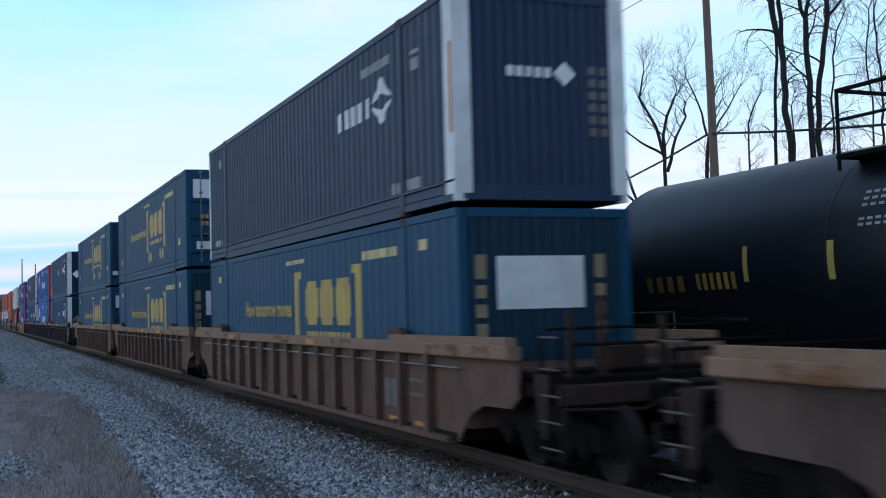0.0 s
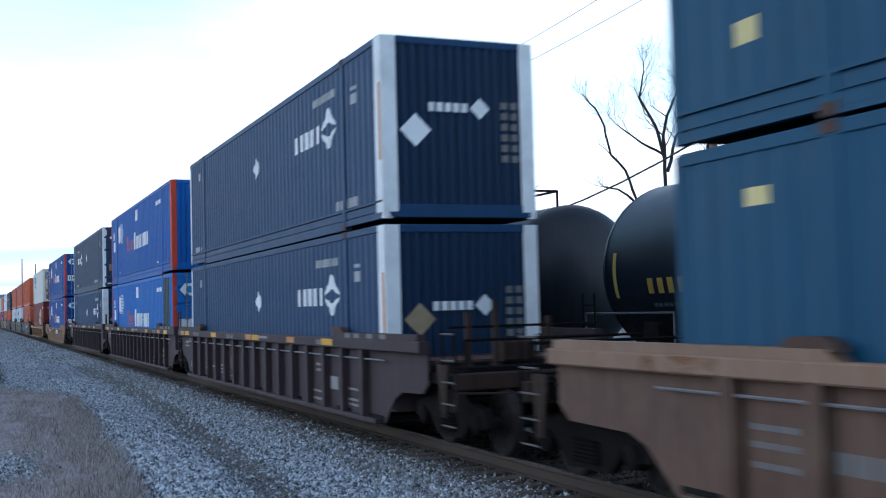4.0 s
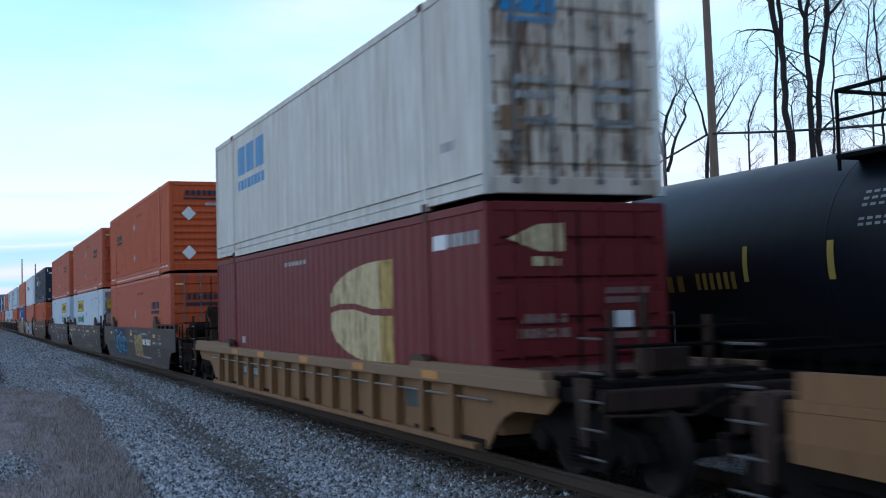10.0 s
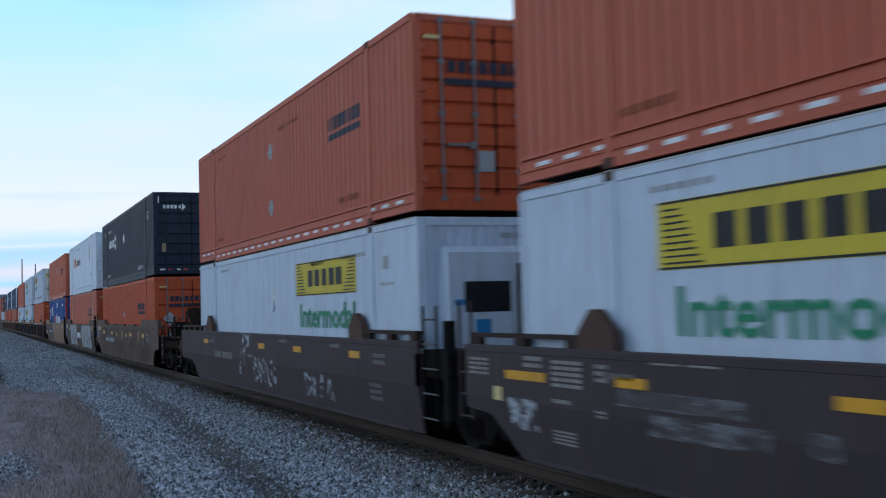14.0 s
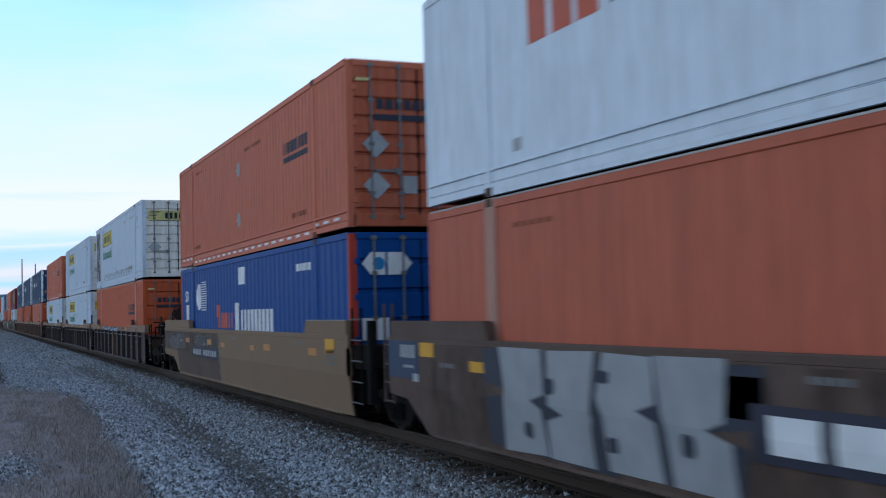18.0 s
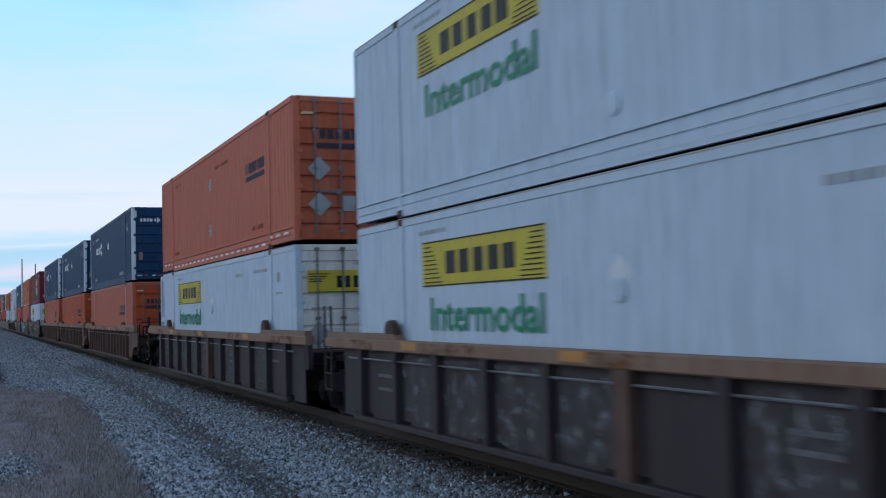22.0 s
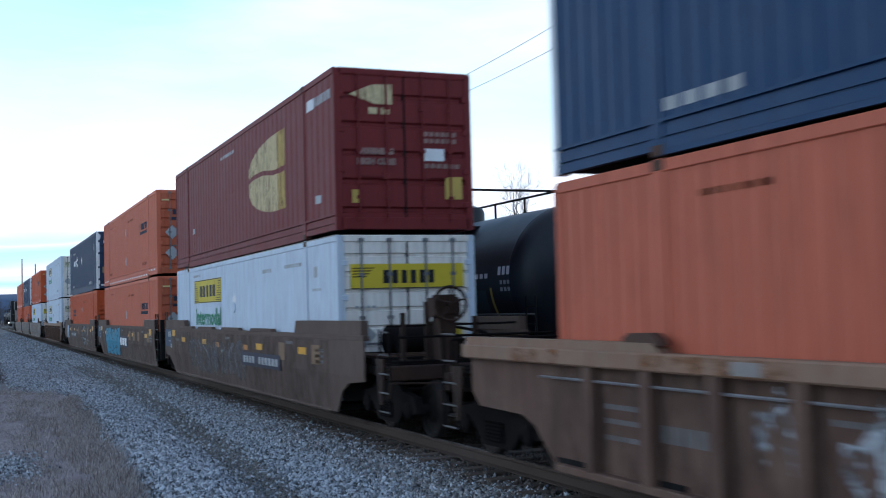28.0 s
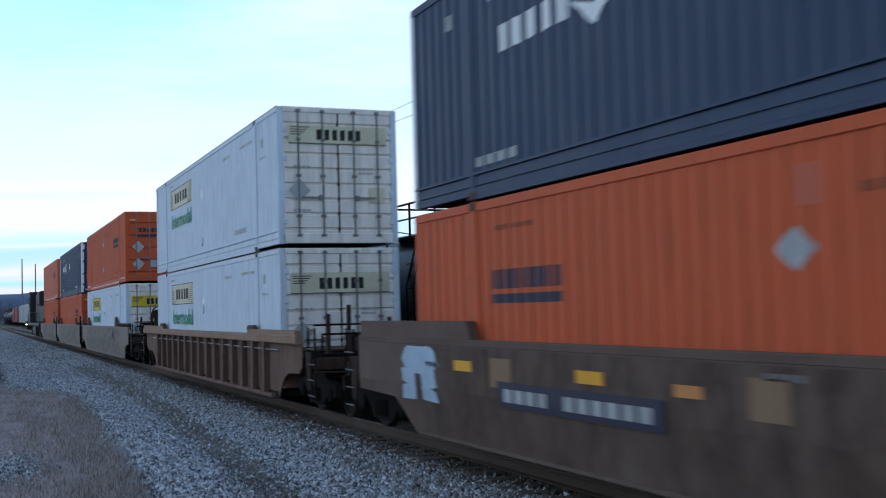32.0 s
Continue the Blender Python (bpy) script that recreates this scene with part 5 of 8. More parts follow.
            part("grille", lambda s: [s.box(-0.72, -0.05, -0.372, -0.355, 1.55 + i * 0.065, 1.59 + i * 0.065) for i in range(6)] and s.box(-0.74, -0.03, -0.366, -0.359, 1.52, 1.95), SIGN_BLACK, u, "dark louvred grille", key=("rgrille",))
            part("fan_cover", lambda s: s.box(0.08, 0.92, -0.375, -0.355, 0.95, 2.2, 0.05), BLACK, u, key=("rfan",))
            part("control_box", lambda s: s.box(-0.58, -0.35, -0.375, -0.355, 1.22, 1.42), SIGN_BLUE, u, key=("rctl",))
            part("indicator_plate", lambda s: s.box(-0.9, -0.75, -0.37, -0.355, 1.62, 1.7), SIGN_BLUE, u, key=("rind",))
            marks("front_mark", lambda s: end_rows(s, 0.0, 0.8, 2.58, 2.66, 8, y=0.008), SIGN_GREY, c, key=("rmark",))
            marks("white_post", lambda s: [s.box(*sorted((sx * (HW + 0.003), sx * (HW - 0.16))), -0.02, 0.08, 0.15, H - 0.03, 0.02) for sx in (-1, 1)], WHITE, c, key=("rpost2",))
    elif name == "white_clean":
        marks("red_bar", lambda s: mark_row(s, k, 11.45, 13.1, 1.6, 2.12, 3, 0.8), SIGN_RED, c, key=("xred",))
        marks("grey_bar", lambda s: mark_row(s, k, 8.7, 11.3, 1.62, 1.95, 9, 0.72), mat("slate_marking", (0.07, 0.08, 0.10), 0.5, bump=0), c, key=("xgrey",))
        marks("small_mark", lambda s: (side_sheet(s, k, 2.4, 2.7, 0.75, 0.95), side_sheet(s, k, 13.3, 13.5, 0.45, 0.6), side_sheet(s, k, 3.3, 3.6, 1.6, 2.4, proud=0.005), mark_row(s, k, 9.0, 11.0, 2.52, 2.6, 8)), SIGN_GREY, c, key=("xsm",))
        marks("door_label", lambda s: [end_rows(s, -1.0, -0.3, z, z + 0.14, 3) for z in (0.7, 1.1, 1.5, 2.2)], SIGN_GREY, c, key=("xdl",))
    elif name == "cream":
        marks("blue_bar", lambda s: (mark_row(s, k, 11.1, 13.72, 1.85, 2.5, 3, 0.86), mark_row(s, k, 11.1, 13.7, 1.5, 1.72, 8, 0.8)), SIGN_BLUE, c, key=("cblue",))
        marks("door_bar", lambda s: (end_rows(s, -1.04, -0.22, 2.34, 2.6, 3, y=-0.008, fill=0.84), end_rows(s, -0.95, -0.25, 2.22, 2.29, 8, y=-0.008)), SIGN_BLUE, c, key=("cdb",))
        marks("door_mark", lambda s: [end_rows(s, x0, x0 + 0.6, z, z + 0.1, 6) for x0 in (-0.85, 0.25) for z in (1.25, 1.45, 0.92)], SIGN_GREY, c, key=("cdm",))
        marks("door_label", lambda s: end_poly(s, [(-1.05, 0.85), (-0.72, 0.85), (-0.72, 1.15), (-1.05, 1.15)], -0.006), SAND, c, key=("cdl",))
        for x0, x1, z0, z1, film in ((-0.90, -0.62, 0.40, 2.22, RUN), (0.66, 0.92, 0.50, 2.05, RUN), (-1.05, -0.80, 0.30, 0.72, RUN), (-1.14, 1.14, 0.28, 2.6, RUN_LIGHT)):
            part("rust_stain", lambda s: end_poly(s, [(x0, z0), (x1, z0), (x1, z1), (x0, z1)], 0.014 if film is RUN else 0.017), film, c, "brown rust runs down the doors", key=("crust", x0))
        marks("size_mark", lambda s: mark_row(s, k, 0.9, 1.4, 0.72, 0.85, 3), SIGN_GREY, c, key=("csz",))


def container(name, end, unit, low):
    k = KINDS[name]
    side = "doors" if end == "door" else "front wall"
    c = thing("shipping_container", k.label, "container", k.group)
    frame_parts(c, k, name)
    if end == "door":
        door_end(c, k, name)
    else:
        front_end(c, k, name, "horizontal" if name in ("orange", "salmon", "plain_orange", "peach", "plain_peach", "coral") else "vertical")
    dress(c, name, k, end, low, unit)
    if unit == 10 and low:
        part("grime_film", lambda s: end_poly(s, [(-1.2, 0.28), (1.2, 0.28), (1.2, 2.75), (-1.2, 2.75)], 0.014), DOOR_FILM, c, "brown road grime over the doors")
    if unit == 10 and not low:
        part("grime_film", lambda s: end_poly(s, [(-1.2, 0.28), (1.2, 0.28), (1.2, 2.75), (-1.2, 2.75)], 0.015), GRIME_FILM, c, "soot on the doors")
    if unit == 17 and low:
        u = part("cooling_unit", lambda s: s.box(-1.1, 1.1, L + 0.12, L + 0.40, 0.6, 2.5, 0.06), WHITE, c, "white cooling unit in an end frame")
        for sx in (-1, 1):
            part("frame_post", lambda s: s.box(*sorted((sx * HW, sx * (HW - 0.14))), L + 0.38, L + 0.52, 0.1, 2.84, 0.02), WHITE, c)
            for z in (0.1, 1.35, 2.68):
                part("frame_bar", lambda s: s.box(*sorted((sx * HW, sx * (HW - 0.14))), L, L + 0.40, z, z + 0.16, 0.02), WHITE, c)
        part("vent_panel", lambda s: s.box(-1.12, -1.095, L + 0.14, L + 0.38, 0.7, 2.4), BLACK, u)
    MOVERS.append((c, NEAR_END[unit], Z_LOW if low else Z_UP))
    return c


STACKS = (
    (1, "slate", "front", "teal", "front"), (2, "teal", "door", "teal", "front"), (3, "teal", "front", "teal", "door"),
    (4, "navy", "front", "navy", "front"), (5, "cobalt", "front", "azure", "door"), (6, "slate", "door", "navy", "front"),
    (7, "royal", "door", "royal", "door"), (8, "cream", "door", "maroon", "door"), (9, "orange", "front", "salmon", "door"),
    (10, "salmon", "door", "white", "door"), (11, "salmon", "door", "white", "front"), (12, "coal", "door", "orange", "door"),
    (13, "white_clean", "door", "plain_peach", "door"), (14, "peach", "door", "royal", "door"), (15, "white", "door", "plain_orange", "door"),
    (16, "white", "door", "white", "door"), (17, "peach", "door", "white", "door"), (18, "navy", "door", "plain_peach", "door"),
    (19, "navy", "door", "orange", "door"), (20, "navy", "door", "coral", "door"), (21, "maroon", "door", "white", "door"),
    (22, "peach", "door", "peach", "door"), (23, "slate", "door", "orange", "front"), (24, "white", "door", "white", "door"),
    (25, "orange", "door", "white", "door"), (26, "slate", "door", "orange", "door"), (27, "peach", "door", "orange", "door"),
)
for unit, a, ea, b, eb in STACKS:
    container(b, eb, unit, True)
    container(a, ea, unit, False)

# ---- well cars ----
SILL_X = 1.45


def truck(car, y, key="t"):
    """A two-axle freight truck: side frames, bolster, springs, wheelsets."""
    t = part("truck", lambda s: (s.box(-1.0, 1.0, -0.22, 0.22, 0.42, 0.68, 0.03), s.box(-0.35, 0.35, -0.35, 0.35, 0.62, 0.80, 0.04)), GRIME, car, "grimy two-axle truck", at=(0, y, 0), key=("bolster",))
    for sx in (-1, 1):
        def fr(s):
            outer = [(-1.22, 0.40), (-1.12, 0.62), (-0.70, 0.68), (-0.45, 0.82), (0.45, 0.82), (0.70, 0.68), (1.12, 0.62), (1.22, 0.40), (0.98, 0.36), (0.72, 0.48), (0.42, 0.20), (-0.42, 0.20), (-0.72, 0.48), (-0.98, 0.36)]
            s.prism(outer, *sorted((sx * 1.02, sx * 1.14)))

        part("side_frame", fr, GRIME, t, key=("sframe", sx))
        for y2 in (-0.16, 0.0, 0.16):
            part("spring", lambda s: s.lathe([(0.27 + i * 0.022, 0.075 if i % 2 else 0.06) for i in range(12)], 8, "z", (sx * 1.15, 0, 0)), GRIME, t, at=(0, y2, 0), key=("spring", sx))
        for y2 in (-0.89, 0.89):
            part("bearing_cap", lambda s: s.lathe([(sx * 1.02, 0.13), (sx * 1.17, 0.13), (sx * 1.20, 0.07)], 12, "x"), GRIME, t, at=(0, y2, 0.42), key=("cap", sx))
    for y2 in (-0.89, 0.89):
        def ws(s):
            s.tube((-1.1, 0, 0), (1.1, 0, 0), 0.08, n=10)
            for sx in (-1, 1):
                s.lathe([(sx * 0.66, 0.30), (sx * 0.68, 0.445), (sx * 0.715, 0.425), (sx * 0.79, 0.418), (sx * 0.795, 0.36), (sx * 0.76, 0.33), (sx * 0.745, 0.20), (sx * 0.80, 0.13), (sx * 0.82, 0.10)], 22, "x")

        w = part("wheelset", ws, WHEEL, t, at=(0, y2, 0.42), key=("wheels",), smooth=True)
        WHEELS.append((w, y2))
    return t


FOLD = 0.86   # smooth sides bend inwards below this height


def side_wall(style, top, n_end, f_end, cut=False):
    """Outline of a car side in (y, z): deep between the trucks, arched up over them. Smooth sides: the upright part above the fold."""
    if style == "smooth":
        return [(n_end, FOLD), (f_end, FOLD), (f_end, top - 0.03), (n_end, top - 0.03)]
    if cut:
        return [(-0.75, 0.21), (L + 0.62, 0.21), (L + 0.62, top - 0.15), (-0.75, top - 0.15)]
    return [(0.0, 0.21), (L + 0.02, 0.21), (L + 0.26, 0.40), (L + 0.50, 0.60), (L + 0.80, 0.70), (f_end - 0.22, 0.72), (f_end, 0.88), (f_end, top - 0.15), (n_end, top - 0.15), (n_end, 0.88), (n_end + 0.22, 0.74), (-0.75, 0.72), (-0.46, 0.62), (-0.20, 0.42)]


def lower_wall(n_end, f_end):
    """Outline of the inward-bent lower part of a smooth side."""
    far = [(L - 0.1, 0.21), (L + 0.22, 0.42), (L + 0.60, 0.66), (f_end, 0.70), (f_end, FOLD)]
    if n_end > -0.5:
        return [(n_end, 0.21)] + far + [(n_end, FOLD)]
    return [(-0.10, 0.21)] + far + [(n_end, FOLD), (n_end, 0.80), (-0.95, 0.74), (-0.55, 0.60)]


def fold(s):
    """Lay flat marks on a smooth side round its bend: faces are cut at the bend, and what is below leans inwards."""
    faces, s.f = s.f, []
    for f in faces:
        zs = [s.v[i][2] for i in f]
        if min(zs) < FOLD - 1e-4 and max(zs) > FOLD + 1e-4:
            up, dn = [], []
            for i, j in zip(f, f[1:] + f[:1]):
                (up if s.v[i][2] >= FOLD else dn).append(i)
                if (s.v[i][2] - FOLD) * (s.v[j][2] - FOLD) < 0:
                    q = (FOLD - s.v[i][2]) / (s.v[j][2] - s.v[i][2])
                    s.v.append(tuple(a + (b - a) * q for a, b in zip(s.v[i], s.v[j])))
                    up.append(len(s.v) - 1)
                    dn.append(len(s.v) - 1)
            s.f += [tuple(up), tuple(dn)]
        else:
            s.f.append(f)
    s.v = [(x - math.copysign(max(0, FOLD - z) * 0.11, x), y, z) for x, y, z in s.v]


def reflect_bars(car, ys, z, material, key, h=0.11, w=0.55, x=SILL_X + 0.022):
    for y in ys:
        part("reflector", lambda s: s.box(-x - 0.004, -x + 0.01, 0, w, 0, h), material, car, at=(0, y, z), key=("refl", key, h, w, x))


def blob(s, y0, y1, z0, z1, x, seed, n=6):
    """Loose bubble shapes of a spray-painted tag, flat on the side."""
    r = random.Random(seed)
    w = (y1 - y0) / n
    for i in range(n):
        cy, cz = y0 + w * (i + 0.5), (z0 + z1) / 2 + r.uniform(-0.04, 0.04)
        hw, hh = w * r.uniform(0.46, 0.56), (z1 - z0) / 2 * r.uniform(0.82, 1.0)
        pts = []
        for j in range(16):
            t = 2 * math.pi * j / 16
            q = 1 + r.uniform(-0.10, 0.10)
            ct, st = math.cos(t), math.sin(t)
            pts.append((cy + hw * q * math.copysign(abs(ct) ** 0.6, ct), cz + hh * q * math.copysign(abs(st) ** 0.6, st)))
        s.add([(-x - 0.0006 * i, y, z) for y, z in pts], [tuple(range(16))])


def strokes(s, y0, y1, z0, z1, x, seed, n=6, wide=0.09):
    """Angular strokes of a tag."""
    r = random.Random(seed)
    w = (y1 - y0) / n
    k = 0
    for i in range(n):
        a = y0 + w * i
        pts = [(a + w * 0.1, z0), (a + w * r.uniform(0.2, 0.5), z1), (a + w * 0.82, z0 + (z1 - z0) * r.uniform(0.0, 0.3)), (a + w * 0.75, z0 + (z1 - z0) * r.uniform(0.5, 1.0))]
        hw = wide * r.uniform(0.4, 0.7)
        k += 1
        xx = -x - 0.0005 * (k % 7)
        v = []
        for n_, (py, pz) in enumerate(pts):
            a0, a1 = Vector(pts[max(0, n_ - 1)]), Vector(pts[min(len(pts) - 1, n_ + 1)])
            t_ = (a1 - a0).normalized()
            o = Vector((-t_.y, t_.x)) * hw
            v += [(xx, py - o.x, pz - o.y), (xx, py + o.x, pz + o.y)]
        s.add(v, [(2 * m_, 2 * m_ + 1, 2 * m_ + 3, 2 * m_ + 2) for m_ in range(len(pts) - 1)])


def script(s, y0, y1, z0, z1, x, seed, n, wide):
    """Tangled angular strokes of a sprayed tag, no letters; y runs from far to near."""
    r = random.Random(seed)
    w = (y1 - y0) / n
    h = z1 - z0

    def bar(p, q, b, k):
        p, q = Vector(p), Vector(q)
        t_ = (q - p).normalized()
        o = Vector((-t_.y, t_.x)) * b / 2
        xx = -x - 0.0006 * k
        e = t_ * b * 0.25
        s.add([(xx, *(p - o)), (xx, *(p + o)), (xx, *(q + o * 0.8 + e)), (xx, *(q - o + e))], [(0, 1, 2, 3)])

    for i in range(n):
        a, b = y1 - w * i - w * 0.12, y1 - w * (i + 1) + w * 0.12
        zz = lambda f: z0 + h * (f + r.uniform(-0.06, 0.06))
        tw = min(wide, w * 0.36)
        grid = [(y, f) for y in (a, (a + b) / 2, b) for f in (0.05, 0.35, 0.65, 0.95)]
        stops = [(a, r.choice((0.0, 0.2))), (r.choice((a, (a + b) / 2)), 0.97)] + r.sample(grid, 3)
        segs = list(zip(stops, stops[1:])) + [(stops[1], r.choice(grid[4:]))]
        for j, (p, q) in enumerate(segs):
            bar((p[0], zz(p[1])), (q[0], zz(q[1])), tw, i * 5 + j)


def rings(s, y0, y1, z0, z1, x, seed, n, wide):
    """Outlines of loose round shapes of a sprayed tag, each a closed line."""
    r = random.Random(seed)
    w = (y1 - y0) / n
    for i in range(n):
        cy, cz = y0 + w * (i + 0.5) + r.uniform(-0.15, 0.15) * w, (z0 + z1) / 2 + r.uniform(-0.12, 0.12) * (z1 - z0)
        hw, hh = w * r.uniform(0.42, 0.75), (z1 - z0) / 2 * r.uniform(0.55, 0.98)
        turn, k = r.uniform(-0.5, 0.5), 18
        v = []
        for j in range(k):
            t = 2 * math.pi * j / k
            q = 1 + 0.16 * math.sin(2 * t + turn * 5) + r.uniform(-0.06, 0.06)
            for e in (0.5, -0.5):
                a, b = (hw * q + e * wide) * math.cos(t), (hh * q + e * wide) * math.sin(t)
                v.append((-x - 0.0007 * i, cy + a + turn * 0.4 * b, min(z1 + 0.02, max(z0 - 0.02, cz + b))))
        s.add(v, [(2 * j, 2 * j + 1, (2 * j + 3) % (2 * k), (2 * j + 2) % (2 * k)) for j in range(k)])


def chunks(s, y0, y1, z0, z1, x, seed, n, gap):
    """Broad upright patches of paint that lean and taper, with narrow gaps between them."""
    r = random.Random(seed)
    w = (y1 - y0) / n
    for i in range(n):
        a, b = y0 + w * i + gap / 2, y0 + w * (i + 1) - gap / 2
        j = lambda q=0.10: r.uniform(-q, q) * w
        m = z0 + (z1 - z0) * r.uniform(0.42, 0.58)
        bite = r.choice((-1, 1))
        h = (z1 - z0) * 0.07
        pts = [(a + j(), z0 + abs(j(0.04))), (b + j(), z0 + abs(j(0.04))), (b + j(0.06), m - h), (b - (w * 0.28 if bite > 0 else 0) + j(0.05), m), (b + j(0.06), m + h), (b + j(), z1 - abs(j(0.03))), (a + j(), z1 - abs(j(0.03))), (a + j(0.06), m + h), (a + (w * 0.28 if bite < 0 else 0) + j(0.05), m), (a + j(0.06), m - h)]
        s.add([(-x - 0.0006 * i, y, z) for y, z in pts], [tuple(range(len(pts)))])


def plate_row(s, y0, y1, z0, z1, x, n, fill=0.72):
    w = (y1 - y0) / n
    for i in range(n):
        a, b = y0 + i * w + w * (1 - fill) / 2, y0 + (i + 1) * w - w * (1 - fill) / 2
        s.add([(-x, a, z0), (-x, b, z0), (-x, b, z1), (-x, a, z1)], [(0, 1, 2, 3)])


def well_car(unit, style, body, chord, near_open, far_open, label, gap=3.4, pads=False, top=1.47, cap_h=0.09, bumps=False, rib0=0.85):
    """One platform of a well car. near_open / far_open: a coupler end, else a shared truck."""
    c = thing("well_car", label, "rail car", "well cars of the train")
    ne, fe = (-1.75 if near_open else -0.32 if style == "smooth" else -gap / 2 + 0.42), (L + (2.15 if far_open else gap / 2 - 0.42))
    kk = (style, near_open, far_open, gap, top)
    for sx in (-1, 1):
        deep = 0.0 if style == "smooth" else 0.095
        x0, x1 = sorted((sx * (SILL_X - deep), sx * (SILL_X - deep - 0.03)))
        side = part("side_wall", lambda s: s.prism(side_wall(style, top, ne, fe, pads), x0, x1), body, c, key=("wall", kk, sx, pads))
        if style == "smooth":
            part("top_chord", lambda s: s.box(*sorted((sx * (SILL_X - 0.10), sx * (SILL_X + 0.006))), ne, fe, top - 0.09, top, 0.012), chord, side, key=("schord", kk, sx))
            part("lower_panel", lambda s: (s.prism(lower_wall(ne, fe), x0, x1), fold(s)), body, side, key=("lowp", kk, sx))
            part("bottom_chord", lambda s: s.box(*sorted((sx * (SILL_X - 0.16), sx * (SILL_X - 0.062))), 0.25, L - 0.2, 0.19, 0.25, 0.012), chord, side, key=("sbot", kk, sx))
        else:
            part("top_chord", lambda s: s.box(*sorted((sx * (SILL_X - 0.13), sx * (SILL_X + 0.035))), ne, fe, top - 0.17, top, 0.018), chord, side, key=("chord", kk, sx))
            part("grab_pipe", lambda s: s.tube((sx * (SILL_X - 0.03), -0.2, top - 0.31), (sx * (SILL_X - 0.03), L + 0.2, top - 0.31), 0.015, n=6), PIPE, side, key=("pipe", kk, sx))
            part("bottom_chord", lambda s: s.box(*sorted((sx * (SILL_X - 0.13), sx * (SILL_X + 0.02))), 0.15, L - 0.15, 0.19, 0.27, 0.012), body, side, key=("bot", kk, sx))
            for i in range(11 if pads else 15):
                y = 0.30 + i * 1.54 if pads else rib0 + i * 1.033
                hw = 0.13 if pads and i == 5 else 0.07
                if sx < 0 or i % 3 == 0:
                    part("rib", lambda s: s.prism([(-hw, 0.25), (hw, 0.25), (hw + 0.015, top - 0.17), (-hw - 0.015, top - 0.17)], *sorted((sx * (SILL_X - 0.10), sx * (SILL_X + (0.03 if hw > 0.1 else 0.018))))), body if hw < 0.1 else BROWN, side, at=(0, y, 0), key=("rib", sx, top, hw))
        # guides that stand on the chord beside the container ends
        for y in (-0.3, L + 0.3 - 1.9):
            if style == "smooth" and pads:
                gy = 2.4 if y < 1 else L - 1.85
                part("stack_guide", lambda s: s.prism([(-0.36, top - 0.01), (0.36, top - 0.01), (0.36, top + 0.17), (0.10, top + 0.40), (-0.04, top + 0.40), (-0.34, top + 0.19)], *sorted((sx * (SILL_X - 0.01), sx * (SILL_X - 0.10)))), RUST, side, "dark rusty peaked guide on the side sill", at=(0, gy, 0), key=("pad", sx, top))
                r0, r1 = (ne + 0.1, gy - 0.36) if y < 1 else (gy + 0.36, fe - 0.1)
                part("guide_rail", lambda s: (s.box(*sorted((sx * (SILL_X - 0.02), sx * (SILL_X - 0.12))), r0, r1, top + 0.09, top + 0.14), [s.box(*sorted((sx * (SILL_X - 0.03), sx * (SILL_X - 0.11))), q - 0.12, q + 0.12, top - 0.01, top + 0.09) for q in np.linspace(r0 + 0.15, r1 - 0.15, 3 if r1 - r0 < 2.8 else 5)]), GEAR if sx < 0 else BLACK, side, "dark slotted rail beside the guide", key=("grail", kk, sx, y < 1))
            else:
                a0, a1 = (ne + 0.1, 2.3) if y < 1 else (L - 2.15, fe - 0.1)

                def cap(s):
                    x_in, x_out = sx * (SILL_X - 0.12), sx * (SILL_X + (0.0 if style == "smooth" else 0.02))
                    s.prism([(a0, top), (a1, top), (a1 - (0.12 if y < 1 else 0), top + cap_h), (a0 + (0 if y < 1 else 0.12), top + cap_h)], *sorted((x_in, x_out)))

                part("chord_cap", cap, chord if style != "smooth" else body, side, at=(0, 0, 0), key=("cap", kk, sx, y < 1, cap_h))
                if style != "smooth":
                    part("stack_guide", lambda s: s.prism([(-0.20, 0), (0.20, 0), (0.19, 0.12), (0.11, 0.20), (-0.02, 0.22), (-0.12, 0.17), (-0.19, 0.08)] if pads else [(-0.32, 0), (0.32, 0), (0.30, 0.06), (0.20, 0.105), (-0.16, 0.11), (-0.29, 0.05)], *sorted((sx * (SILL_X + 0.015), sx * (SILL_X - 0.09)))), RUST, side, "dark rusty guide on the side sill", at=(0, a1 - 0.3 if y < 1 else a0 + 0.3, top + cap_h - 0.02), key=("guide", sx, pads))
        if bumps and sx < 0:
            for y in (4.98, 8.05, 11.13, 13.9):
                part("sill_tab", lambda s: s.prism([(-0.97, top), (0.97, top), (0.92, top + 0.06), (-0.90, top + 0.06)], -SILL_X - 0.004, -SILL_X + 0.1), body, side, at=(0, y, 0), key=("tab", top))
    if style == "smooth" and not near_open:
        plat = part("end_platform", lambda s: s.box(-1.36, 1.36, -1.25, -0.36, 0.98, 1.36, 0.04), GRIME, c, "dark platform over the shared truck", key=("endplat",))
        part("platform_post", lambda s: s.box(-1.40, -1.26, -1.22, -1.08, 0.45, 1.75, 0.02), BLACK, plat, key=("platpost",))
        lad = part("end_ladder", lambda s: s.tube((-1.44, -0.98, 0.40), (-1.44, -0.98, 1.95), 0.02, n=6), GRIME, c, key=("elad",))
        part("ladder_rail", lambda s: s.tube((-1.44, -0.52, 0.40), (-1.44, -0.52, 1.95), 0.02, n=6), GRIME, lad, key=("erail",))
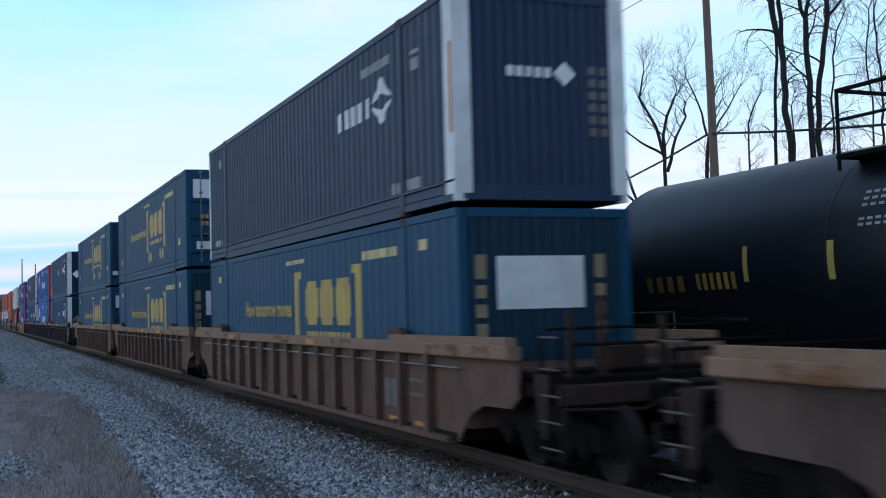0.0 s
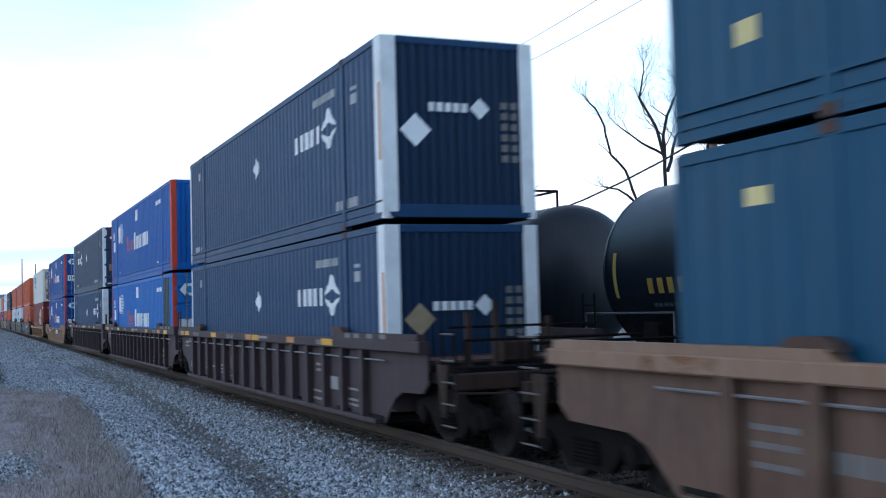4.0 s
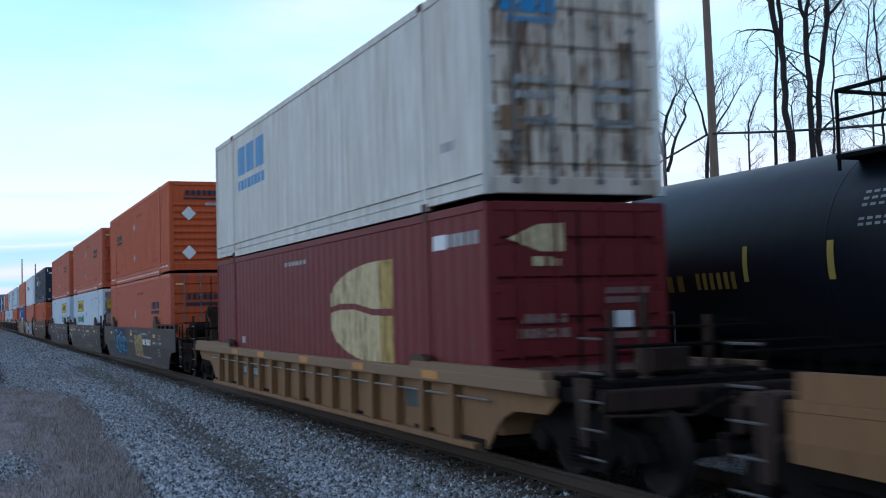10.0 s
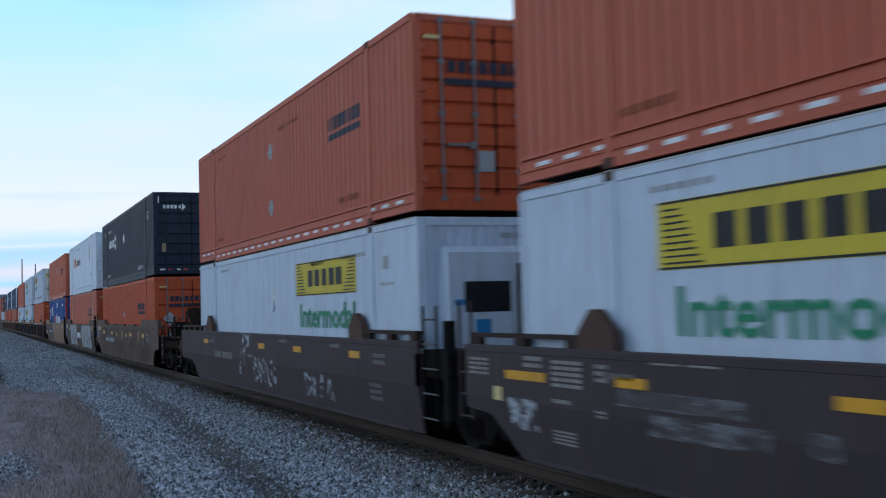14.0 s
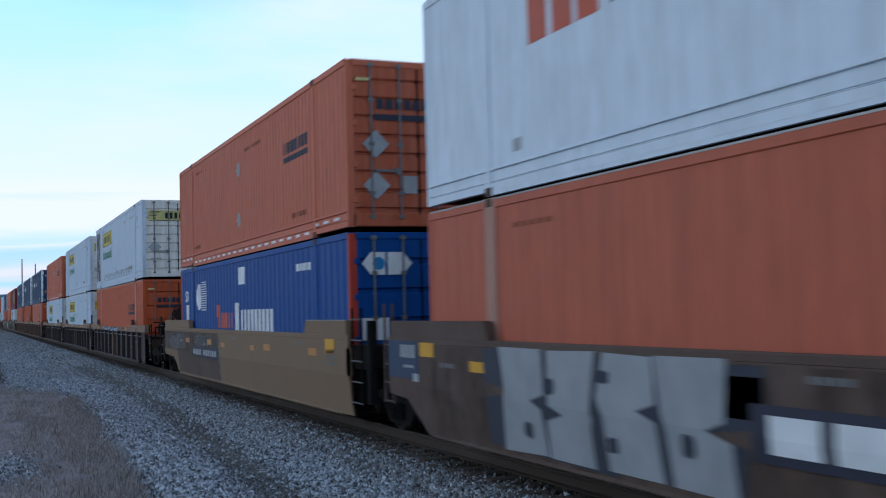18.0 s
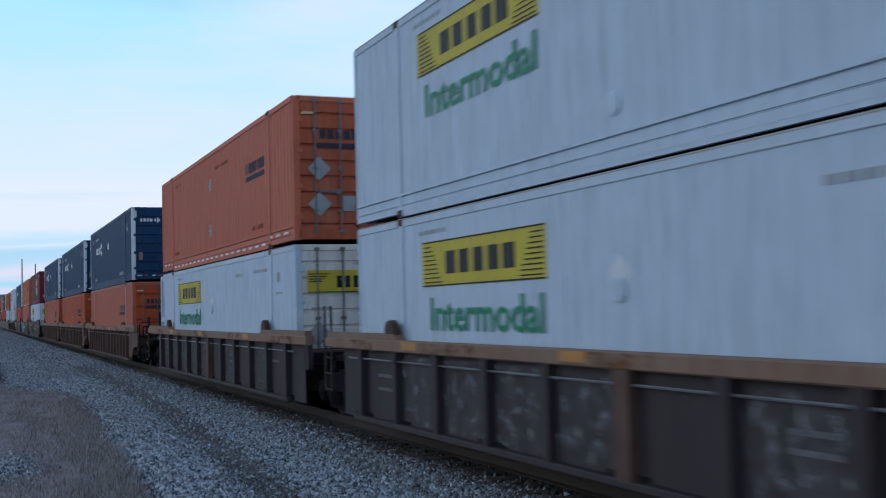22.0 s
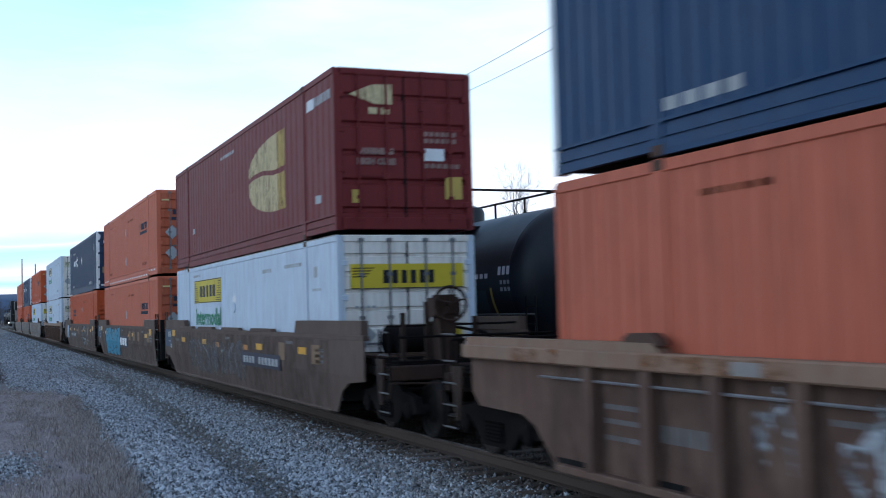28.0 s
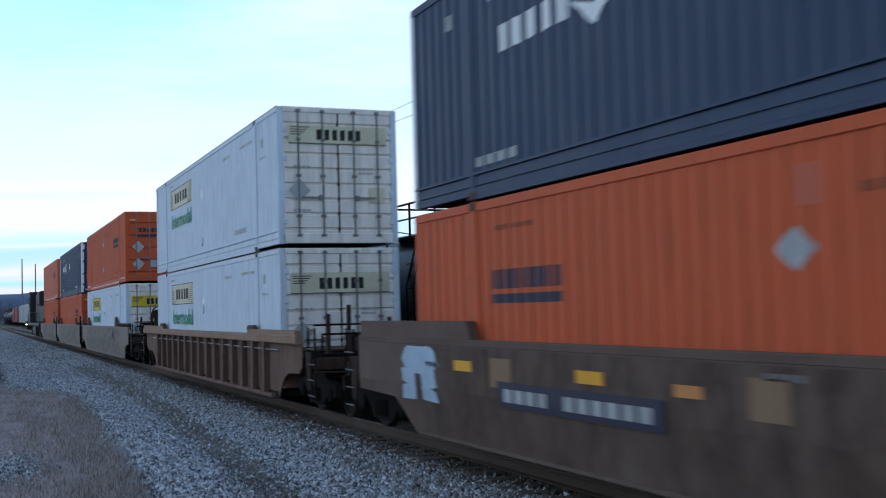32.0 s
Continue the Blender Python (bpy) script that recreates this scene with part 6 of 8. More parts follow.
        for z in (0.45, 0.78, 1.11, 1.44, 1.77):
            part("rung", lambda s: s.tube((-1.45, -1.0, 0), (-1.45, -0.5, 0), 0.014, n=6), RUNG, lad, at=(0, 0, z), key=("erung",))
        if top > 1.5:
            # light reflected along the cap's top edge, laid on as a thin pale strip
            part("worn_edge", lambda s: s.box(-SILL_X - 0.006, -SILL_X + 0.10, ne + 0.12, 2.14, top + cap_h, top + cap_h + 0.012), STEEL, c, "pale strip standing in for light caught along the cap edge", key=("wedge", top))
    part("well_floor", lambda s: [s.box(-1.38, 1.38, y - 0.35, y + 0.35, 0.22, 0.32) for y in (0.4, 2.0, 5.0, 8.08, 11.1, L - 2.0, L - 0.4)] and s.box(-0.5, 0.5, 0.3, L - 0.3, 0.22, 0.28), BLACK, c, key=("floor",))
    for y, d, op in ((0.0, -1, near_open), (L, 1, far_open)):
        e = ne if d < 0 else fe
        part("bulkhead", lambda s: s.box(-SILL_X + 0.14, SILL_X - 0.14, *sorted((y + d * 0.22, y + d * 0.32)), 0.4, min(1.2, top)), BLACK if style == "smooth" else body, c, key=("bulk", kk, d))
        deck = part("end_deck", lambda s: s.box(-SILL_X + 0.14, SILL_X - 0.14, *sorted((y + d * 0.32, e)), 1.06, 1.16, 0.02), GRIME, c, "grimy end deck over the truck", key=("deck", kk, d))
        part("centre_sill", lambda s: s.box(-0.35, 0.35, *sorted((y + d * 0.3, e + d * (1.4 if op else 0.3))), 0.78, 1.06, 0.03), GRIME, deck, key=("csill", kk, d))
        part("deck_beam", lambda s: s.box(-SILL_X + 0.1, SILL_X - 0.1, *sorted((e - d * 0.12, e)), 0.92, 1.06, 0.02), GRIME, deck, key=("dbeam", kk, d))
        part("deck_walkway", lambda s: s.box(-1.2, 1.2, *sorted((y + d * 0.45, e - d * 0.1)), 1.16, 1.19), RUST, deck, "rusty grating walkway", key=("walkway", kk, d))
        if op:
            truck(c, y + d * 1.95)
            end = e + d * (1.15 if d < 0 else 0.75)
            part("end_sill", lambda s: s.box(-1.42, 1.42, *sorted((end - d * 0.14, end)), 0.86, 1.08, 0.02), GEAR, c, key=("esill", kk, d))
            for sx in (-1, 1):
                part("end_stringer", lambda s: s.box(*sorted((sx * 1.05, sx * 1.3)), *sorted((e, end - d * 0.14)), 0.9, 1.04), GRIME, c, key=("estr", kk, d, sx))
            # step, lever, hoses and grab posts of the coupler end
            part("step_plate", lambda s: s.prism([(end - d * 0.62, 1.18), (end - d * 0.50, 0.50), (end - d * 0.38, 0.50), (end - d * 0.30, 1.18)], -1.44, -1.405), GEAR, c, "rusty brown step plate at the corner", key=("stepp", kk, d))
            part("uncoupling_lever", lambda s: s.path([(-1.46, end + d * 0.02, 0.62), (-1.46, end + d * 0.06, 0.84), (-0.5, end + d * 0.10, 0.80), (-0.12, end + d * 0.40, 1.06)], 0.016), GEAR, c, "bent steel uncoupling lever", key=("lever", kk, d))
            part("air_hose", lambda s: s.path([(0.36, end, 0.80), (0.40, end + d * 0.14, 0.60), (0.36, end + d * 0.36, 0.42), (0.24, end + d * 0.62, 0.40), (0.16, end + d * 0.86, 0.50)], 0.035), BLACK, c, "black rubber air hose", key=("hose", kk, d))
            part("walkway_grating", lambda s: [s.box(-1.25, 1.25, *sorted((end - d * (0.16 + 0.11 * q), end - d * (0.22 + 0.11 * q))), 1.10, 1.14) for q in range(5)] and s.box(-1.28, 1.28, *sorted((end - d * 0.14, end - d * 0.72)), 1.085, 1.10), GRIME, c, "dark steel crossover grating", key=("grat", kk, d))
            if d < 0:
                for px, pz in ((-1.02, 1.86), (-0.62, 2.02), (0.18, 1.78)):
                    part("grab_post", lambda s: (s.box(px - 0.035, px + 0.035, *sorted((end - d * 0.56, end - d * 0.50)), 1.10, pz), s.box(px - 0.05, px + 0.05, *sorted((end - d * 0.62, end - d * 0.44)), 1.10, 1.16)), GEAR, c, "upright rusty grab post", key=("gpost", kk, px))
                part("cross_bar", lambda s: s.tube((-1.30, end - d * 0.53, 1.66), (0.9, end - d * 0.53, 1.66), 0.018, n=6), GRIME, c, key=("xbar", kk))
                part("valve_box", lambda s: s.box(-0.42, 0.06, *sorted((end - d * 1.05, end - d * 0.70)), 1.17, 1.46, 0.03), GEAR, c, "small rusty valve box", key=("vbox", kk))
            part("coupler", lambda s: (s.box(-0.12, 0.12, *sorted((end, end + d * 0.75)), 0.78, 0.98, 0.03), s.box(-0.2, 0.2, *sorted((end + d * 0.5, end + d * 0.86)), 0.72, 1.04, 0.05)), RUST, c, key=("coup", kk, d))
            for sx in (-1, 1):
                lad = part("ladder", lambda s: [s.tube((sx * 1.43, end - d * q, 0.38), (sx * 1.43, end - d * q, 1.62), 0.018, n=6) for q in (0.03, 0.45)], GRIME, c, "corner ladder and grab irons", key=("ladder", kk, d, sx))
                for z in (0.40, 0.68, 0.96, 1.24, 1.58) if sx < 0 else ():
                    part("rung", lambda s: s.tube((sx * 1.44, end - d * 0.03, 0), (sx * 1.44, end - d * 0.45, 0), 0.014, n=6), RUNG, lad, at=(0, 0, z), key=("crung", kk, d, sx))
            part("end_rail", lambda s: (s.path([(-1.3, end, 1.12), (-1.3, end, 1.5), (1.3, end, 1.5), (1.3, end, 1.12)], 0.02), s.tube((0, end, 1.12), (0, end, 1.5), 0.02, n=6)), GRIME, c, key=("erail", kk, d))
            # brake stand and reservoir
            if d < 0 and unit in (7, 9, 12, 15, 21, 25):
                bx = -0.42
                st = part("brake_stand", lambda s: (s.prism([(end - d * 0.55, 1.12), (end - d * 0.15, 1.12), (end - d * 0.22, 1.75), (end - d * 0.18, 2.12), (end - d * 0.46, 2.12), (end - d * 0.48, 1.7)], bx - 0.13, bx + 0.15), s.box(bx - 0.2, bx + 0.22, *sorted((end - d * 0.52, end - d * 0.2)), 1.78, 2.08, 0.05)), GEAR, c, "rusty hand-brake stand", key=("bstand", kk, d))
                part("brake_wheel", lambda s: (s.path([(bx + 0.26 * math.cos(q * math.pi / 8), end - d * 0.07, 1.98 + 0.26 * math.sin(q * math.pi / 8)) for q in range(17)], 0.024), [s.tube((bx, end - d * 0.07, 1.98), (bx + 0.25 * math.cos(q), end - d * 0.07, 1.98 + 0.25 * math.sin(q)), 0.016, n=5) for q in (0.3, 1.57, 2.84, 4.1, 5.3)], s.tube((bx, end - d * 0.05, 1.98), (bx, end - d * 0.3, 1.98), 0.04, n=8)), GEAR, st, "spoked brake wheel", key=("bwheel", kk, d))
                part("air_reservoir", lambda s: s.lathe([(-0.95, 0.10), (-0.92, 0.21), (-0.2, 0.21), (-0.17, 0.10)], 16, "x", (0, y + d * 1.3, 1.42)), GRIME, c, key=("resv", kk, d), smooth=True)
                valve = part("brake_valve", lambda s: s.box(-0.1, 0.15, *sorted((y + d * 1.0, y + d * 1.4)), 1.19, 1.7, 0.04), GRIME, c, key=("valve", kk, d))
                part("brake_pipe", lambda s: s.path([(0.1, y + d * 1.2, 1.65), (0.8, y + d * 1.4, 1.5), (1.1, y + d * 1.6, 1.2)], 0.025), GRIME, valve, key=("vpipe", kk, d))
        elif d > 0:
            truck(c, L + gap / 2)
            part("articulation", lambda s: (s.box(-0.55, 0.55, L + gap / 2 - 0.5, L + gap / 2 + 0.5, 0.80, 1.02, 0.04), s.lathe([(0.98, 0.32), (1.10, 0.32), (1.12, 0.2)], 16, "z", (0, L + gap / 2, 0))), GRIME, c, "articulated joint over the shared truck", key=("artic", gap))
            part("ladder", lambda s: ([s.tube((-1.42, L + gap / 2 - 0.55 + q, 0.55), (-1.42, L + gap / 2 - 0.55 + q, 2.0), 0.02, n=6) for q in (0, 0.35)], [s.tube((-1.42, L + gap / 2 - 0.55, z), (-1.42, L + gap / 2 - 0.2, z), 0.014, n=6) for z in (0.58, 0.85, 1.12, 1.4)]), body, c, "grab post beside the joint", key=("aladder", gap))
    if near_open is False:
        part("platform_post", lambda s: s.box(-SILL_X, -SILL_X + 0.1, ne, ne + 0.12, 0.86, 1.3), body, c, key=("ppost", kk))
    MOVERS.append((c, NEAR_END[unit], 0.0))
    return c


CARS = {}
RIBBED_BROWN = "brown ribbed-side well car, dusty and rust-stained"
RIBBED_PLUM = "dark plum ribbed-side well car with yellow reflectors"
SMOOTH_CHAR = "charcoal smooth-side well car with spray-painted tags"
SMOOTH_BROWN = "weathered brown smooth-side well car with yellow reflectors"
for unit, style, body, chord, label, pads in (
    (0, "ribbed", UMBER, BROWN_TOP, "grimy brown ribbed-side well car at the head of the string", False),
    (1, "ribbed", BROWN, BROWN_TOP, RIBBED_BROWN, False), (2, "ribbed", BROWN, BROWN_TOP, RIBBED_BROWN, False), (3, "ribbed", BROWN, BROWN_TOP, RIBBED_BROWN, False),
    (4, "ribbed", PLUM, PLUM, RIBBED_PLUM, False), (5, "ribbed", PLUM, PLUM, RIBBED_PLUM, False), (6, "ribbed", PLUM, PLUM, RIBBED_PLUM, False),
    (7, "smooth", TAN, TAN, "tan-yellow smooth-side well car, faded and dusty", False),
    (8, "ribbed", TAN, SAND, "tan-yellow ribbed-side well car with yellow reflectors", False),
    (9, "smooth", CHAR, CHAR, SMOOTH_CHAR, True), (10, "smooth", CHAR, CHAR, SMOOTH_CHAR, True), (11, "smooth", PLUM, PLUM, SMOOTH_CHAR, True),
    (12, "smooth", UMBER, UMBER, SMOOTH_BROWN, False), (13, "smooth", UMBER, UMBER, SMOOTH_BROWN, False), (14, "smooth", SAND, SAND, "sandy repainted smooth-side well car with one brown end", False),
    (15, "ribbed", CHAR, BROWN_TOP, "grimy ribbed-side well car with a faded tan top chord", True), (16, "ribbed", CHAR, BROWN_TOP, "grimy ribbed-side well car with a faded tan top chord", True), (17, "ribbed", CHAR, BROWN_TOP, "grimy ribbed-side well car with a faded tan top chord", True),
    (18, "ribbed", BROWN, BROWN_TOP, RIBBED_BROWN, False), (19, "ribbed", BROWN, BROWN_TOP, RIBBED_BROWN, False), (20, "ribbed", BROWN, BROWN_TOP, RIBBED_BROWN, False),
    (21, "smooth", UMBER, UMBER, SMOOTH_BROWN, False), (22, "smooth", UMBER, UMBER, SMOOTH_BROWN, False), (23, "smooth", UMBER, UMBER, SMOOTH_BROWN, False),
    (24, "ribbed", BROWN, BROWN_TOP, RIBBED_BROWN, False),
    (25, "smooth", GREYBROWN, GREYBROWN, "pale grey-brown smooth-side well car", True), (26, "smooth", GREYBROWN, GREYBROWN, "pale grey-brown smooth-side well car", True), (27, "smooth", GREYBROWN, GREYBROWN, "pale grey-brown smooth-side well car", True),
):
    CARS[unit] = well_car(unit, style, body, chord, unit in (0, 1, 4, 7, 8, 9, 12, 15, 18, 21, 24, 25), unit in (0, 3, 6, 7, 8, 11, 14, 17, 20, 23, 24, 27), label, pads=pads, top={7: 1.17, 8: 1.12}.get(unit, 1.52 if 12 <= unit <= 14 or 21 <= unit <= 23 else 1.47),
                           cap_h=0.21 if unit == 7 else 0.23 if 12 <= unit <= 14 or 21 <= unit <= 23 else 0.09, bumps=unit in (12, 21), rib0={4: 0.79, 5: 0.74, 6: 0.67}.get(unit, 0.85))


def tag(unit, name, fill, material, label=""):
    smooth = unit == 7 or 9 <= unit <= 14 or 21 <= unit <= 23 or unit >= 25
    return split_part(name, (lambda s: (fill(s), fold(s))) if smooth else fill, material, CARS[unit], label, most=9)


SIGN_DULL = mat("worn_beige_stencil", (0.27, 0.25, 0.235), 0.6, vary=0.25, dirt=0.5, dirt_color=(0.08, 0.065, 0.065), bump=0.0)
FX = SILL_X + 0.008   # flat sides
RX = SILL_X - 0.089   # between ribs
for u in (1, 2, 3, 18, 19, 20):
    reflect_bars(CARS[u], (8.7, 7.7, 4.05) if u == 2 else (6.0, 12.6), 1.325, SIGN_DULL if u == 20 else AMBER_OLD, "pale" if u == 20 else "old", x=SILL_X + 0.038, w=0.36 if u == 20 else 0.55)
    tag(u, "stencil", lambda s: [plate_row(s, y, y + 0.6, z, z + 0.05, RX, 4) for y, z in ((14.55, 0.9), (14.55, 0.76), (14.55, 0.6), (1.15, 0.9), (1.15, 0.7), (11.4, 1.0))], SIGN_FAINT)
    tag(u, "car_number", lambda s: plate_row(s, 13.45, 14.2, 0.66, 0.82, RX, 4), SIGN_FAINT)
    if u != 20:
        tag(u, "red_stripe", lambda s: [plate_row(s, y, y + 0.5, 0.30, 0.36, RX, 1, 1) for y in (1.0, 2.05, 13.4)], AMBER_OLD)
tag(0, "rust_patch", lambda s: plate_row(s, 16.55, 17.5, 1.30, 1.46, SILL_X + 0.037, 1, 1), ORANGE_FILM, "flaking orange rust on the top chord")
tag(0, "grime_film", lambda s: (plate_row(s, 15.4, 17.3, 0.5, 1.28, SILL_X + 0.003, 1, 1), plate_row(s, 15.4, 16.6, 0.3, 0.5, SILL_X + 0.003, 1, 1)), GRIME_FILM)
for u in (1, 2, 3, 15, 16, 17, 18, 19, 20):
    rr = random.Random(u)
    for q in range(5):
        y0 = -1.4 + q * 4.1 + rr.uniform(0, 1.5)
        tag(u, "rust_patch", lambda s: plate_row(s, y0, y0 + rr.uniform(0.8, 2.2), 1.31, 1.46, SILL_X + 0.037, 1, 1), ORANGE_FILM, "flaking orange rust on the top chord")
CYAN_FILM = stain("thin_cyan_spray", (0.05, 0.25, 0.36), 0.42, 0.66, (2, 2, 3), 2.0, 0.6)
BLUE_FILM = stain("thin_blue_spray", (0.035, 0.20, 0.44), 0.36, 0.52, (2, 2, 3), 2.0, 0.9)
reflect_bars(CARS[4], (2.2, 7.4, 11.9, 15.6), 1.335, AMBER, "new", x=SILL_X + 0.038, w=0.62)
reflect_bars(CARS[4], (8.1, 4.6, 16.4), 1.335, AMBER_OLD, "old", x=SILL_X + 0.038)
reflect_bars(CARS[5], (0.05, 12.12, 15.9), 1.325, AMBER, "new", x=SILL_X + 0.038, w=0.62)
reflect_bars(CARS[5], (1.48, 4.2, 7.7, 16.4), 1.325, AMBER_OLD, "old", x=SILL_X + 0.038)
reflect_bars(CARS[6], (2.2, 7.4, 15.9), 1.335, AMBER, "new", x=SILL_X + 0.038, w=0.62)
reflect_bars(CARS[6], (8.3, 4.6, 12.1, 16.4), 1.335, AMBER_OLD, "old", x=SILL_X + 0.038)
for u in (4, 5, 6):
    tag(u, "chord_stencil", lambda s: [plate_row(s, y, y + 0.8, z, z + 0.022, SILL_X + 0.039, 2, 0.94) for y in (2.35, 9.9, 14.2) for z in (1.34, 1.37, 1.40)], SIGN_FAINT)
    tag(u, "chord_plate", lambda s: plate_row(s, 6.7, 7.5, 1.38, 1.43, SILL_X + 0.039, 1, 1), SIGN_DULL)
    tag(u, "cap_mark", lambda s: [plate_row(s, y, y + 0.27, 1.48, 1.55, SILL_X + 0.022, 1, 1) for y in (1.27, 0.82, 0.2, -0.4)], SIGN_FAINT)
for rows in (((0.55, 0.84, 1.0, 1.06, 3), (1.07, 1.38, 1.0, 1.06, 3)), ((2.0, 2.36, 0.99, 1.05, 3), (2.0, 2.36, 0.83, 0.90, 3)), ((1.07, 1.70, 0.55, 0.66, 1), (1.07, 1.70, 0.71, 0.82, 1))):
    tag(5, "stencil", lambda s: [plate_row(s, y0, y1, z0, z1, RX, n, 1 if n == 1 else 0.8) for y0, y1, z0, z1, n in rows], SIGN_DULL, "worn beige stencilled block")
for y0, y1, z0, z1 in ((11.27, 11.95, 0.46, 0.49), (11.27, 11.95, 0.54, 0.57), (11.27, 11.95, 0.62, 0.66), (12.3, 13.0, 0.55, 0.60), (13.4, 13.9, 0.49, 0.53), (13.4, 13.85, 0.61, 0.65), (14.36, 14.6, 0.78, 0.83), (14.36, 14.66, 0.92, 1.0), (15.3, 15.8, 0.55, 0.68), (10.3, 10.8, 0.42, 0.45)):
    tag(4, "stencil", lambda s: plate_row(s, y0, y1, z0, z1, RX, 1, 1), SIGN_DULL)
for u in (4, 5, 6):
    for y0, y1, z0, z1 in ((3.3, 3.6, 0.95, 1.0), (3.3, 3.6, 0.85, 0.9), (2.3, 2.75, 0.58, 0.80), (3.2, 3.8, 0.34, 0.39), (3.2, 3.8, 0.48, 0.52), (1.25, 1.8, 0.62, 0.66), (1.25, 1.8, 0.45, 0.49), (1.25, 1.8, 0.37, 0.41), (16.3, 16.9, 1.0, 1.05), (16.3, 16.9, 1.1, 1.14), (15.5, 16.0, 0.45, 0.62), (16.0, 16.3, 1.18, 1.24))[3 if u == 5 else 0:]:
        tag(u, "stencil", lambda s: plate_row(s, y0, y1, z0, z1, RX, 1 if z1 - z0 > 0.1 else 4, 1 if z1 - z0 > 0.1 else 0.85), SIGN_DULL)
tag(4, "repaint_patch", lambda s: plate_row(s, 10.3, 10.83, 0.60, 0.90, RX, 1, 1), BROWN, "brown repainted patch")
tag(6, "stencil", lambda s: [plate_row(s, y, y + 0.65, z, z + 0.055, RX, 4) for y, z in ((15.4, 0.9), (15.4, 0.76), (1.1, 1.0), (1.1, 0.5), (3.2, 0.9), (3.2, 0.7))], SIGN_FAINT)
tag(6, "car_number", lambda s: (plate_row(s, 4.25, 4.85, 0.62, 0.80, RX, 4), plate_row(s, 3.2, 3.9, 0.50, 0.58, RX, 5)), SIGN_DULL)
for i, q in enumerate((10.24, 11.27, 12.30, 13.34, 14.38)):
    tag(6, "graffiti", lambda s: (script(s, q - 0.10, q + 0.72, 0.40, 1.06, RX + 0.002, 130 + i, 1, 0.20), chunks(s, q - 0.02, q + 0.62, 0.38, 0.62, RX + 0.010, 30 + i, 1, 0.05)), SCRAWL, "faded white sprayed letter shapes")
tag(2, "graffiti", lambda s: [strokes(s, 11.4 + i * 1.033, 12.1 + i * 1.033, 0.55, 1.05, RX + 0.002, 50 + i, 1, 0.12) for i in range(3)], SPRAY_LILAC)
for y0, y1, z0, sd in ((4.02, 4.78, 0.95, 3), (2.98, 3.82, 0.82, 4), (2.0, 2.72, 0.86, 5)):
    tag(2, "graffiti", lambda s: (rings(s, y0, y1, z0, 1.15, RX + 0.002, sd, 1, 0.12), chunks(s, y0, y1, z0, z0 + 0.14, RX + 0.004, sd, 1, 0.1)), BLUE_FILM, "thin blue sprayed letters between the ribs")
tag(2, "lashing_ring", lambda s: rings(s, 9.35, 9.95, 0.72, 1.24, RX + 0.01, 2, 1, 0.07), SIGN_DARK, "dark steel lifting ring")
tag(1, "stencil", lambda s: plate_row(s, 2.1, 2.8, 0.5, 0.9, RX, 2), SIGN_FAINT)
for i in range(7):
    tag(18, "graffiti", lambda s: chunks(s, 2.99 + i * 1.033, 3.86 + i * 1.033, 0.29, 1.16, RX + 0.002, 70 + i, 1, 0.02), SPRAY_LILAC, "lilac sprayed letters between the ribs")
    tag(18, "graffiti", lambda s: (blob(s, 3.05 + i * 1.033, 3.55 + i * 1.033, 0.34, 0.48, RX + 0.006, 80 + i, 1), blob(s, 3.35 + i * 1.033, 3.8 + i * 1.033, 0.74, 0.84, RX + 0.006, 180 + i, 1)), SPRAY_MAROON, "dark red sprayed splashes")
for u in (19, 20):
    tag(u, "graffiti", lambda s: [strokes(s, 2.05 + i * 1.033, 2.85 + i * 1.033, 0.5, 1.1, RX + 0.002, 90 + i, 1, 0.12) for i in range(4 if u == 20 else 2)], SPRAY_GREY if u == 19 else SPRAY_WHITE)
for y0, y1, z0, z1, sd in ((12.28, 12.9, 0.62, 1.16, 93), (11.35, 11.9, 0.40, 1.10, 97)):
    tag(20, "graffiti", lambda s: strokes(s, y0, y1, z0, z1, RX + 0.002, sd, 1, 0.20), SCRAWL, "worn white sprayed strokes between the ribs")
# tan smooth car and tan ribbed car
tag(7, "painted_logo", lambda s: (chunks(s, 4.4, 6.45, 0.76, 1.02, FX, 61, 3, 0.16), plate_row(s, 4.4, 6.45, 0.92, 1.03, FX + 0.003, 1, 1)), SPRAY_WHITE, "peeling white block shapes")
tag(7, "faded_logo", lambda s: [s.add([(-FX, q + 0.16, 0.42), (-FX, q, 0.42), (-FX, q + 0.18, 0.70), (-FX, q + 0.36, 0.70)], [(0, 1, 2, 3)]) for q in (4.3, 4.9, 5.2, 5.75)], SPRAY_MAROON, "faded red strokes")
tag(7, "worn_film", lambda s: plate_row(s, 0.3, L + 0.2, 0.30, 1.08, FX - 0.003, 1, 1), GRIME_FILM)
tag(7, "rust_film", lambda s: plate_row(s, 0.3, L + 0.2, 0.88, 1.07, FX - 0.002, 1, 1), ORANGE_FILM, "orange rust along the top of the side")
tag(7, "number_board", lambda s: plate_row(s, 11.4, 13.6, 0.84, 1.06, FX, 1, 1), SIGN_OLIVE, "dark number board")
tag(7, "number_bar", lambda s: (plate_row(s, 12.7, 13.5, 0.88, 1.02, FX + 0.003, 4), plate_row(s, 11.5, 12.5, 0.88, 1.02, FX + 0.003, 6)), SIGN_GREY)
reflect_bars(CARS[7], (14.6, 9.5, 5.6), 0.95, AMBER_OLD, "old7", x=SILL_X + 0.004)
reflect_bars(CARS[8], (13.1, 10.6, 7.3, 4.2, 1.2), 0.99, AMBER_OLD, "new8", x=SILL_X + 0.038)
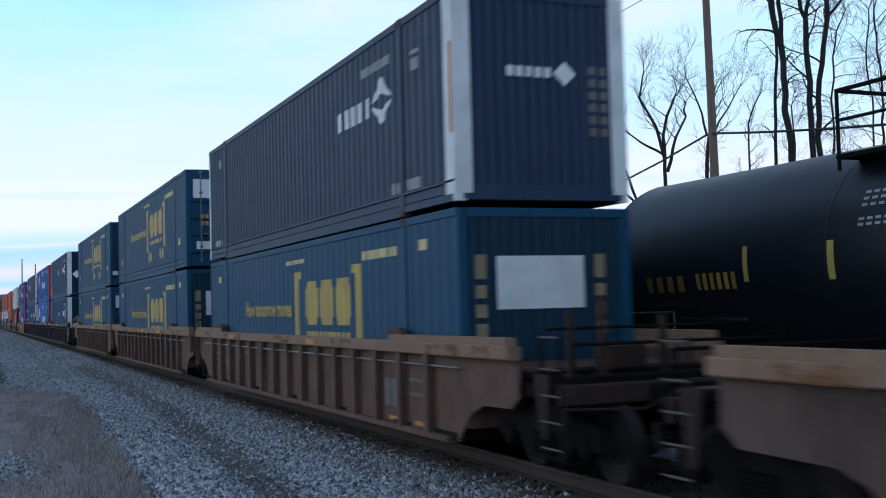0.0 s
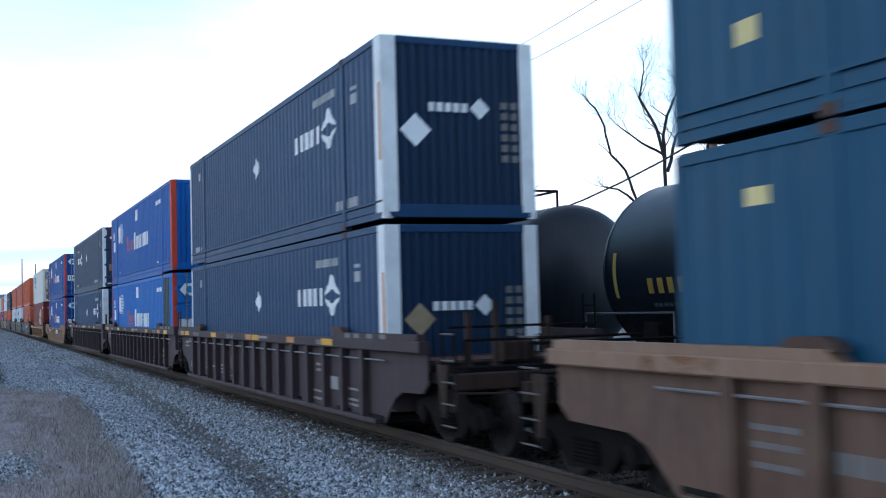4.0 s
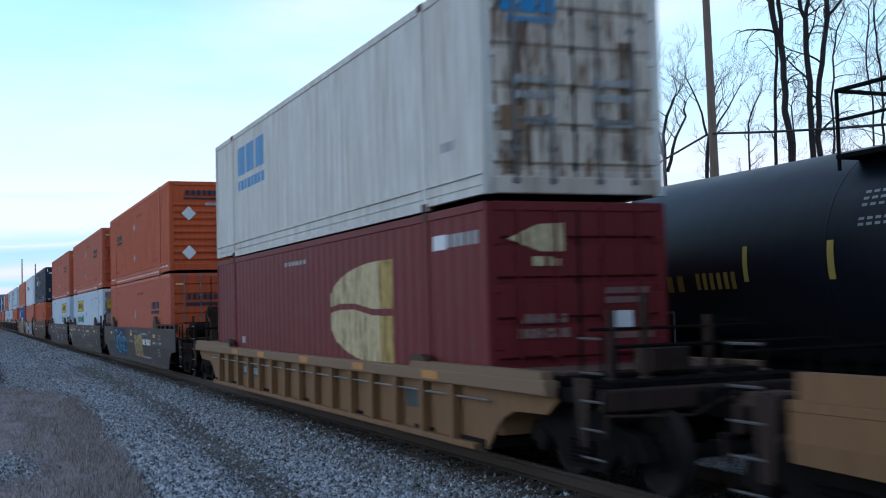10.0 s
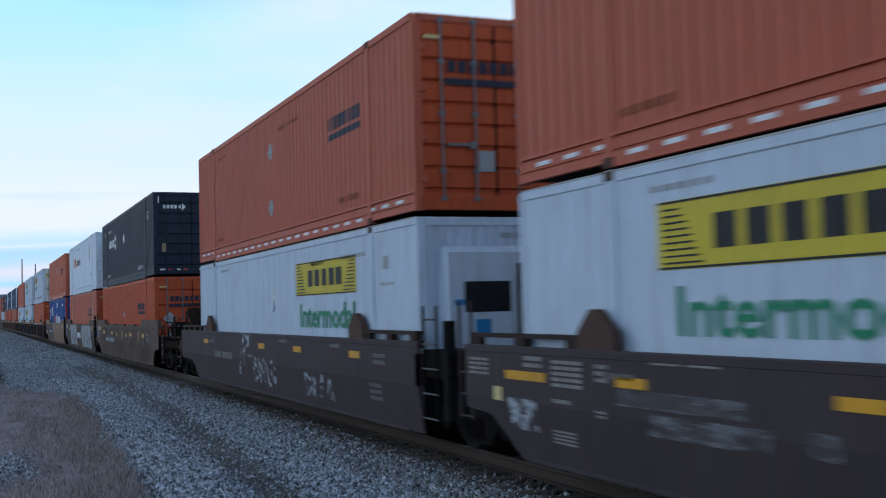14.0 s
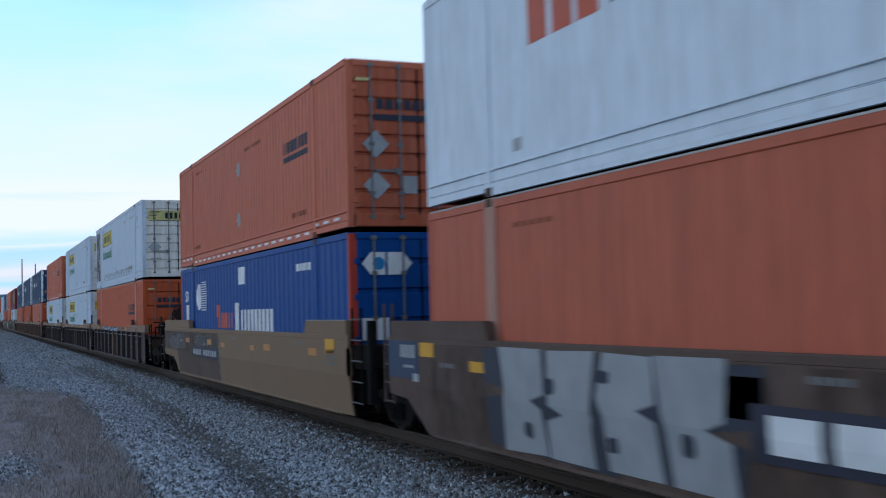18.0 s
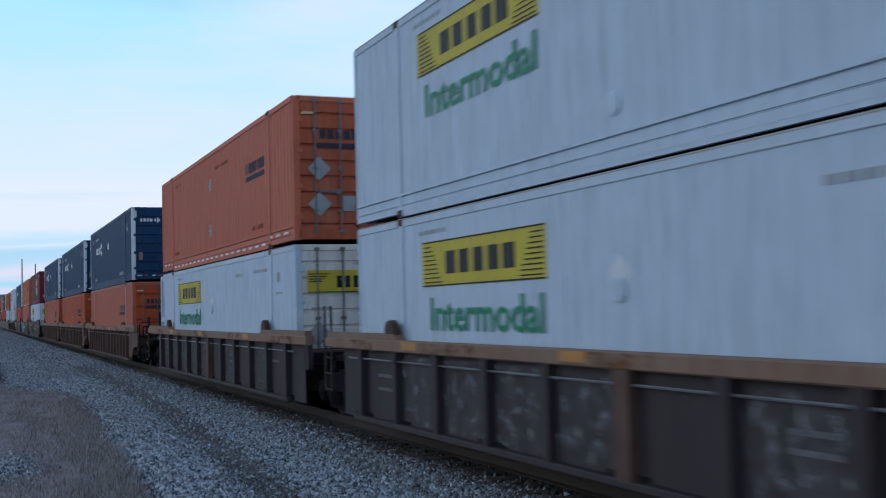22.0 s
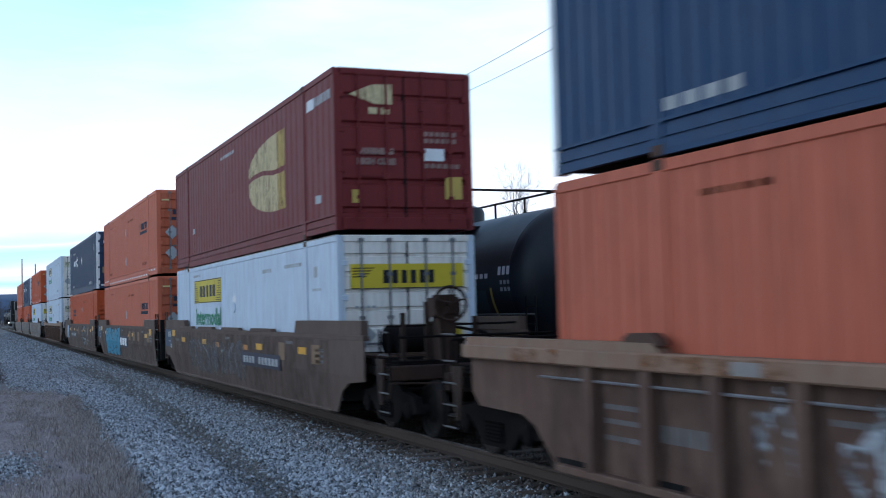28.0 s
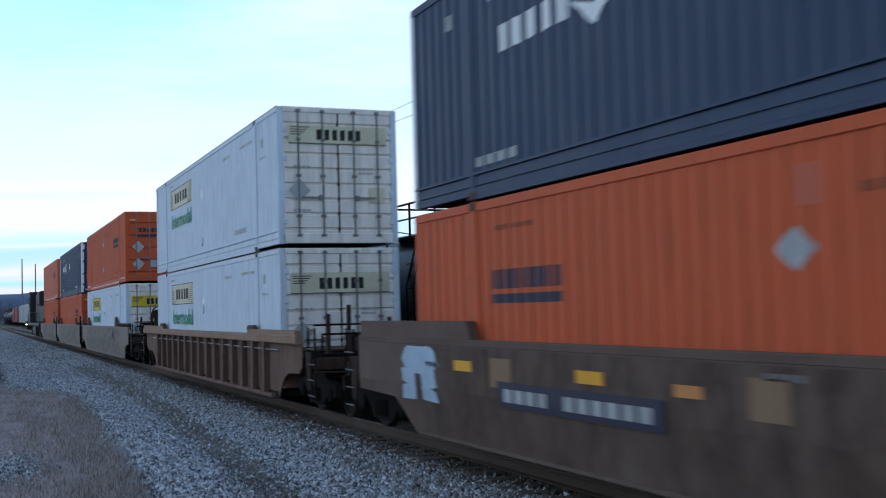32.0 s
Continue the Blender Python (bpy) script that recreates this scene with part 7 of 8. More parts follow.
tag(8, "number_board", lambda s: (plate_row(s, 12.4, 13.1, 0.52, 0.76, RX, 1, 1), plate_row(s, 11.3, 12.1, 0.52, 0.76, RX, 1, 1), plate_row(s, 2.1, 2.7, 0.55, 0.8, RX, 1, 1)), SIGN_OLIVE, "dark number board")
tag(8, "number_bar", lambda s: (plate_row(s, 12.5, 13.0, 0.57, 0.71, RX + 0.003, 3), plate_row(s, 11.35, 12.05, 0.57, 0.71, RX + 0.003, 4)), SIGN_GREY)
# charcoal cars
for u in (9, 11):
    reflect_bars(CARS[u], (14.4, 8.0 if u == 9 else 8.4, 5.6, 2.2), 1.16, AMBER, "new9", x=SILL_X + 0.004, w=0.5)
reflect_bars(CARS[10], (15.35,), 1.10, AMBER, "long10", x=SILL_X + 0.004, w=0.95, h=0.10)
reflect_bars(CARS[10], (13.4, 10.45, 5.25, 2.2), 1.13, AMBER, "new10", x=SILL_X + 0.004, w=0.52, h=0.10)
reflect_bars(CARS[10], (7.95, 6.2), 1.12, AMBER_OLD, "old10", x=SILL_X + 0.004, w=0.48, h=0.10)
for y0, y1, z0, z1, n in ((14.55, 15.2, 1.07, 1.37, 5), (14.06, 14.3, 1.16, 1.36, 3), (15.4, 15.84, 1.25, 1.40, 2), (14.12, 14.3, 0.81, 0.90, 2), (14.75, 15.25, 0.47, 0.63, 4), (14.8, 15.2, 0.90, 0.97, 1), (16.75, 17.3, 1.12, 1.34, 4)):
    tag(10, "stencil", lambda s: [plate_row(s, y0, y1, z0 + (z1 - z0) * q / n, z0 + (z1 - z0) * (q + 0.6) / n, FX, 3, 0.86) for q in range(n)], SIGN_DULL, "rows of worn stencil marks")
tag(10, "end_number", lambda s: (chunks(s, 15.55, 16.3, 0.54, 0.90, FX, 77, 2, 0.08)), SCRAWL, "pale worn number blocks")
tag(10, "end_plate", lambda s: plate_row(s, 16.4, 16.62, 0.84, 1.0, FX, 1, 1), SIGN_CREAM, "small cream plate")
tag(10, "chord_line", lambda s: [plate_row(s, y, y + 0.45, 1.365, 1.385, FX, 1, 1) for y in (12.3, 12.85, 3.0, 3.45)] and plate_row(s, 7.85, 8.6, 1.33, 1.39, FX, 1, 1), SIGN_DULL)
tag(10, "scrape", lambda s: [plate_row(s, y0, y1, z0, z1, FX, 1, 1) for y0, y1, z0, z1 in ((11.7, 13.4, 0.72, 0.92), (12.0, 13.9, 0.96, 1.12), (10.95, 11.27, 0.75, 0.95))], WIPE, "pale smeared patch")
for u in (9, 10, 11):
    tag(u, "stencil", lambda s: [plate_row(s, y, y + 0.55, z, z + 0.06, FX, 4) for y, z in ((1.0, 1.2), (1.0, 1.1), (3.2, 1.3), (6.6, 1.32), (1.2, 0.75), (1.2, 0.65), (1.2, 0.55), (13.6, 1.2), (9.4, 0.95))], SIGN_FAINT)
tag(9, "graffiti", lambda s: plate_row(s, 9.6, 13.5, 0.36, 1.42, FX, 1, 1), BLUE_HAZE, "thin blue overspray")
tag(9, "graffiti", lambda s: (rings(s, 9.7, 13.4, 0.42, 1.36, FX + 0.004, 7, 6, 0.07), rings(s, 9.9, 12.9, 0.55, 1.10, FX + 0.010, 9, 5, 0.05), strokes(s, 9.6, 13.4, 0.36, 1.1, FX + 0.016, 9, 3, 0.08)), SPRAY_BLUE, "tangled cyan sprayed tag")
tag(9, "graffiti", lambda s: (chunks(s, 5.2, 7.3, 0.42, 1.20, FX + 0.002, 8, 3, 0.06), blob(s, 5.15, 7.2, 0.45, 1.12, FX + 0.004, 12, 3)), SPRAY_OCHRE, "dull ochre sprayed tag")
tag(9, "graffiti", lambda s: (rings(s, 5.3, 7.2, 0.46, 1.1, FX + 0.010, 18, 3, 0.04), blob(s, 5.4, 6.6, 1.20, 1.27, FX + 0.008, 19, 1), blob(s, 6.4, 7.3, 1.25, 1.30, FX + 0.008, 20, 1)), SIGN_DARK, "dark sprayed outlines of the ochre tag")
for y0, z0, n in ((7.6, 0.92, 1), (7.5, 1.30, 1), (3.3, 0.42, 3), (4.1, 1.22, 2), (0.9, 0.95, 2)):
    tag(9, "scratch", lambda s: plate_row(s, y0, y0 + 0.95 * n, z0, z0 + 0.07, FX, 1, 1), SCRAWL, "pale scraped paint")
tag(9, "car_number", lambda s: (plate_row(s, 4.35, 5.1, 0.88, 1.08, FX + 0.004, 4), plate_row(s, 3.2, 4.2, 0.88, 1.08, FX + 0.004, 6)), SIGN_WHITE)
tag(10, "graffiti", lambda s: (rings(s, 3.4, 6.9, 0.34, 0.62, FX + 0.004, 17, 6, 0.04), script(s, 6.5, 8.8, 0.76, 1.02, FX + 0.008, 16, 5, 0.06), script(s, 4.6, 6.1, 0.92, 1.16, FX + 0.006, 18, 3, 0.06)), SCRAWL, "pale scrawled tag")
tag(10, "scrape", lambda s: [plate_row(s, y0, y1, z0, z1, FX, 1, 1) for y0, y1, z0, z1 in ((8.8, 9.6, 0.80, 0.96), (6.4, 8.8, 0.76, 0.94), (3.6, 4.4, 0.84, 0.97), (4.6, 6.0, 1.0, 1.14))], WIPE, "pale smeared patch")
tag(11, "graffiti", lambda s: (script(s, 9.55, 11.0, 0.50, 1.38, FX, 21, 1, 0.12), script(s, 7.4, 9.45, 0.42, 0.95, FX, 22, 4, 0.08), script(s, 3.6, 5.4, 0.4, 0.8, FX, 23, 4, 0.06)), SCRAWL, "pale scrawled tag")
tag(11, "car_number", lambda s: (plate_row(s, 12.75, 13.5, 0.84, 1.0, FX + 0.004, 4), plate_row(s, 11.5, 12.6, 0.84, 1.0, FX + 0.004, 6)), SIGN_FAINT)
# brown smooth cars
for u in (12, 13, 14, 21, 22, 23):
    reflect_bars(CARS[u], (14.0, 10.9, 4.85, 1.5), 1.13, AMBER_OLD if u == 14 else AMBER, "new12", x=SILL_X + 0.004, w=0.52, h=0.13)
    reflect_bars(CARS[u], (9.3, 6.2), 1.10, AMBER_OLD, "old12", x=SILL_X + 0.004, w=0.4)
    tag(u, "stencil", lambda s: [plate_row(s, y, y + 0.5, z, z + 0.06, FX, 4) for y, z in ((0.4, 1.2), (0.4, 1.1), (0.4, 1.0), (2.4, 1.3), (8.0, 1.3), (15.0, 1.15))], SIGN_FAINT)
for u in (13, 14, 22, 23):
    reflect_bars(CARS[u], (0.45,), 1.20, AMBER, "end12", x=SILL_X + 0.004, w=0.5, h=0.24)
for u, o in ((12, 0.7), (14, 0.7), (21, -6.05), (23, 0.5)):
    tag(u, "number_board", lambda s: plate_row(s, 9.35 + o, 12.75 + o, 0.76, 1.06, FX + 0.014, 1, 1), SIGN_DARK, "dark number board")
    tag(u, "number_bar", lambda s: (plate_row(s, 11.5 + o, 12.6 + o, 0.83, 0.98, FX + 0.018, 4), plate_row(s, 9.5 + o, 11.2 + o, 0.83, 0.98, FX + 0.018, 6)), SIGN_GREY)
for u in (13, 22):
    tag(u, "logo_board", lambda s: plate_row(s, 6.7, 9.15, 0.66, 1.12, FX + 0.01, 1, 1), SIGN_DARK, "dark board with white block shapes")
    tag(u, "logo_bar", lambda s: (plate_row(s, 6.85, 9.0, 0.74, 1.04, FX + 0.014, 3, 0.8)), SIGN_WHITE)
for y0, y1, n, sd in ((9.4, 13.65, 4, 41), (1.2, 6.4, 5, 42)):
    tag(13, "graffiti", lambda s: chunks(s, y0 - 0.16, y1 + 0.20, 0.23, 1.475, FX, sd, 2, -0.3), SPRAY_NAVY, "dark blue sprayed ground of the letters")
    tag(13, "graffiti", lambda s: chunks(s, y0, y1, 0.27, 1.462, FX + 0.008, sd + 3, n, 0.13), SPRAY_BONE, "big chunky off-white letters, sprayed")
    tag(13, "graffiti", lambda s: [blob(s, y0 + q, y0 + q + 0.22, z, z + h, FX + 0.014, int(q * 9), 1) for q, z, h in ((0.5, 0.60, 0.22), (1.75, 0.45, 0.16), (1.85, 1.16, 0.14), (2.95, 0.95, 0.20), (3.5, 0.5, 0.2))], SPRAY_NAVY, "dark holes in the letters")
tag(14, "brown_end", lambda s: (plate_row(s, 10.1, 15.95, 0.25, 1.425, FX - 0.005, 1, 1), plate_row(s, 15.95, L + 2.13, 0.88, 1.425, FX - 0.005, 1, 1)), UMBER, "unrepainted brown end panel")
tag(14, "grime_film", lambda s: plate_row(s, 10.1, L + 2.1, 0.88, 1.42, FX - 0.003, 1, 1), GRIME_FILM)
tag(14, "scrape", lambda s: [plate_row(s, y0, y1, z0, z1, FX - 0.002, 1, 1) for y0, y1, z0, z1 in ((14.6, 17.4, 0.92, 1.35), (11.0, 13.2, 1.08, 1.36))], WIPE, "scuffed paint")
tag(14, "graffiti", lambda s: plate_row(s, 9.9, 10.12, 0.3, 1.36, FX, 1, 1), CYAN_FILM, "thin cyan sprayed edge of the old paint")
tag(21, "graffiti", lambda s: blob(s, 6.4, 13.2, 0.34, 1.30, FX, 46, 7), GREY_HAZE, "faded grey bubble tag along the side")
tag(21, "graffiti", lambda s: rings(s, 6.5, 13.2, 0.40, 1.28, FX + 0.004, 46, 8, 0.07), PALE_HAZE, "pale outlines of the faded tag")
for u in (12, 13, 21, 22):
    tag(u, "end_board", lambda s: plate_row(s, 16.24, L + 1.26, 0.95, 1.47, FX, 1, 1), SLATE, "dark blue-grey end panel")
    tag(u, "end_number", lambda s: (plate_row(s, 16.34, 16.92, 1.24, 1.42, FX + 0.005, 4), plate_row(s, 16.4, 16.8, 1.10, 1.14, FX + 0.005, 3)), SIGN_GREY)
    tag(u, "end_plate", lambda s: plate_row(s, 16.22, 16.42, 0.92, 1.03, FX + 0.008, 1, 1), SIGN_GREY)
    tag(u, "end_reflector", lambda s: plate_row(s, 15.68, 16.18, 1.27, 1.46, FX, 1, 1), AMBER)
tag(22, "graffiti", lambda s: (blob(s, 9.0, 14.05, 0.62, 1.455, FX + 0.004, 48, 5), blob(s, 9.3, 14.0, 0.26, 0.92, FX + 0.008, 58, 4)), SPRAY_CYAN, "cyan bubble letters, sprayed")
tag(22, "graffiti", lambda s: (rings(s, 9.2, 13.9, 0.40, 1.38, FX + 0.014, 49, 4, 0.035), [blob(s, q, q + 0.5, z, z + 0.05, FX + 0.016, int(q * 7), 1) for q, z in ((13.3, 0.98), (12.3, 0.5), (11.2, 0.9), (10.1, 0.55), (12.9, 0.35), (9.5, 1.1))]), SPRAY_NAVY, "dark creases between the cyan letters")
tag(22, "graffiti", lambda s: blob(s, 8.9, 14.15, 0.25, 1.46, FX, 48, 5), SPRAY_NAVY, "dark edge round the cyan letters")
tag(23, "graffiti", lambda s: (blob(s, 15.15, 16.35, 1.02, 1.46, FX, 51, 1), chunks(s, 15.0, 16.5, 0.66, 1.10, FX + 0.004, 57, 2, 0.24)), SPRAY_PALE, "pale blue sprayed splayed shape")
tag(23, "graffiti", lambda s: (rings(s, 3.2, 6.1, 0.44, 1.44, FX + 0.006, 52, 3, 0.05), strokes(s, 2.9, 6.0, 0.42, 1.46, FX + 0.010, 53, 4, 0.06)), SCRAWL, "thin pale scrawl")
tag(23, "scrape", lambda s: [plate_row(s, y0, y1, z0, z1, FX, 1, 1) for y0, y1, z0, z1 in ((5.4, 6.9, 0.62, 1.05), (5.0, 6.2, 0.42, 0.66), (4.7, 6.2, 1.02, 1.44))], WIPE, "pale smeared patch")
for u, ps in ((12, (2.6, 7.4)), (13, (8.99,)), (21, (3.0, 0.6)), (22, (3.4, 4.6, 5.8, 1.0)), (23, (8.2, 3.0, 12.9)), (25, (3.0, 7.0))):
    for q in ps:
        tag(u, "repaint_patch", lambda s: plate_row(s, q, q + 0.45 + 0.12 * (q % 1), 0.98, 1.32, FX, 1, 1), SAND, "sandy repainted patch")
for u in (15, 16, 17):
    reflect_bars(CARS[u], (13.2, 8.6, 3.3), 1.345, AMBER_OLD, "old15", x=SILL_X + 0.038)
    tag(u, "stencil", lambda s: [plate_row(s, y, y + 0.6, z, z + 0.05, RX, 4) for y, z in ((14.5, 0.9), (14.5, 0.7), (5.2, 0.9), (5.2, 0.75), (1.1, 0.9))], SIGN_FAINT)
    tag(u, "worn_patch", lambda s: [plate_row(s, y, y + 1.3, 0.30, 1.24, RX + 0.001, 1, 1) for y in (13.0, 11.2, 9.65, 8.2, 5.1, 2.0)], SCUFF)
tag(15, "graffiti", lambda s: blob(s, 6.2, 11.6, 1.31, 1.46, SILL_X + 0.04, 55, 9), SPRAY_PALE, "pale sprayed tag on the top chord")
tag(15, "graffiti", lambda s: script(s, 6.3, 11.5, 1.32, 1.45, SILL_X + 0.048, 56, 9, 0.03), SIGN_DARK, "thin dark outlines of the tag")
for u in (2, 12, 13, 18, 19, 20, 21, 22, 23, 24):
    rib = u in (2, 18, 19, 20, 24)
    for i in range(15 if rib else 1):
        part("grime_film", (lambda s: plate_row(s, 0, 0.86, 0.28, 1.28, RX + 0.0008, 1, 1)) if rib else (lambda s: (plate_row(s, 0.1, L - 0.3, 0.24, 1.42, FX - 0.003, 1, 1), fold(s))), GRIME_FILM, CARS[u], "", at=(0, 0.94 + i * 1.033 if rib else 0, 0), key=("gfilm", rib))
tag(24, "patch", lambda s: (plate_row(s, 4.1, 4.6, 0.75, 1.05, RX, 1, 1), plate_row(s, 12.4, 13.0, 0.85, 1.05, RX, 3)), SAND)
for u in (25, 26, 27):
    tag(u, "worn_patch", lambda s: plate_row(s, 1.0, 15.0, 0.30, 1.40, FX, 1, 1), SCUFF)


# ---- locomotive at the tail ----
def locomotive():
    y0 = NEAR_END[27] + L + 3.0
    c = thing("locomotive", "black six-axle diesel locomotive pushing at the tail", "locomotive")
    part("frame", lambda s: (s.box(-1.5, 1.5, 0.3, 22.2, 1.15, 1.45, 0.04), s.box(-1.55, 1.55, 0.0, 0.3, 0.7, 1.5), s.box(-1.55, 1.55, 22.2, 22.5, 0.7, 1.5)), LOCO, c)
    part("hood", lambda s: (s.box(-0.95, 0.95, 1.2, 17.0, 1.45, 4.25, 0.12), s.box(-1.45, 1.45, 1.0, 5.0, 3.0, 4.3, 0.15), s.box(-0.6, 0.6, 8.0, 12.0, 4.25, 4.55, 0.1)), LOCO, c)
    cab = part("cab", lambda s: s.box(-1.5, 1.5, 17.0, 19.4, 1.45, 4.55, 0.12), LOCO, c)
    part("nose", lambda s: s.box(-0.95, 0.95, 19.4, 21.4, 1.45, 3.0, 0.15), LOCO, c)
    for y in (17.3, 18.4):
        part("cab_window", lambda s: s.box(-1.515, -1.49, 0, 0.75, 3.2, 4.0), GLASS, cab, at=(0, y, 0), key=("cabwin",))
    part("fuel_tank", lambda s: s.box(-1.4, 1.4, 8.3, 13.5, 0.35, 1.15, 0.12), LOCO, c)
    for y in (4.0, 18.2):
        t = part("truck", lambda s: [s.prism([(-2.4, 0.45), (-2.2, 0.95), (2.2, 0.95), (2.4, 0.45), (1.0, 0.3), (-1.0, 0.3)], *sorted((sx * 1.05, sx * 1.2))) for sx in (-1, 1)] and s.box(-1, 1, -1.8, 1.8, 0.5, 0.9), GRIME, c, at=(0, y, 0), key=("ltruck",))
        for q in (-1.7, 0, 1.7):
            w = part("wheelset", lambda s: (s.tube((-1.0, 0, 0), (1.0, 0, 0), 0.1, n=10), [s.lathe([(sx * 0.66, 0.5), (sx * 0.79, 0.5), (sx * 0.8, 0.1)], 20, "x") for sx in (-1, 1)]), WHEEL, t, at=(0, q, 0.5), key=("lwheel",))
    for sx in (-1, 1):
        part("handrail", lambda s: (s.tube((sx * 1.48, 1.0, 2.45), (sx * 1.48, 16.8, 2.45), 0.02, n=5), [s.tube((sx * 1.48, y, 1.45), (sx * 1.48, y, 2.45), 0.02, n=5) for y in range(1, 17, 2)]), LOCO, c, key=("lrail", sx))
        part("ditch_light", lambda s: s.lathe([(21.9, 0.05), (21.95, 0.08), (22.3, 0.08)], 12, "y", (sx * 1.62, 0, 1.25)), LAMP, c, "lit lamp", key=("ditch", sx))
    part("stripe", lambda s: (s.box(-1.52, -1.5, 0.3, 22.2, 1.2, 1.26), s.box(-0.96, -0.955, 2, 16.5, 2.2, 2.35)), SIGN_OLIVE, c)
    part("exhaust", lambda s: s.box(-0.4, 0.4, 9.0, 10.2, 4.5, 4.75, 0.05), BLACK, c)
    MOVERS.append((c, y0, 0.0))


locomotive()

# ---- parked cars on the siding ----
SX = 4.3


def tank_car(yc, half, label, plat, marks=(), r=1.50, zc=2.45, pos="b"):
    c = thing("tank_car", label, "tank car", "parked tank cars", pose(SX, yc, 0))
    d = 0.62

    def shell(s):
        prof = [(-half - d, 0.05)] + [(-half - d * math.cos(t), r * math.sin(t)) for t in np.linspace(0.12, math.pi / 2, 9)]
        prof += [(half + d * math.cos(t), r * math.sin(t)) for t in np.linspace(math.pi / 2, 0.12, 9)] + [(half + d, 0.05)]
        s.lathe(prof, 48, "y", (0, 0, zc))

    tank = part("tank", shell, TANK, c, key=("tank", half, r), smooth=True)
    for y in (-half, -half / 3, half / 3, half):
        part("weld_band", lambda s: s.lathe([(-0.02, r + 0.001), (0, r + 0.006), (0.02, r + 0.001)], 48, "y", (0, 0, zc)), TANK, tank, at=(0, y, 0), key=("weld", r), smooth=True)
    part("underframe", lambda s: (s.box(-0.35, 0.35, -half - 1.1, half + 1.1, 0.72, 1.02, 0.03), [s.box(-1.35, 1.35, *sorted((e * (half - 1.3), e * (half - 0.9))), 0.85, 1.6, 0.04) for e in (-1, 1)], [s.box(-1.45, 1.45, *sorted((e * (half + 0.95), e * (half + 1.1))), 0.75, 1.0, 0.02) for e in (-1, 1)]), BLACK, c, key=("tuf", half))
    for e in (-1, 1):
        truck(c, e * (half - 0.9))
        part("coupler", lambda s: s.box(-0.14, 0.14, *sorted((e * (half + 1.1), e * (half + 1.75))), 0.76, 0.98, 0.04), RUST, c, key=("tcoup", half, e))
        for sx in (-1, 1):
            part("end_ladder", lambda s: ([s.tube((sx * 1.4, e * (half + q), 0.45), (sx * 1.4, e * (half + q), 2.1), 0.02, n=6) for q in (0.55, 0.95)], [s.tube((sx * 1.4, e * (half + 0.55), z), (sx * 1.4, e * (half + 0.95), z), 0.015, n=6) for z in (0.5, 0.85, 1.2, 1.55, 1.9)]), BLACK, c, key=("tlad", half, e, sx))
            part("corner_rail", lambda s: s.path([(sx * 1.38, e * (half - 1.8), 1.05), (sx * 1.38, e * (half - 1.8), 1.75), (sx * 1.38, e * (half + 0.9), 1.75), (sx * 1.38, e * (half + 0.9), 1.0)], 0.02), GALV, c, key=("trail", half, e, sx))
    # top platform with rails and a valve housing
    y0, y1 = plat
    p = part("top_platform", lambda s: s.box(-1.25, 1.25, y0, y1, zc + r - 0.28, zc + r - 0.22), BLACK, c, "walkway round the valve housing", key=("tplat", plat))
    for sx in (-1, 1):
        part("platform_rail", lambda s: ([s.tube((sx * 1.2, y, zc + r - 0.42), (sx * 1.2, y, zc + r + 0.62), 0.028, n=6) for y in np.linspace(y0, y1, 4)], s.tube((sx * 1.2, y0, zc + r + 0.60), (sx * 1.2, y1, zc + r + 0.60), 0.028, n=6), s.tube((sx * 1.2, y0, zc + r + 0.22), (sx * 1.2, y1, zc + r + 0.22), 0.022, n=6)), BLACK, p, key=("prail", plat, sx))
    for y in plat:
        part("platform_rail", lambda s: s.tube((-1.2, y, zc + r + 0.60), (1.2, y, zc + r + 0.60), 0.028, n=6), BLACK, p, key=("prail2", y))
    part("valve_housing", lambda s: s.lathe([(zc + r - 0.2, 0.45), (zc + r + 0.30, 0.45), (zc + r + 0.40, 0.40), (zc + r + 0.48, 0.15)], 20, "z", (0, (y0 + y1) / 2, 0)), TANK, p, key=("valve", plat), smooth=True)
    part("side_ladder", lambda s: ([s.path([(-1.52, q, 0.5), (-1.56, q, zc), (-1.25, q, zc + r - 0.3)], 0.022) for q in (-0.22, 0.22)], [s.tube((-1.55, -0.22, z), (-1.55, 0.22, z), 0.014, n=6) for z in np.arange(0.6, zc + 0.6, 0.3)]), BLACK, c, key=("slad",), at=(0, (y0 + y1) / 2, 0))

    def on_tank(s, y0, y1, z0, z1, lift=0.006):
        """A patch that follows the curve of the tank's side."""
        zs = np.linspace(z0, z1, max(2, int(abs(z1 - z0) / 0.08) + 1))
        v = []
        for z in zs:
            x = -math.sqrt(max(0.01, (r + lift) ** 2 - (z - zc) ** 2))
            v += [(x, y0, z), (x, y1, z)]
        s.add(v, [(2 * i, 2 * i + 1, 2 * i + 3, 2 * i + 2) for i in range(len(zs) - 1)])

    for name, material, lab, rects in marks:
        split_part(name, lambda s: [on_tank(s, *q) for q in rects], material, tank, lab, most=10)
    return c


def row_marks(y_left, y_right, z0, z1, n, fill=0.66):
    """Bars of a row of characters; y runs from left to right, away to near."""
    w = (y_left - y_right) / n
    return [(y_left - i * w - w * fill, y_left - i * w, z0, z1) for i in range(n)]


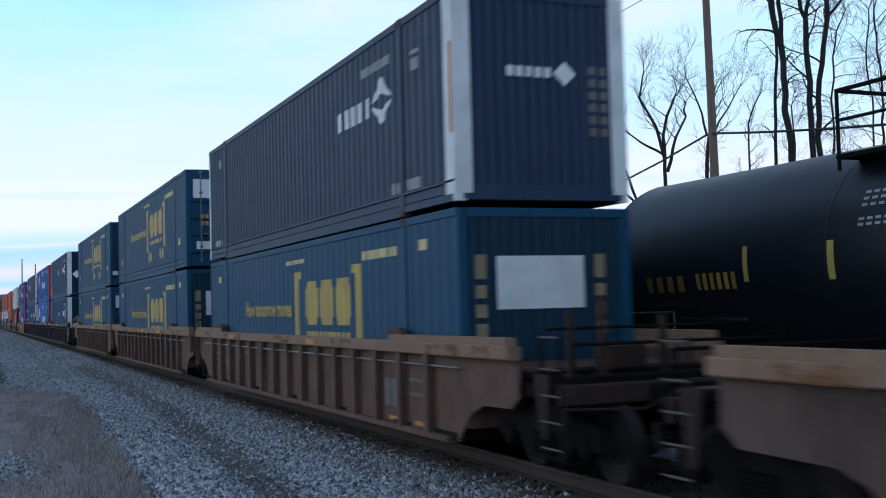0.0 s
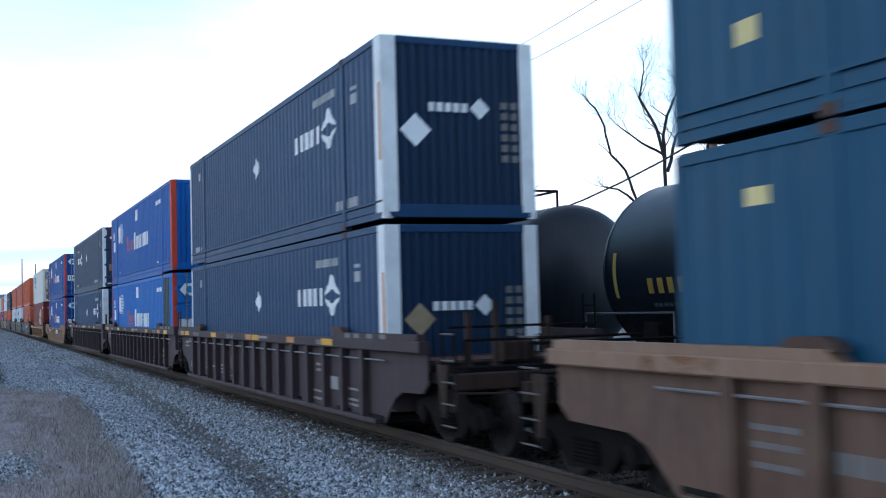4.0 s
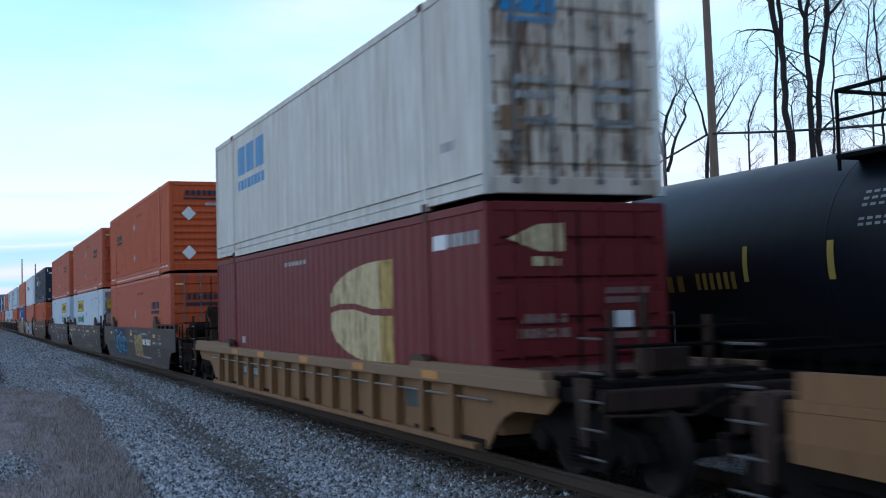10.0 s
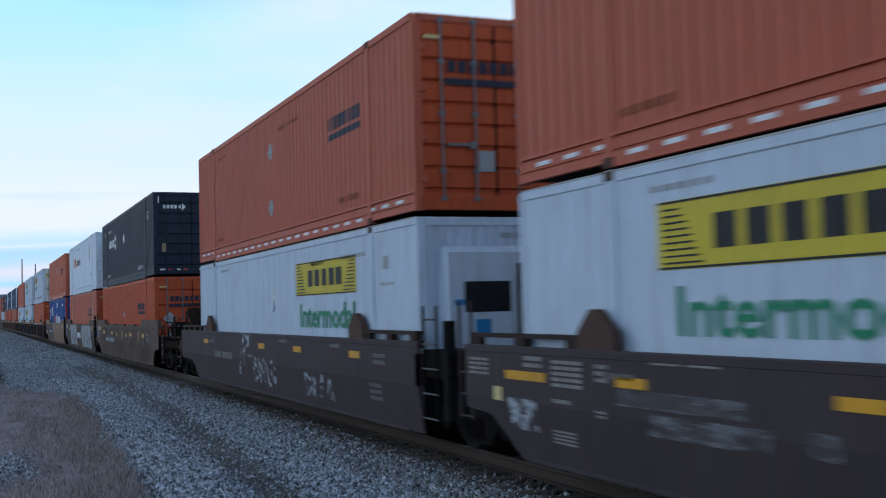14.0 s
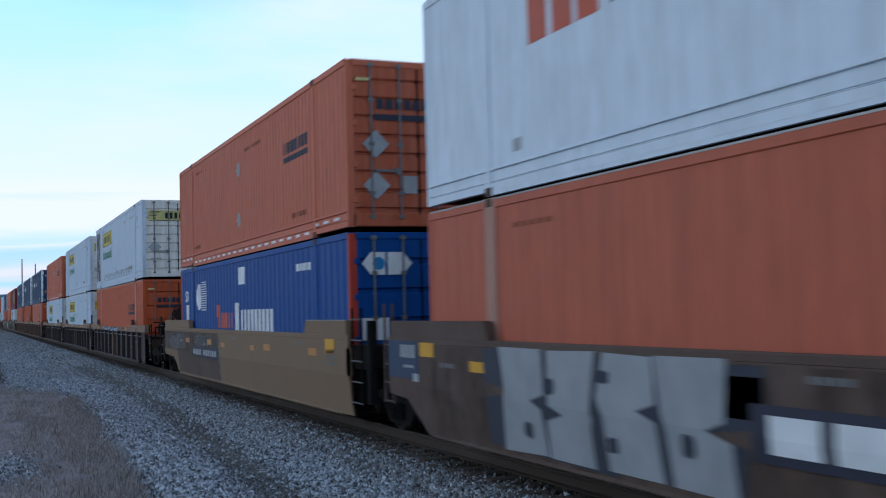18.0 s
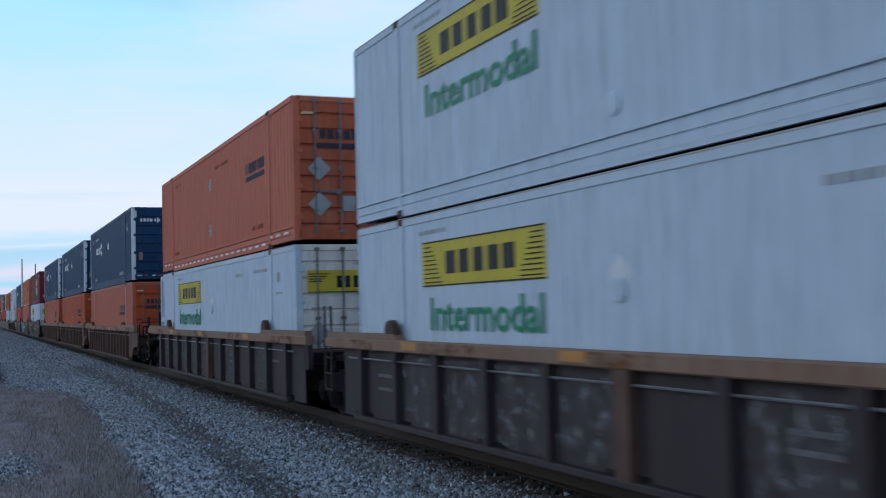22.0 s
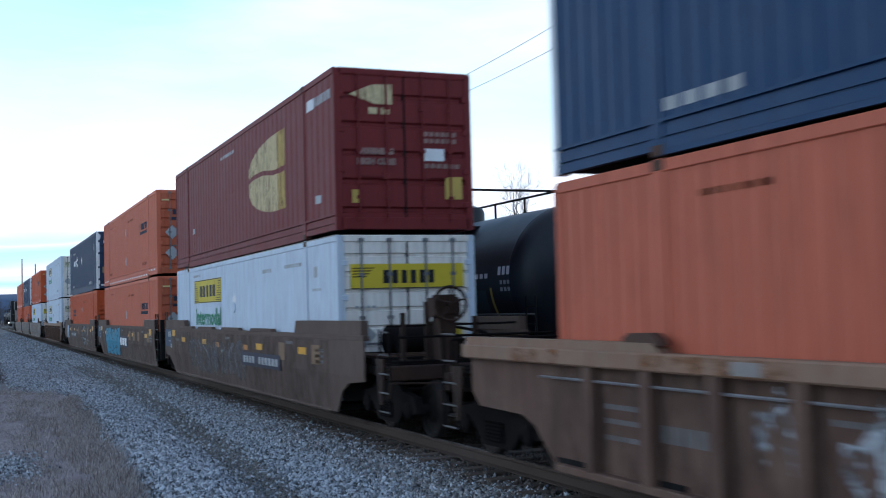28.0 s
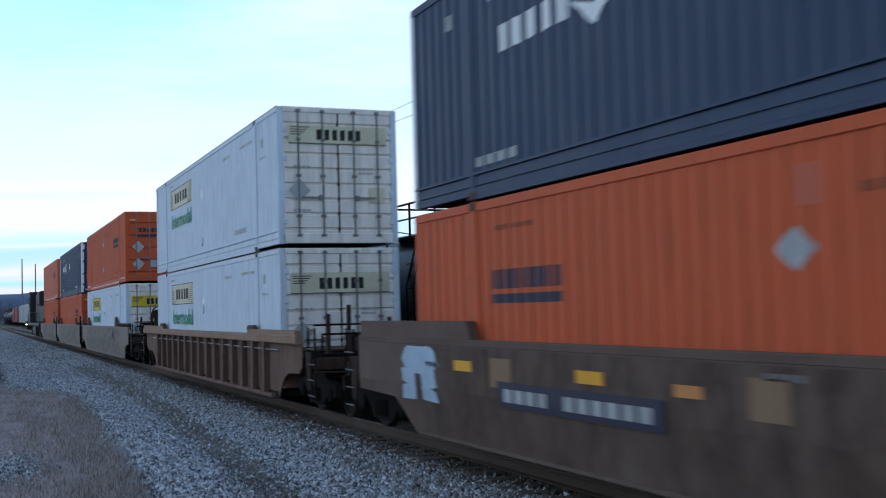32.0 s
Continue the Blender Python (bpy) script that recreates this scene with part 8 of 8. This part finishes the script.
OCHRE_MARK = mat("dull_ochre_marking", (0.34, 0.215, 0.05), 0.6, vary=0.25, dirt=0.4, dirt_color=(0.03, 0.03, 0.03), bump=0.0)
YC1 = 8.45
half1 = 7.95
m1 = (
    ("yellow_stripe", SIGN_YELLOW, "yellow vertical safety stripe", [(12.68 - YC1 - 0.05, 12.68 - YC1 + 0.05, 2.17, 2.66), (11.0 - YC1 - 0.06, 11.0 - YC1 + 0.06, 2.15, 2.64), (16.05 - YC1, 16.15 - YC1, 2.0, 2.75)]),
    ("car_mark", OCHRE_MARK, "row of dull yellow bars", row_marks(15.15 - YC1, 14.05 - YC1, 2.06, 2.30, 4, 0.56) + row_marks(13.85 - YC1, 12.85 - YC1, 2.08, 2.32, 6, 0.56)),
    ("small_mark", SIGN_OLIVE, "", row_marks(15.1 - YC1, 14.0 - YC1, 1.85, 1.91, 8) + row_marks(14.8 - YC1, 12.9 - YC1, 1.62, 1.68, 12)),
    ("stencil_block", SIGN_GREY, "rows of small pale bars", [q for z in (3.02, 3.10, 3.18, 2.78, 2.85) for q in row_marks(10.55 - YC1, 9.3 - YC1, z, z + 0.035, 9)]),
)
tank_car(YC1, half1, "black tank car with yellow stripes, parked on the siding", (-1.55, 2.65), m1)
YC2 = 26.2
m2 = (
    ("car_mark", SIGN_WHITE, "row of white bars", row_marks(20.6 - YC2, 20.0 - YC2, 2.55, 2.72, 3) + row_marks(22.4 - YC2, 21.0 - YC2, 2.5, 2.6, 6)),
    ("small_mark", SIGN_GREY, "", row_marks(20.5 - YC2, 20.0 - YC2, 2.36, 2.44, 3) + row_marks(20.5 - YC2, 20.0 - YC2, 2.22, 2.30, 3)),
    ("yellow_stripe", SIGN_YELLOW, "", [(23.0 - YC2, 23.1 - YC2, 1.4, 2.2), (20.9 - YC2, 21.0 - YC2, 1.6, 2.3)]),
    ("data_panel", SIGN_OLIVE, "grey stencilled panel", [(21.2 - YC2, 22.4 - YC2, 1.75, 2.25)]),
)
tank_car(YC2, 6.1, "black tank car with white markings, parked on the siding", (-3.3, 1.7), m2)
for i, yc in enumerate((43.5, 61.0, 78.5, 96.0, 113.5, 131.0, 148.5, 166.0, 183.5, 201.0, 218.5, 324.0, 342.0, 360.0, 378.0)):
    tank_car(yc, 6.9, "black tank car parked further along the siding", (-1.6, 1.6))


def hopper_car(y):
    c = thing("hopper_car", "pale grey covered hopper car parked on the siding", "hopper car", "parked hopper cars", pose(SX, y, 0))
    part("body", lambda s: (s.prism([(-7, 1.4), (-5.5, 1.0), (5.5, 1.0), (7, 1.4), (7, 4.4), (-7, 4.4)], -1.5, 1.5), s.box(-1.2, 1.2, -6.8, 6.8, 4.4, 4.6)), HOPPER, c)
    for i in range(11):
        part("rib", lambda s: s.box(-1.56, -1.5, -0.05, 0.05, 1.2, 4.35), HOPPER, c, at=(0, -6.2 + i * 1.24, 0), key=("hrib",))
    part("roof_hatch", lambda s: [s.box(-0.35, 0.35, q, q + 1.2, 4.6, 4.72) for q in (-6, -3.5, -1, 1.5, 4)], HOPPER, c)
    for e in (-1, 1):
        truck(c, e * 5.9)


hopper_car(240.5)
hopper_car(258.5)
for y in (281.0, 299.5):
    c = thing("box_car", "dull red box car parked on the siding", "box car", "parked box cars", pose(SX, y, 0))
    part("body", lambda s: s.box(-1.5, 1.5, -7.5, 7.5, 1.0, 4.4, 0.05), MAROON, c, key=("boxbody",))
    part("door", lambda s: s.box(-1.56, -1.5, -1.5, 1.5, 1.1, 4.1), RED, c, key=("boxdoor",))
    for e in (-1, 1):
        truck(c, e * 6.0)


# ---- utility poles, wires ----
PX = 12.58
POLES = []


def utility_pole(x, y, h, arm, lean=0.0, label="weathered wooden utility pole with wires", r=0.16):
    c = thing("utility_pole", label, "utility pole", "line of utility poles", pose(x, y, float(ground_z(x, y)) - 0.3, 0, lean, 0))
    part("pole", lambda s: s.lathe([(0, r * 1.12), (h * 0.3, r), (h, r * 0.72)], 14, "z"), POLEWOOD, c, smooth=True)
    if arm:
        part("cross_arm", lambda s: s.box(-1.2, 1.2, -0.07, 0.07, h - 0.75, h - 0.62, 0.01), POLEWOOD, c)
        for i, dx in enumerate((-1.05, -0.45, 0.45, 1.05)):
            part("insulator", lambda s: s.lathe([(0, 0.03), (0.06, 0.05), (0.12, 0.05), (0.18, 0.02)], 8, "z"), STEEL, c, at=(dx, 0, h - 0.62), key=("insul",))
        part("brace", lambda s: (s.tube((-0.7, 0.08, h - 0.72), (0, 0.08, h - 1.4), 0.02, n=5), s.tube((0.7, 0.08, h - 0.72), (0, 0.08, h - 1.4), 0.02, n=5)), STEEL, c)
    POLES.append((x, y, h))
    return c


utility_pole(PX, 26.3, 13.4, True, -0.8, r=0.135)
utility_pole(PX + 0.3, 60.5, 13.2, True)
utility_pole(PX + 0.5, 94.0, 12.8, True)
utility_pole(PX + 0.5, 128.0, 12.5, True)


def wire(name, a, b, sag, r=0.012, label="thin black overhead wire between poles"):
    a, b = Vector(a), Vector(b)
    pts = []
    for i in range(15):
        t = i / 14
        p = a.lerp(b, t)
        p.z -= sag * 4 * t * (1 - t)
        pts.append(p)
    cv = bpy.data.curves.new(name, "CURVE")
    cv.dimensions, cv.bevel_depth, cv.bevel_resolution = "3D", r, 1
    sp = cv.splines.new("POLY")
    sp.points.add(len(pts) - 1)
    for q, p in zip(sp.points, pts):
        q.co = (*p, 1)
    cv.materials.append(CABLE)
    tagged(new(name, cv), label, "wire", "overhead wires")


for dx in (-0.45, 1.05):
    wire("overhead_wire", (PX + dx, 26.4, 12.3), (PX + 0.3 + dx, 60.5, 12.1), 0.5)
    wire("overhead_wire", (PX + 0.3 + dx, 60.5, 12.1), (PX + 0.5 + dx, 94, 11.7), 0.5)
    wire("overhead_wire", (PX + dx, 26.4, 12.3), (PX + dx, -12, 12.3), 0.5)
wire("telephone_cable", (PX - 0.15, 26.3, 6.67), (PX - 2.3, -10.0, 5.3), 1.0, 0.035, "thick black telephone cable between poles")
wire("telephone_cable", (PX - 0.15, 26.5, 6.67), (PX + 0.2, 60.5, 7.2), 1.9, 0.03, "thick black telephone cable between poles")


# ---- bare trees ----
def bare_tree(y, stems, seed, reach, spread=0.8, start=0.4, every=0.55, droop=0.0, levels=4, label="leafless winter tree with fine dark twigs"):
    """stems: (radius at its foot, radius at its tip, bends (x, z)...) of the trunk and its main forks, in the plane at y; limbs leave them
    from the share start upwards, one to each stretch of every metres, each about reach metres long."""
    r = random.Random(seed)
    x0 = stems[0][2][0]
    z0 = float(ground_z(x0, y)) - 0.2
    c = thing("bare_tree", label, "tree", "leafless trees behind the siding", pose(x0, y, z0))
    limbs, twigs = Shape(), Shape()

    def limb(p, d, length, rad, lvl):
        steps = 6 if lvl < 3 else 4
        tgt, sides = (limbs, 5) if lvl < 2 else (twigs, 3)
        q = p
        bend = Vector((r.gauss(0, 0.10), r.gauss(0, 0.10), r.uniform(0.04, 0.18) - droop * (lvl + 1) * 0.09))
        for i in range(steps):
            d = (d + bend + Vector((r.gauss(0, 0.15), r.gauss(0, 0.15), r.gauss(0, 0.10)))).normalized()
            n = q + d * (length / steps)
            ra, rb = rad * (1 - 0.7 * i / steps), rad * (1 - 0.7 * (i + 1) / steps)
            tgt.tube(q, n, ra, max(0.004, rb), n=sides, caps=False)
            q = n
            if lvl < levels and i >= 1:
                for _ in range(1 if r.random() < (0.95 if lvl < 2 else 0.72) else 0):
                    a = r.uniform(0, 2 * math.pi)
                    o = d.orthogonal().normalized()
                    o = o * math.cos(a) + d.cross(o) * math.sin(a)
                    w = r.uniform(0.6, 1.4) * spread
                    limb(q, (d + o * w).normalized(), length * r.uniform(0.45, 0.75), max(0.005, rb * r.uniform(0.5, 0.75)), lvl + 1)

    for k, (ra, rb, *bends) in enumerate(stems):
        bends = [Vector((x - x0, 0, z - z0)) for x, z in bends]
        if k == 0:
            bends.insert(0, Vector((0, 0, 0)))
        # a slightly crooked line through the bends
        pts = []
        for p, q in zip(bends, bends[1:]):
            m = max(2, int((q - p).length / 0.5))
            for i in range(m):
                j = 0.035 if (pts and i) else 0.0
                pts.append(p.lerp(q, i / m) + Vector((r.gauss(0, j), r.gauss(0, j), 0)))
        pts.append(bends[-1])
        n = len(pts) - 1
        stem = Shape()
        for i in range(n):
            stem.tube(pts[i], pts[i + 1], ra + (rb - ra) * i / n, ra + (rb - ra) * (i + 1) / n, n=8, caps=False)
        part("trunk" if k == 0 else "main_fork", stem, BARK, c, smooth=True)
        walked = 0.0
        for i in range(n):
            walked += (pts[i + 1] - pts[i]).length
            if i < n * (start if k == 0 else 0.25) and i < n - 1:
                walked = 0.0
                continue
            if walked > every or i == n - 1:
                walked = 0.0
                rr = ra + (rb - ra) * i / n
                along = (pts[i + 1] - pts[i]).normalized()
                for _ in range(1 if i < n - 1 else 3):
                    a = r.uniform(0, 2 * math.pi)
                    out = Vector((math.cos(a), math.sin(a) * 0.8, 0))
                    limb(pts[i + 1], (out * (1.0 if i < n - 1 else 0.6) + along * (0.8 if i < n - 1 else 1.1)).normalized(), reach * r.uniform(0.6, 1.0), max(0.016, rr * 0.45), 1)
    tagged(part("limb_frame", limbs, BARK, c), kind="stuff")
    tagged(part("crown", twigs, TWIG, c), kind="stuff")
    return c


TALL = "tall bare tree with a dark swaying trunk and hanging twigs"
bare_tree(29.0, ((0.133, 0.078, (17.55, 6.4), (17.48, 7.5), (17.36, 9.1), (17.32, 10.1), (17.05, 11.0), (16.9, 12.5), (16.7, 15.5)), (0.078, 0.047, (17.33, 10.0), (17.36, 11.0), (17.3, 12.6), (17.5, 15.0))), 3, 1.7, 0.9, 0.5, 0.8, 0.9, 3, TALL)
bare_tree(29.4, ((0.078, 0.039, (17.25, 6.4), (17.30, 7.7), (17.36, 9.1), (17.45, 10.5), (17.4, 13.0)),), 13, 1.2, 0.9, 0.5, 1.0, 0.8, 3, TALL)
bare_tree(29.0, ((0.125, 0.086, (18.45, 6.5), (18.42, 7.8), (18.37, 9.6), (18.37, 11.1)), (0.070, 0.039, (18.37, 11.1), (18.15, 11.7), (18.0, 13.5), (17.9, 16.0)), (0.070, 0.039, (18.37, 11.1), (18.54, 11.8), (18.6, 13.5), (18.8, 16.0))), 4, 1.6, 0.9, 0.6, 0.8, 0.9, 3, TALL)
bare_tree(29.0, ((0.117, 0.070, (18.74, 6.6), (18.77, 7.8), (18.83, 9.1), (19.06, 10.2), (19.31, 11.3), (19.15, 12.6), (19.3, 15.5)), (0.055, 0.031, (19.31, 11.3), (19.8, 11.75), (20.6, 12.6), (21.0, 14.0))), 5, 1.7, 0.9, 0.45, 0.7, 0.9, 3, TALL)
bare_tree(29.0, ((0.058, 0.023, (19.28, 6.6), (19.35, 7.8), (19.46, 9.2), (19.44, 9.9), (19.65, 10.8), (19.95, 11.3)),), 6, 1.5, 1.0, 0.4, 0.35, 1.0, 4, TALL)
bare_tree(28.6, ((0.047, 0.023, (20.6, 6.0), (20.7, 8.0), (20.5, 10.0), (20.7, 11.5)),), 16, 1.6, 1.0, 0.35, 0.4, 0.9, 4, TALL)
bare_tree(29.2, ((0.039, 0.023, (17.86, 6.5), (17.85, 7.4), (17.8, 8.2)),), 17, 0.9, 0.9, 0.6, 0.5, 0.2, 3)
bare_tree(30.0, ((0.062, 0.031, (22.4, 6.0), (22.5, 9.0), (22.3, 12.0)),), 26, 1.8, 0.9, 0.35, 0.5, 0.5, 4)
# rounder trees further back
bare_tree(50.0, ((0.16, 0.09, (29.62, 8.6), (29.73, 10.0), (30.0, 11.3), (30.2, 12.6)), (0.07, 0.03, (29.95, 10.8), (31.2, 12.4), (32.0, 13.6)), (0.07, 0.03, (29.73, 10.8), (29.2, 12.6), (28.5, 13.9))), 7, 1.7, 0.75, 0.8, 0.6)
bare_tree(50.0, ((0.17, 0.07, (26.94, 8.3), (26.96, 9.5), (26.9, 10.7), (27.17, 11.75), (27.7, 12.8)), (0.11, 0.04, (26.96, 9.5), (26.5, 11.1), (25.5, 12.7), (25.76, 13.9)), (0.08, 0.03, (26.9, 9.7), (25.5, 10.3), (24.2, 11.1)), (0.10, 0.04, (27.1, 8.8), (27.68, 10.6), (28.4, 11.8), (28.4, 12.5))), 8, 1.5, 0.8, 0.75, 0.6)
bare_tree(50.0, ((0.12, 0.04, (25.1, 7.3), (24.5, 8.8), (23.64, 9.6), (23.3, 11.1), (22.8, 12.0), (22.3, 12.5)), (0.07, 0.03, (24.95, 7.2), (24.0, 7.8), (23.2, 7.9))), 9, 1.0, 0.8, 0.6, 0.7, 0.0, 3)
bare_tree(50.0, ((0.09, 0.04, (32.48, 9.2), (32.48, 10.6), (32.5, 11.6), (33.0, 12.7), (33.3, 13.2)),), 10, 1.1, 0.8, 0.5, 0.5)
bare_tree(52.0, ((0.05, 0.02, (31.3, 8.5), (31.2, 9.6), (31.0, 10.4)),), 11, 1.2, 0.9, 0.4, 0.4, 0.3, 3)
for i, (x, y, h) in enumerate(((15.6, 44.2, 5.6), (16.6, 47.0, 6.0), (15.0, 70.0, 7.0), (17.0, 92.0, 9.0), (16.0, 118.0, 9.5))):
    bare_tree(y, ((0.13, 0.05, (x, h * 0.45), (x + 0.2, h * 0.75), (x - 0.1, h)),), 20 + i, h * 0.26, 0.8, 0.35, 0.5)

# ---- far poles, hills, brush ----
def far_pole(x, y, h):
    c = thing("far_pole", "slim dark pole far down the line", "pole", "", pose(x, y, -0.6))
    part("shaft", lambda s: s.lathe([(0, 0.22), (h, 0.14)], 8, "z"), POLEWOOD, c)


far_pole(6.3, 335.0, 19.0)
far_pole(9.8, 335.0, 17.6)


def far_hills():
    m = mat("hazy_wooded_hill", (0.070, 0.105, 0.175), 1.0, vary=0.25, scale=0.02, bump=0)
    v, f = [], []
    n = 160
    for i in range(n):
        a = radians(-100 + 200 * i / (n - 1))
        rr = 1500
        hh = 42 + 12 * noise.noise((i * 0.11, 0.3, 0)) + 5 * noise.noise((i * 0.8, 2.3, 0))
        for k, (q, z) in enumerate(((rr, -4), (rr + 120, hh * 0.7), (rr + 300, hh), (rr + 500, -4))):
            v.append((q * math.sin(a), q * math.cos(a), z))
    for i in range(n - 1):
        f += [(i * 4 + k, i * 4 + k + 1, (i + 1) * 4 + k + 1, (i + 1) * 4 + k) for k in range(3)]
    tagged(part("backdrop_hills", Shape().add(v, f), m, smooth=True), "blue-grey wooded hills on the horizon", "hills", kind="structure")


far_hills()


def brush(name, label, x0, x1, y0, y1, n, h, seed, material, up=(0, 0)):
    """A thicket of many thin stems."""
    r = random.Random(seed)
    s = Shape()
    for _ in range(n):
        x, y = r.uniform(x0, x1), r.uniform(y0, y1)
        z = float(ground_z(x, y)) - 0.1
        hh = h * r.uniform(0.4, 1.0)
        p = Vector((x, y, z))
        d = Vector((r.gauss(0, 0.25), r.gauss(0, 0.25), 1)).normalized()
        q = p + d * hh
        s.tube(p, q, 0.006 * h + 0.004, 0.003, n=3, caps=False)
        for _ in range(4):
            b = p.lerp(q, r.uniform(0.3, 0.95))
            s.tube(b, b + Vector((r.gauss(0, 0.3), r.gauss(0, 0.3), r.uniform(0.1, 0.5))) * hh * 0.5, 0.003 * h + 0.002, 0.002, n=3, caps=False)
    tagged(part(name, s, material), label, "brush", kind="stuff")


brush("brush_clump", "dark leafless weeds at the grass edge", -8.5, -6.0, 42, 60, 500, 0.8, 5, TWIG)
brush("far_thicket", "hazy brown thicket along the far line", -12, 40, 330, 420, 900, 9.0, 6, TWIG)


# ---- movement ----
def motions():
    times = [0, 4, 8, 12, 16, 20, 24, 28, 32]
    for ob, y0, z in MOVERS:
        walk(ob, [(t, pose(0, y0 - run(t), z)) for t in times])
    # wheels of the train roll without slipping; those of the parked cars stand still
    moving = {ob for ob, _, _ in MOVERS}
    first = {}
    for w, y in WHEELS:
        top = w.parent.parent
        if top not in moving:
            continue
        if y not in first:
            rows = [(i / FPS, pose(0, y, 0.42, math.degrees(run(i / FPS) / 0.42))) for i in range(0, 32 * FPS + 1)]
            walk(w, rows)
            first[y] = w
        else:
            src = first[y].animation_data
            w.rotation_mode = "QUATERNION"
            w.animation_data_create()
            w.animation_data.action = src.action
            w.animation_data.action_slot = src.action_slot


motions()
